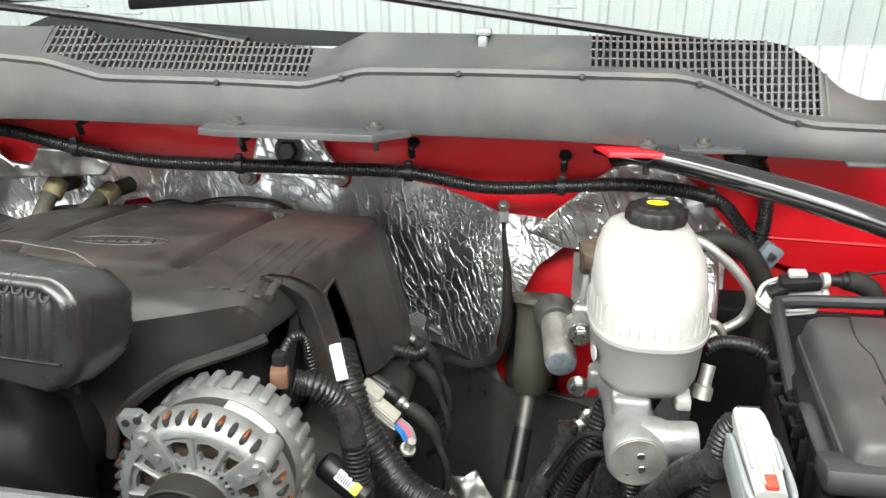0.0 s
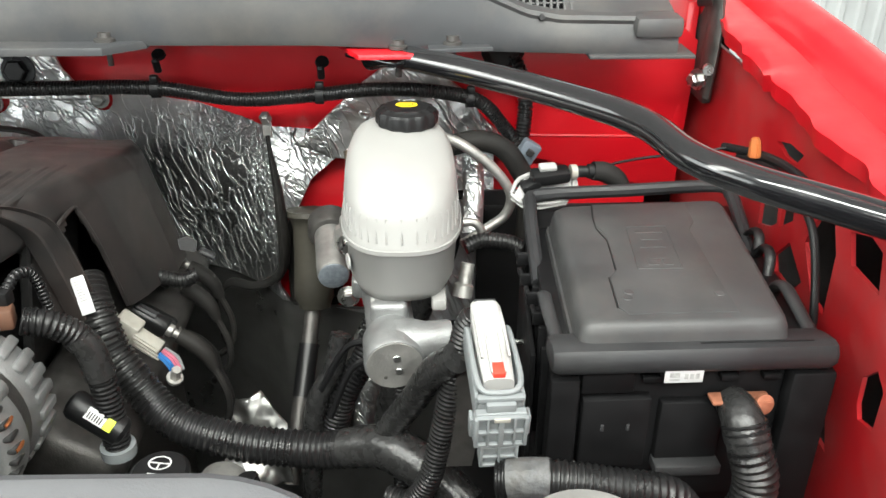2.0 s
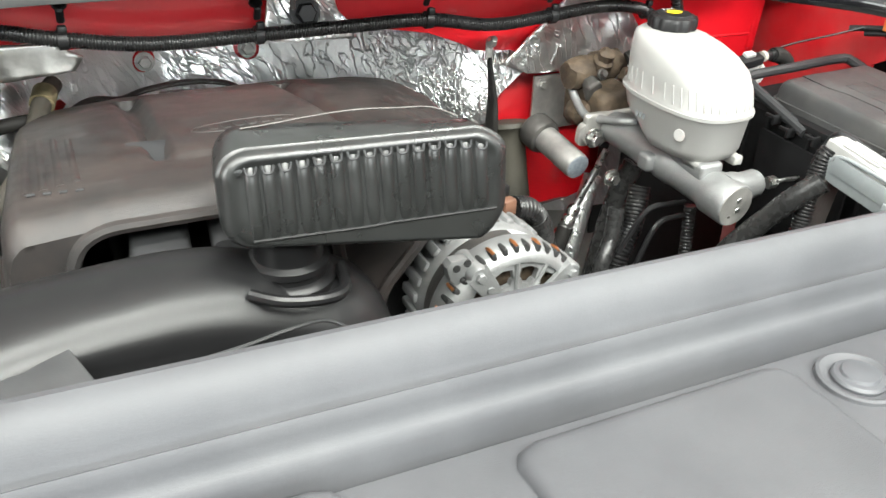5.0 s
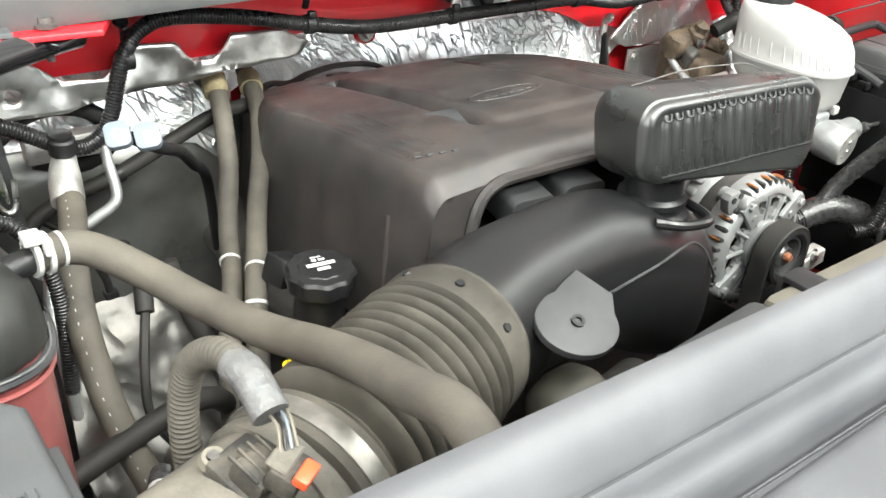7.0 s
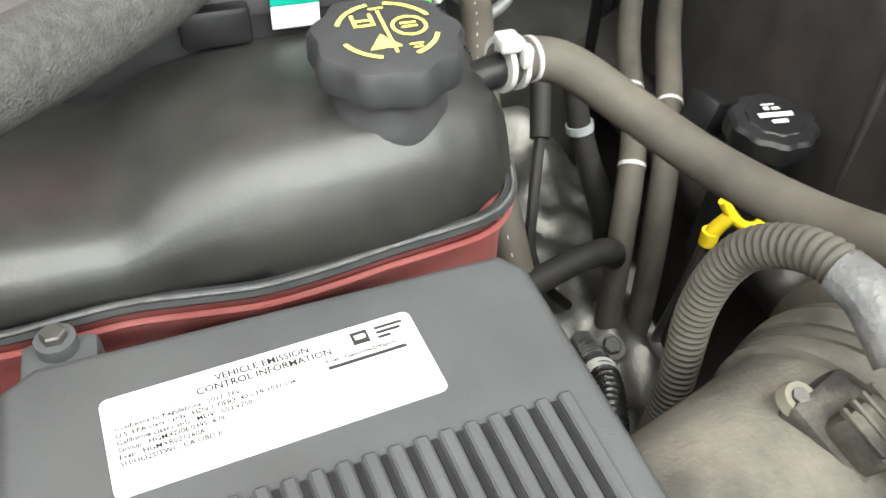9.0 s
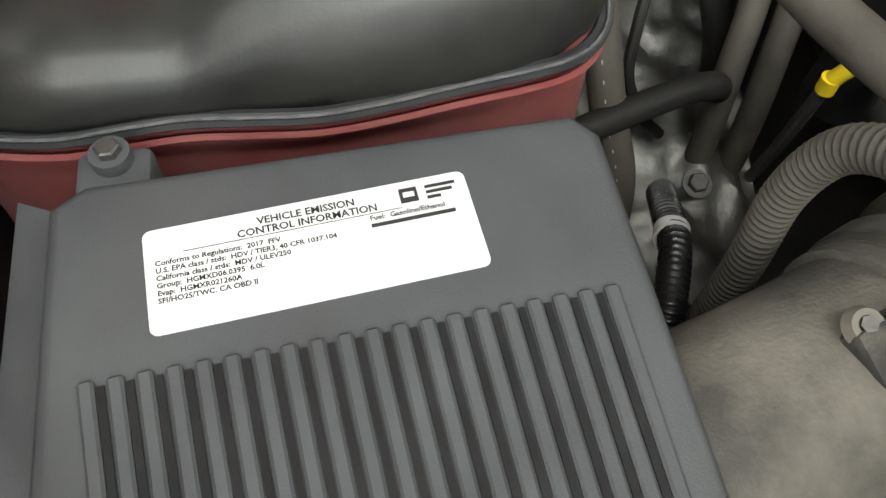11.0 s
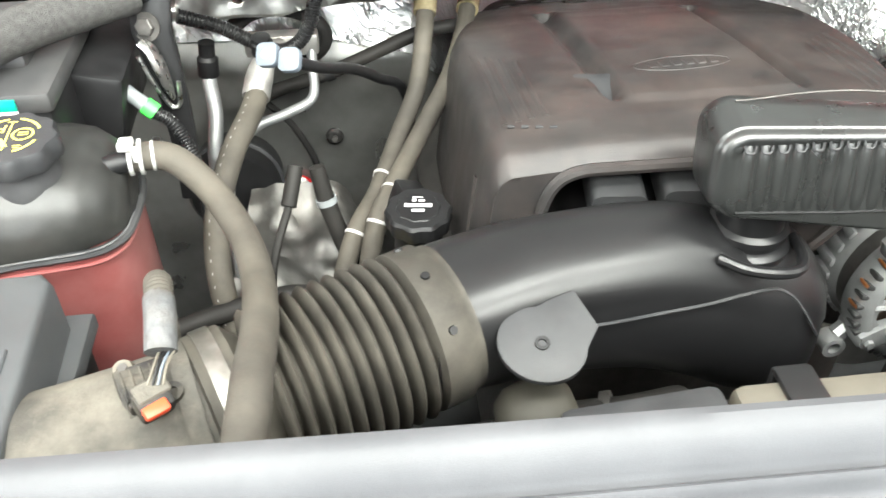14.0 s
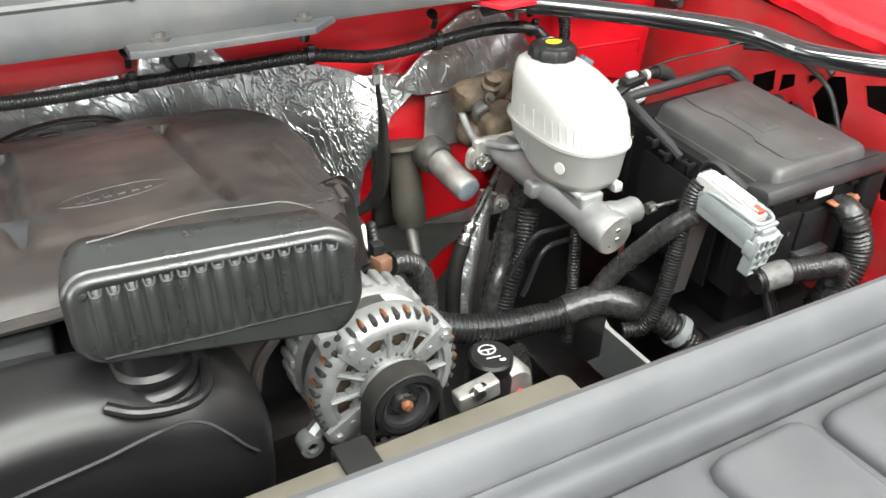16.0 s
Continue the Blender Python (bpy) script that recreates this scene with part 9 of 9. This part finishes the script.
# ---------------------------------------------------------------- small things on the passenger side of the firewall
def passenger_firewall():
    ob = thing("drain_hose", "black rubber hose lying along the firewall", "hose", (-0.75, 0.985, 1.18))
    part("hose", tube([(-0.905, 0.975, 1.125), (-0.870, 0.982, 1.150), (-0.794, 0.985, 1.172), (-0.729, 0.985, 1.199), (-0.679, 0.985, 1.219), (-0.631, 0.995, 1.221), (-0.59, 1.02, 1.21)], 0.0085, 14, 0.006), BLACKRUBBER, ob)
    part("clip", ring_on(V(-0.794, 0.985, 1.172), V(0.9, 0, 0.3), 0.008, 0.0105, -0.005, 0.005, 18), BLACK, ob)
    w = thing("firewall_cable", "thin black cable looping down the firewall", "cable", (-0.83, 1.0, 1.05))
    part("cable", tube([(-0.877, 0.992, 1.132), (-0.849, 0.990, 1.100), (-0.826, 0.990, 1.049), (-0.821, 0.990, 1.012), (-0.819, 0.988, 0.958), (-0.80, 0.98, 0.925), (-0.775, 0.97, 0.92)], 0.0046, 10, 0.006), BLACKRUBBER, w)
    part("clip", rbox((-0.821, 0.990, 1.02), (0.016, 0.014, 0.010), 0.002), BLACK, w)
    g = thing("firewall_grommet", "black rubber plug in the firewall skin", "plug", (-0.796, 1.02, 1.063), "firewall plugs")
    part("rim", lathe([(0.011, 0), (0.012, 0.004), (0.008, 0.008)], (-0.796, 1.016, 1.063), (0, -1, 0.1), 20), BLACKRUBBER, g)
    part("stud", lathe([(0.004, 0.006), (0.004, 0.014)], (-0.796, 1.016, 1.063), (0, -1, 0.1), 10), DARKSTEEL, g)
    p = thing("firewall_plug", "pale round plug in a red-edged hole of the skin", "plug", (-0.849, 1.03, 0.99), "firewall plugs")
    part("red_edge", lathe([(0.0165, 0), (0.0165, 0.003), (0.010, 0.003)], (-0.849, 1.014, 0.986), (0, -1, 0.1), 24), RED, p, "bare red edge")
    part("plug", lathe([(0.0125, 0.003), (0.0125, 0.006), (0.009, 0.009)], (-0.849, 1.013, 0.990), (0, -1, 0.1), 24), ALU_DULL, p)
    q = thing("firewall_stud", "dark stud with a nut below the plug", "stud", (-0.846, 0.99, 0.955))
    part("washer", lathe([(0.013, 0), (0.013, 0.003)], (-0.846, 1.014, 0.955), (0, -1, 0.1), 20), DARKSTEEL, q)
    part("nut", lathe([(0.008, 0.003), (0.008, 0.012), (0.005, 0.014)], (-0.846, 1.014, 0.955), (0, -1, 0.1), 6), DARKSTEEL, q)
    b = thing("blower_housing", "round black blower motor housing low on the firewall", "blower", (-0.93, 0.99, 1.03))
    part("drum", lathe([(0.060, -0.03), (0.060, 0.03), (0.054, 0.040), (0.030, 0.044)], (-0.930, 0.985, 1.020), (0, -1, 0.15), 40), BLACK, b)
    part("rim", lathe([(0.060, 0.005), (0.064, 0.007), (0.064, 0.012), (0.060, 0.014)], (-0.930, 0.985, 1.020), (0, -1, 0.15), 40), DARKGREY, b)


passenger_firewall()


def exhaust_side():
    def crumple(x, y):
        n1 = noise.noise(Vector((x * 22, y * 16, 2)))
        n2 = noise.noise(Vector((x * 60, y * 50, 5)))
        return (x, y, 0.985 + 0.35 * (y - 0.68) - 1.2 * max(0.0, x + 0.80) * 0.4 + 0.022 * n1 + 0.008 * n2)

    ob = thing("exhaust_heat_shield", "crumpled dull metal exhaust heat shield deep in the bay", "heat shield", (-0.83, 0.7, 0.98))
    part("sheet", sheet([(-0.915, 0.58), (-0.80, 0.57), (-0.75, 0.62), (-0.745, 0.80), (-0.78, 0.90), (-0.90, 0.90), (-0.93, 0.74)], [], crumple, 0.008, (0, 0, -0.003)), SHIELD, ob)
    bolt((-0.815, 0.655, 0.995), (0, -0.3, 1), 0.008, 0.006, ob, DARKSTEEL)
    bar = thing("wrapped_bar", "black fabric-wrapped hose crossing under the tank", "hose", (-0.88, 0.65, 1.1))
    part("sleeve", tube([(-0.955, 0.632, 1.095), (-0.906, 0.646, 1.100), (-0.855, 0.660, 1.102), (-0.825, 0.672, 1.090), (-0.80, 0.70, 1.05)], 0.0100, 14, 0.006), BLACKRUBBER, bar)
    s = thing("spark_plug_lead", "black spark plug lead with a grey collar", "lead", (-0.79, 0.77, 1.09))
    part("boot", tube([(-0.812, 0.79, 1.165, 0.0085), (-0.805, 0.78, 1.127, 0.010), (-0.794, 0.77, 1.09, 0.0105), (-0.777, 0.76, 1.043, 0.013), (-0.77, 0.755, 1.0, 0.012)], 0.01, 14, 0.006), BLACKRUBBER, s)
    part("collar", ring_on(V(-0.805, 0.78, 1.127), V(0.2, -0.2, -0.9), 0.009, 0.0115, -0.0035, 0.0035, 20), GREYCONN, s)
    t = thing("spark_plug_lead", "black spark plug lead bending over the heat shield", "lead", (-0.85, 0.74, 1.08))
    part("lead", tube([(-0.845, 0.77, 1.13), (-0.862, 0.735, 1.095), (-0.868, 0.715, 1.06), (-0.855, 0.70, 1.03), (-0.835, 0.70, 1.005)], 0.0045, 10, 0.006), BLACKRUBBER, t)
    part("boot", tube([(-0.835, 0.80, 1.16), (-0.845, 0.77, 1.13)], 0.0085, 12, 0.006), BLACKRUBBER, t)
    c = thing("sensor_conduit", "black corrugated conduit with a white tape ring", "conduit", (-0.93, 0.5, 1.16))
    part("conduit", tube([(-0.905, 0.565, 1.13), (-0.915, 0.535, 1.150), (-0.922, 0.509, 1.161), (-0.938, 0.470, 1.160), (-0.95, 0.44, 1.14)], 0.0082, 14, rib=(0.0040, 0.0012)), CONDUIT, c)
    part("tape_ring", ring_on(V(-0.9185, 0.522, 1.156), V(-0.3, -0.8, 0.3), 0.0085, 0.0096, -0.004, 0.004, 18), WHITE, c, "white tape ring")


exhaust_side()
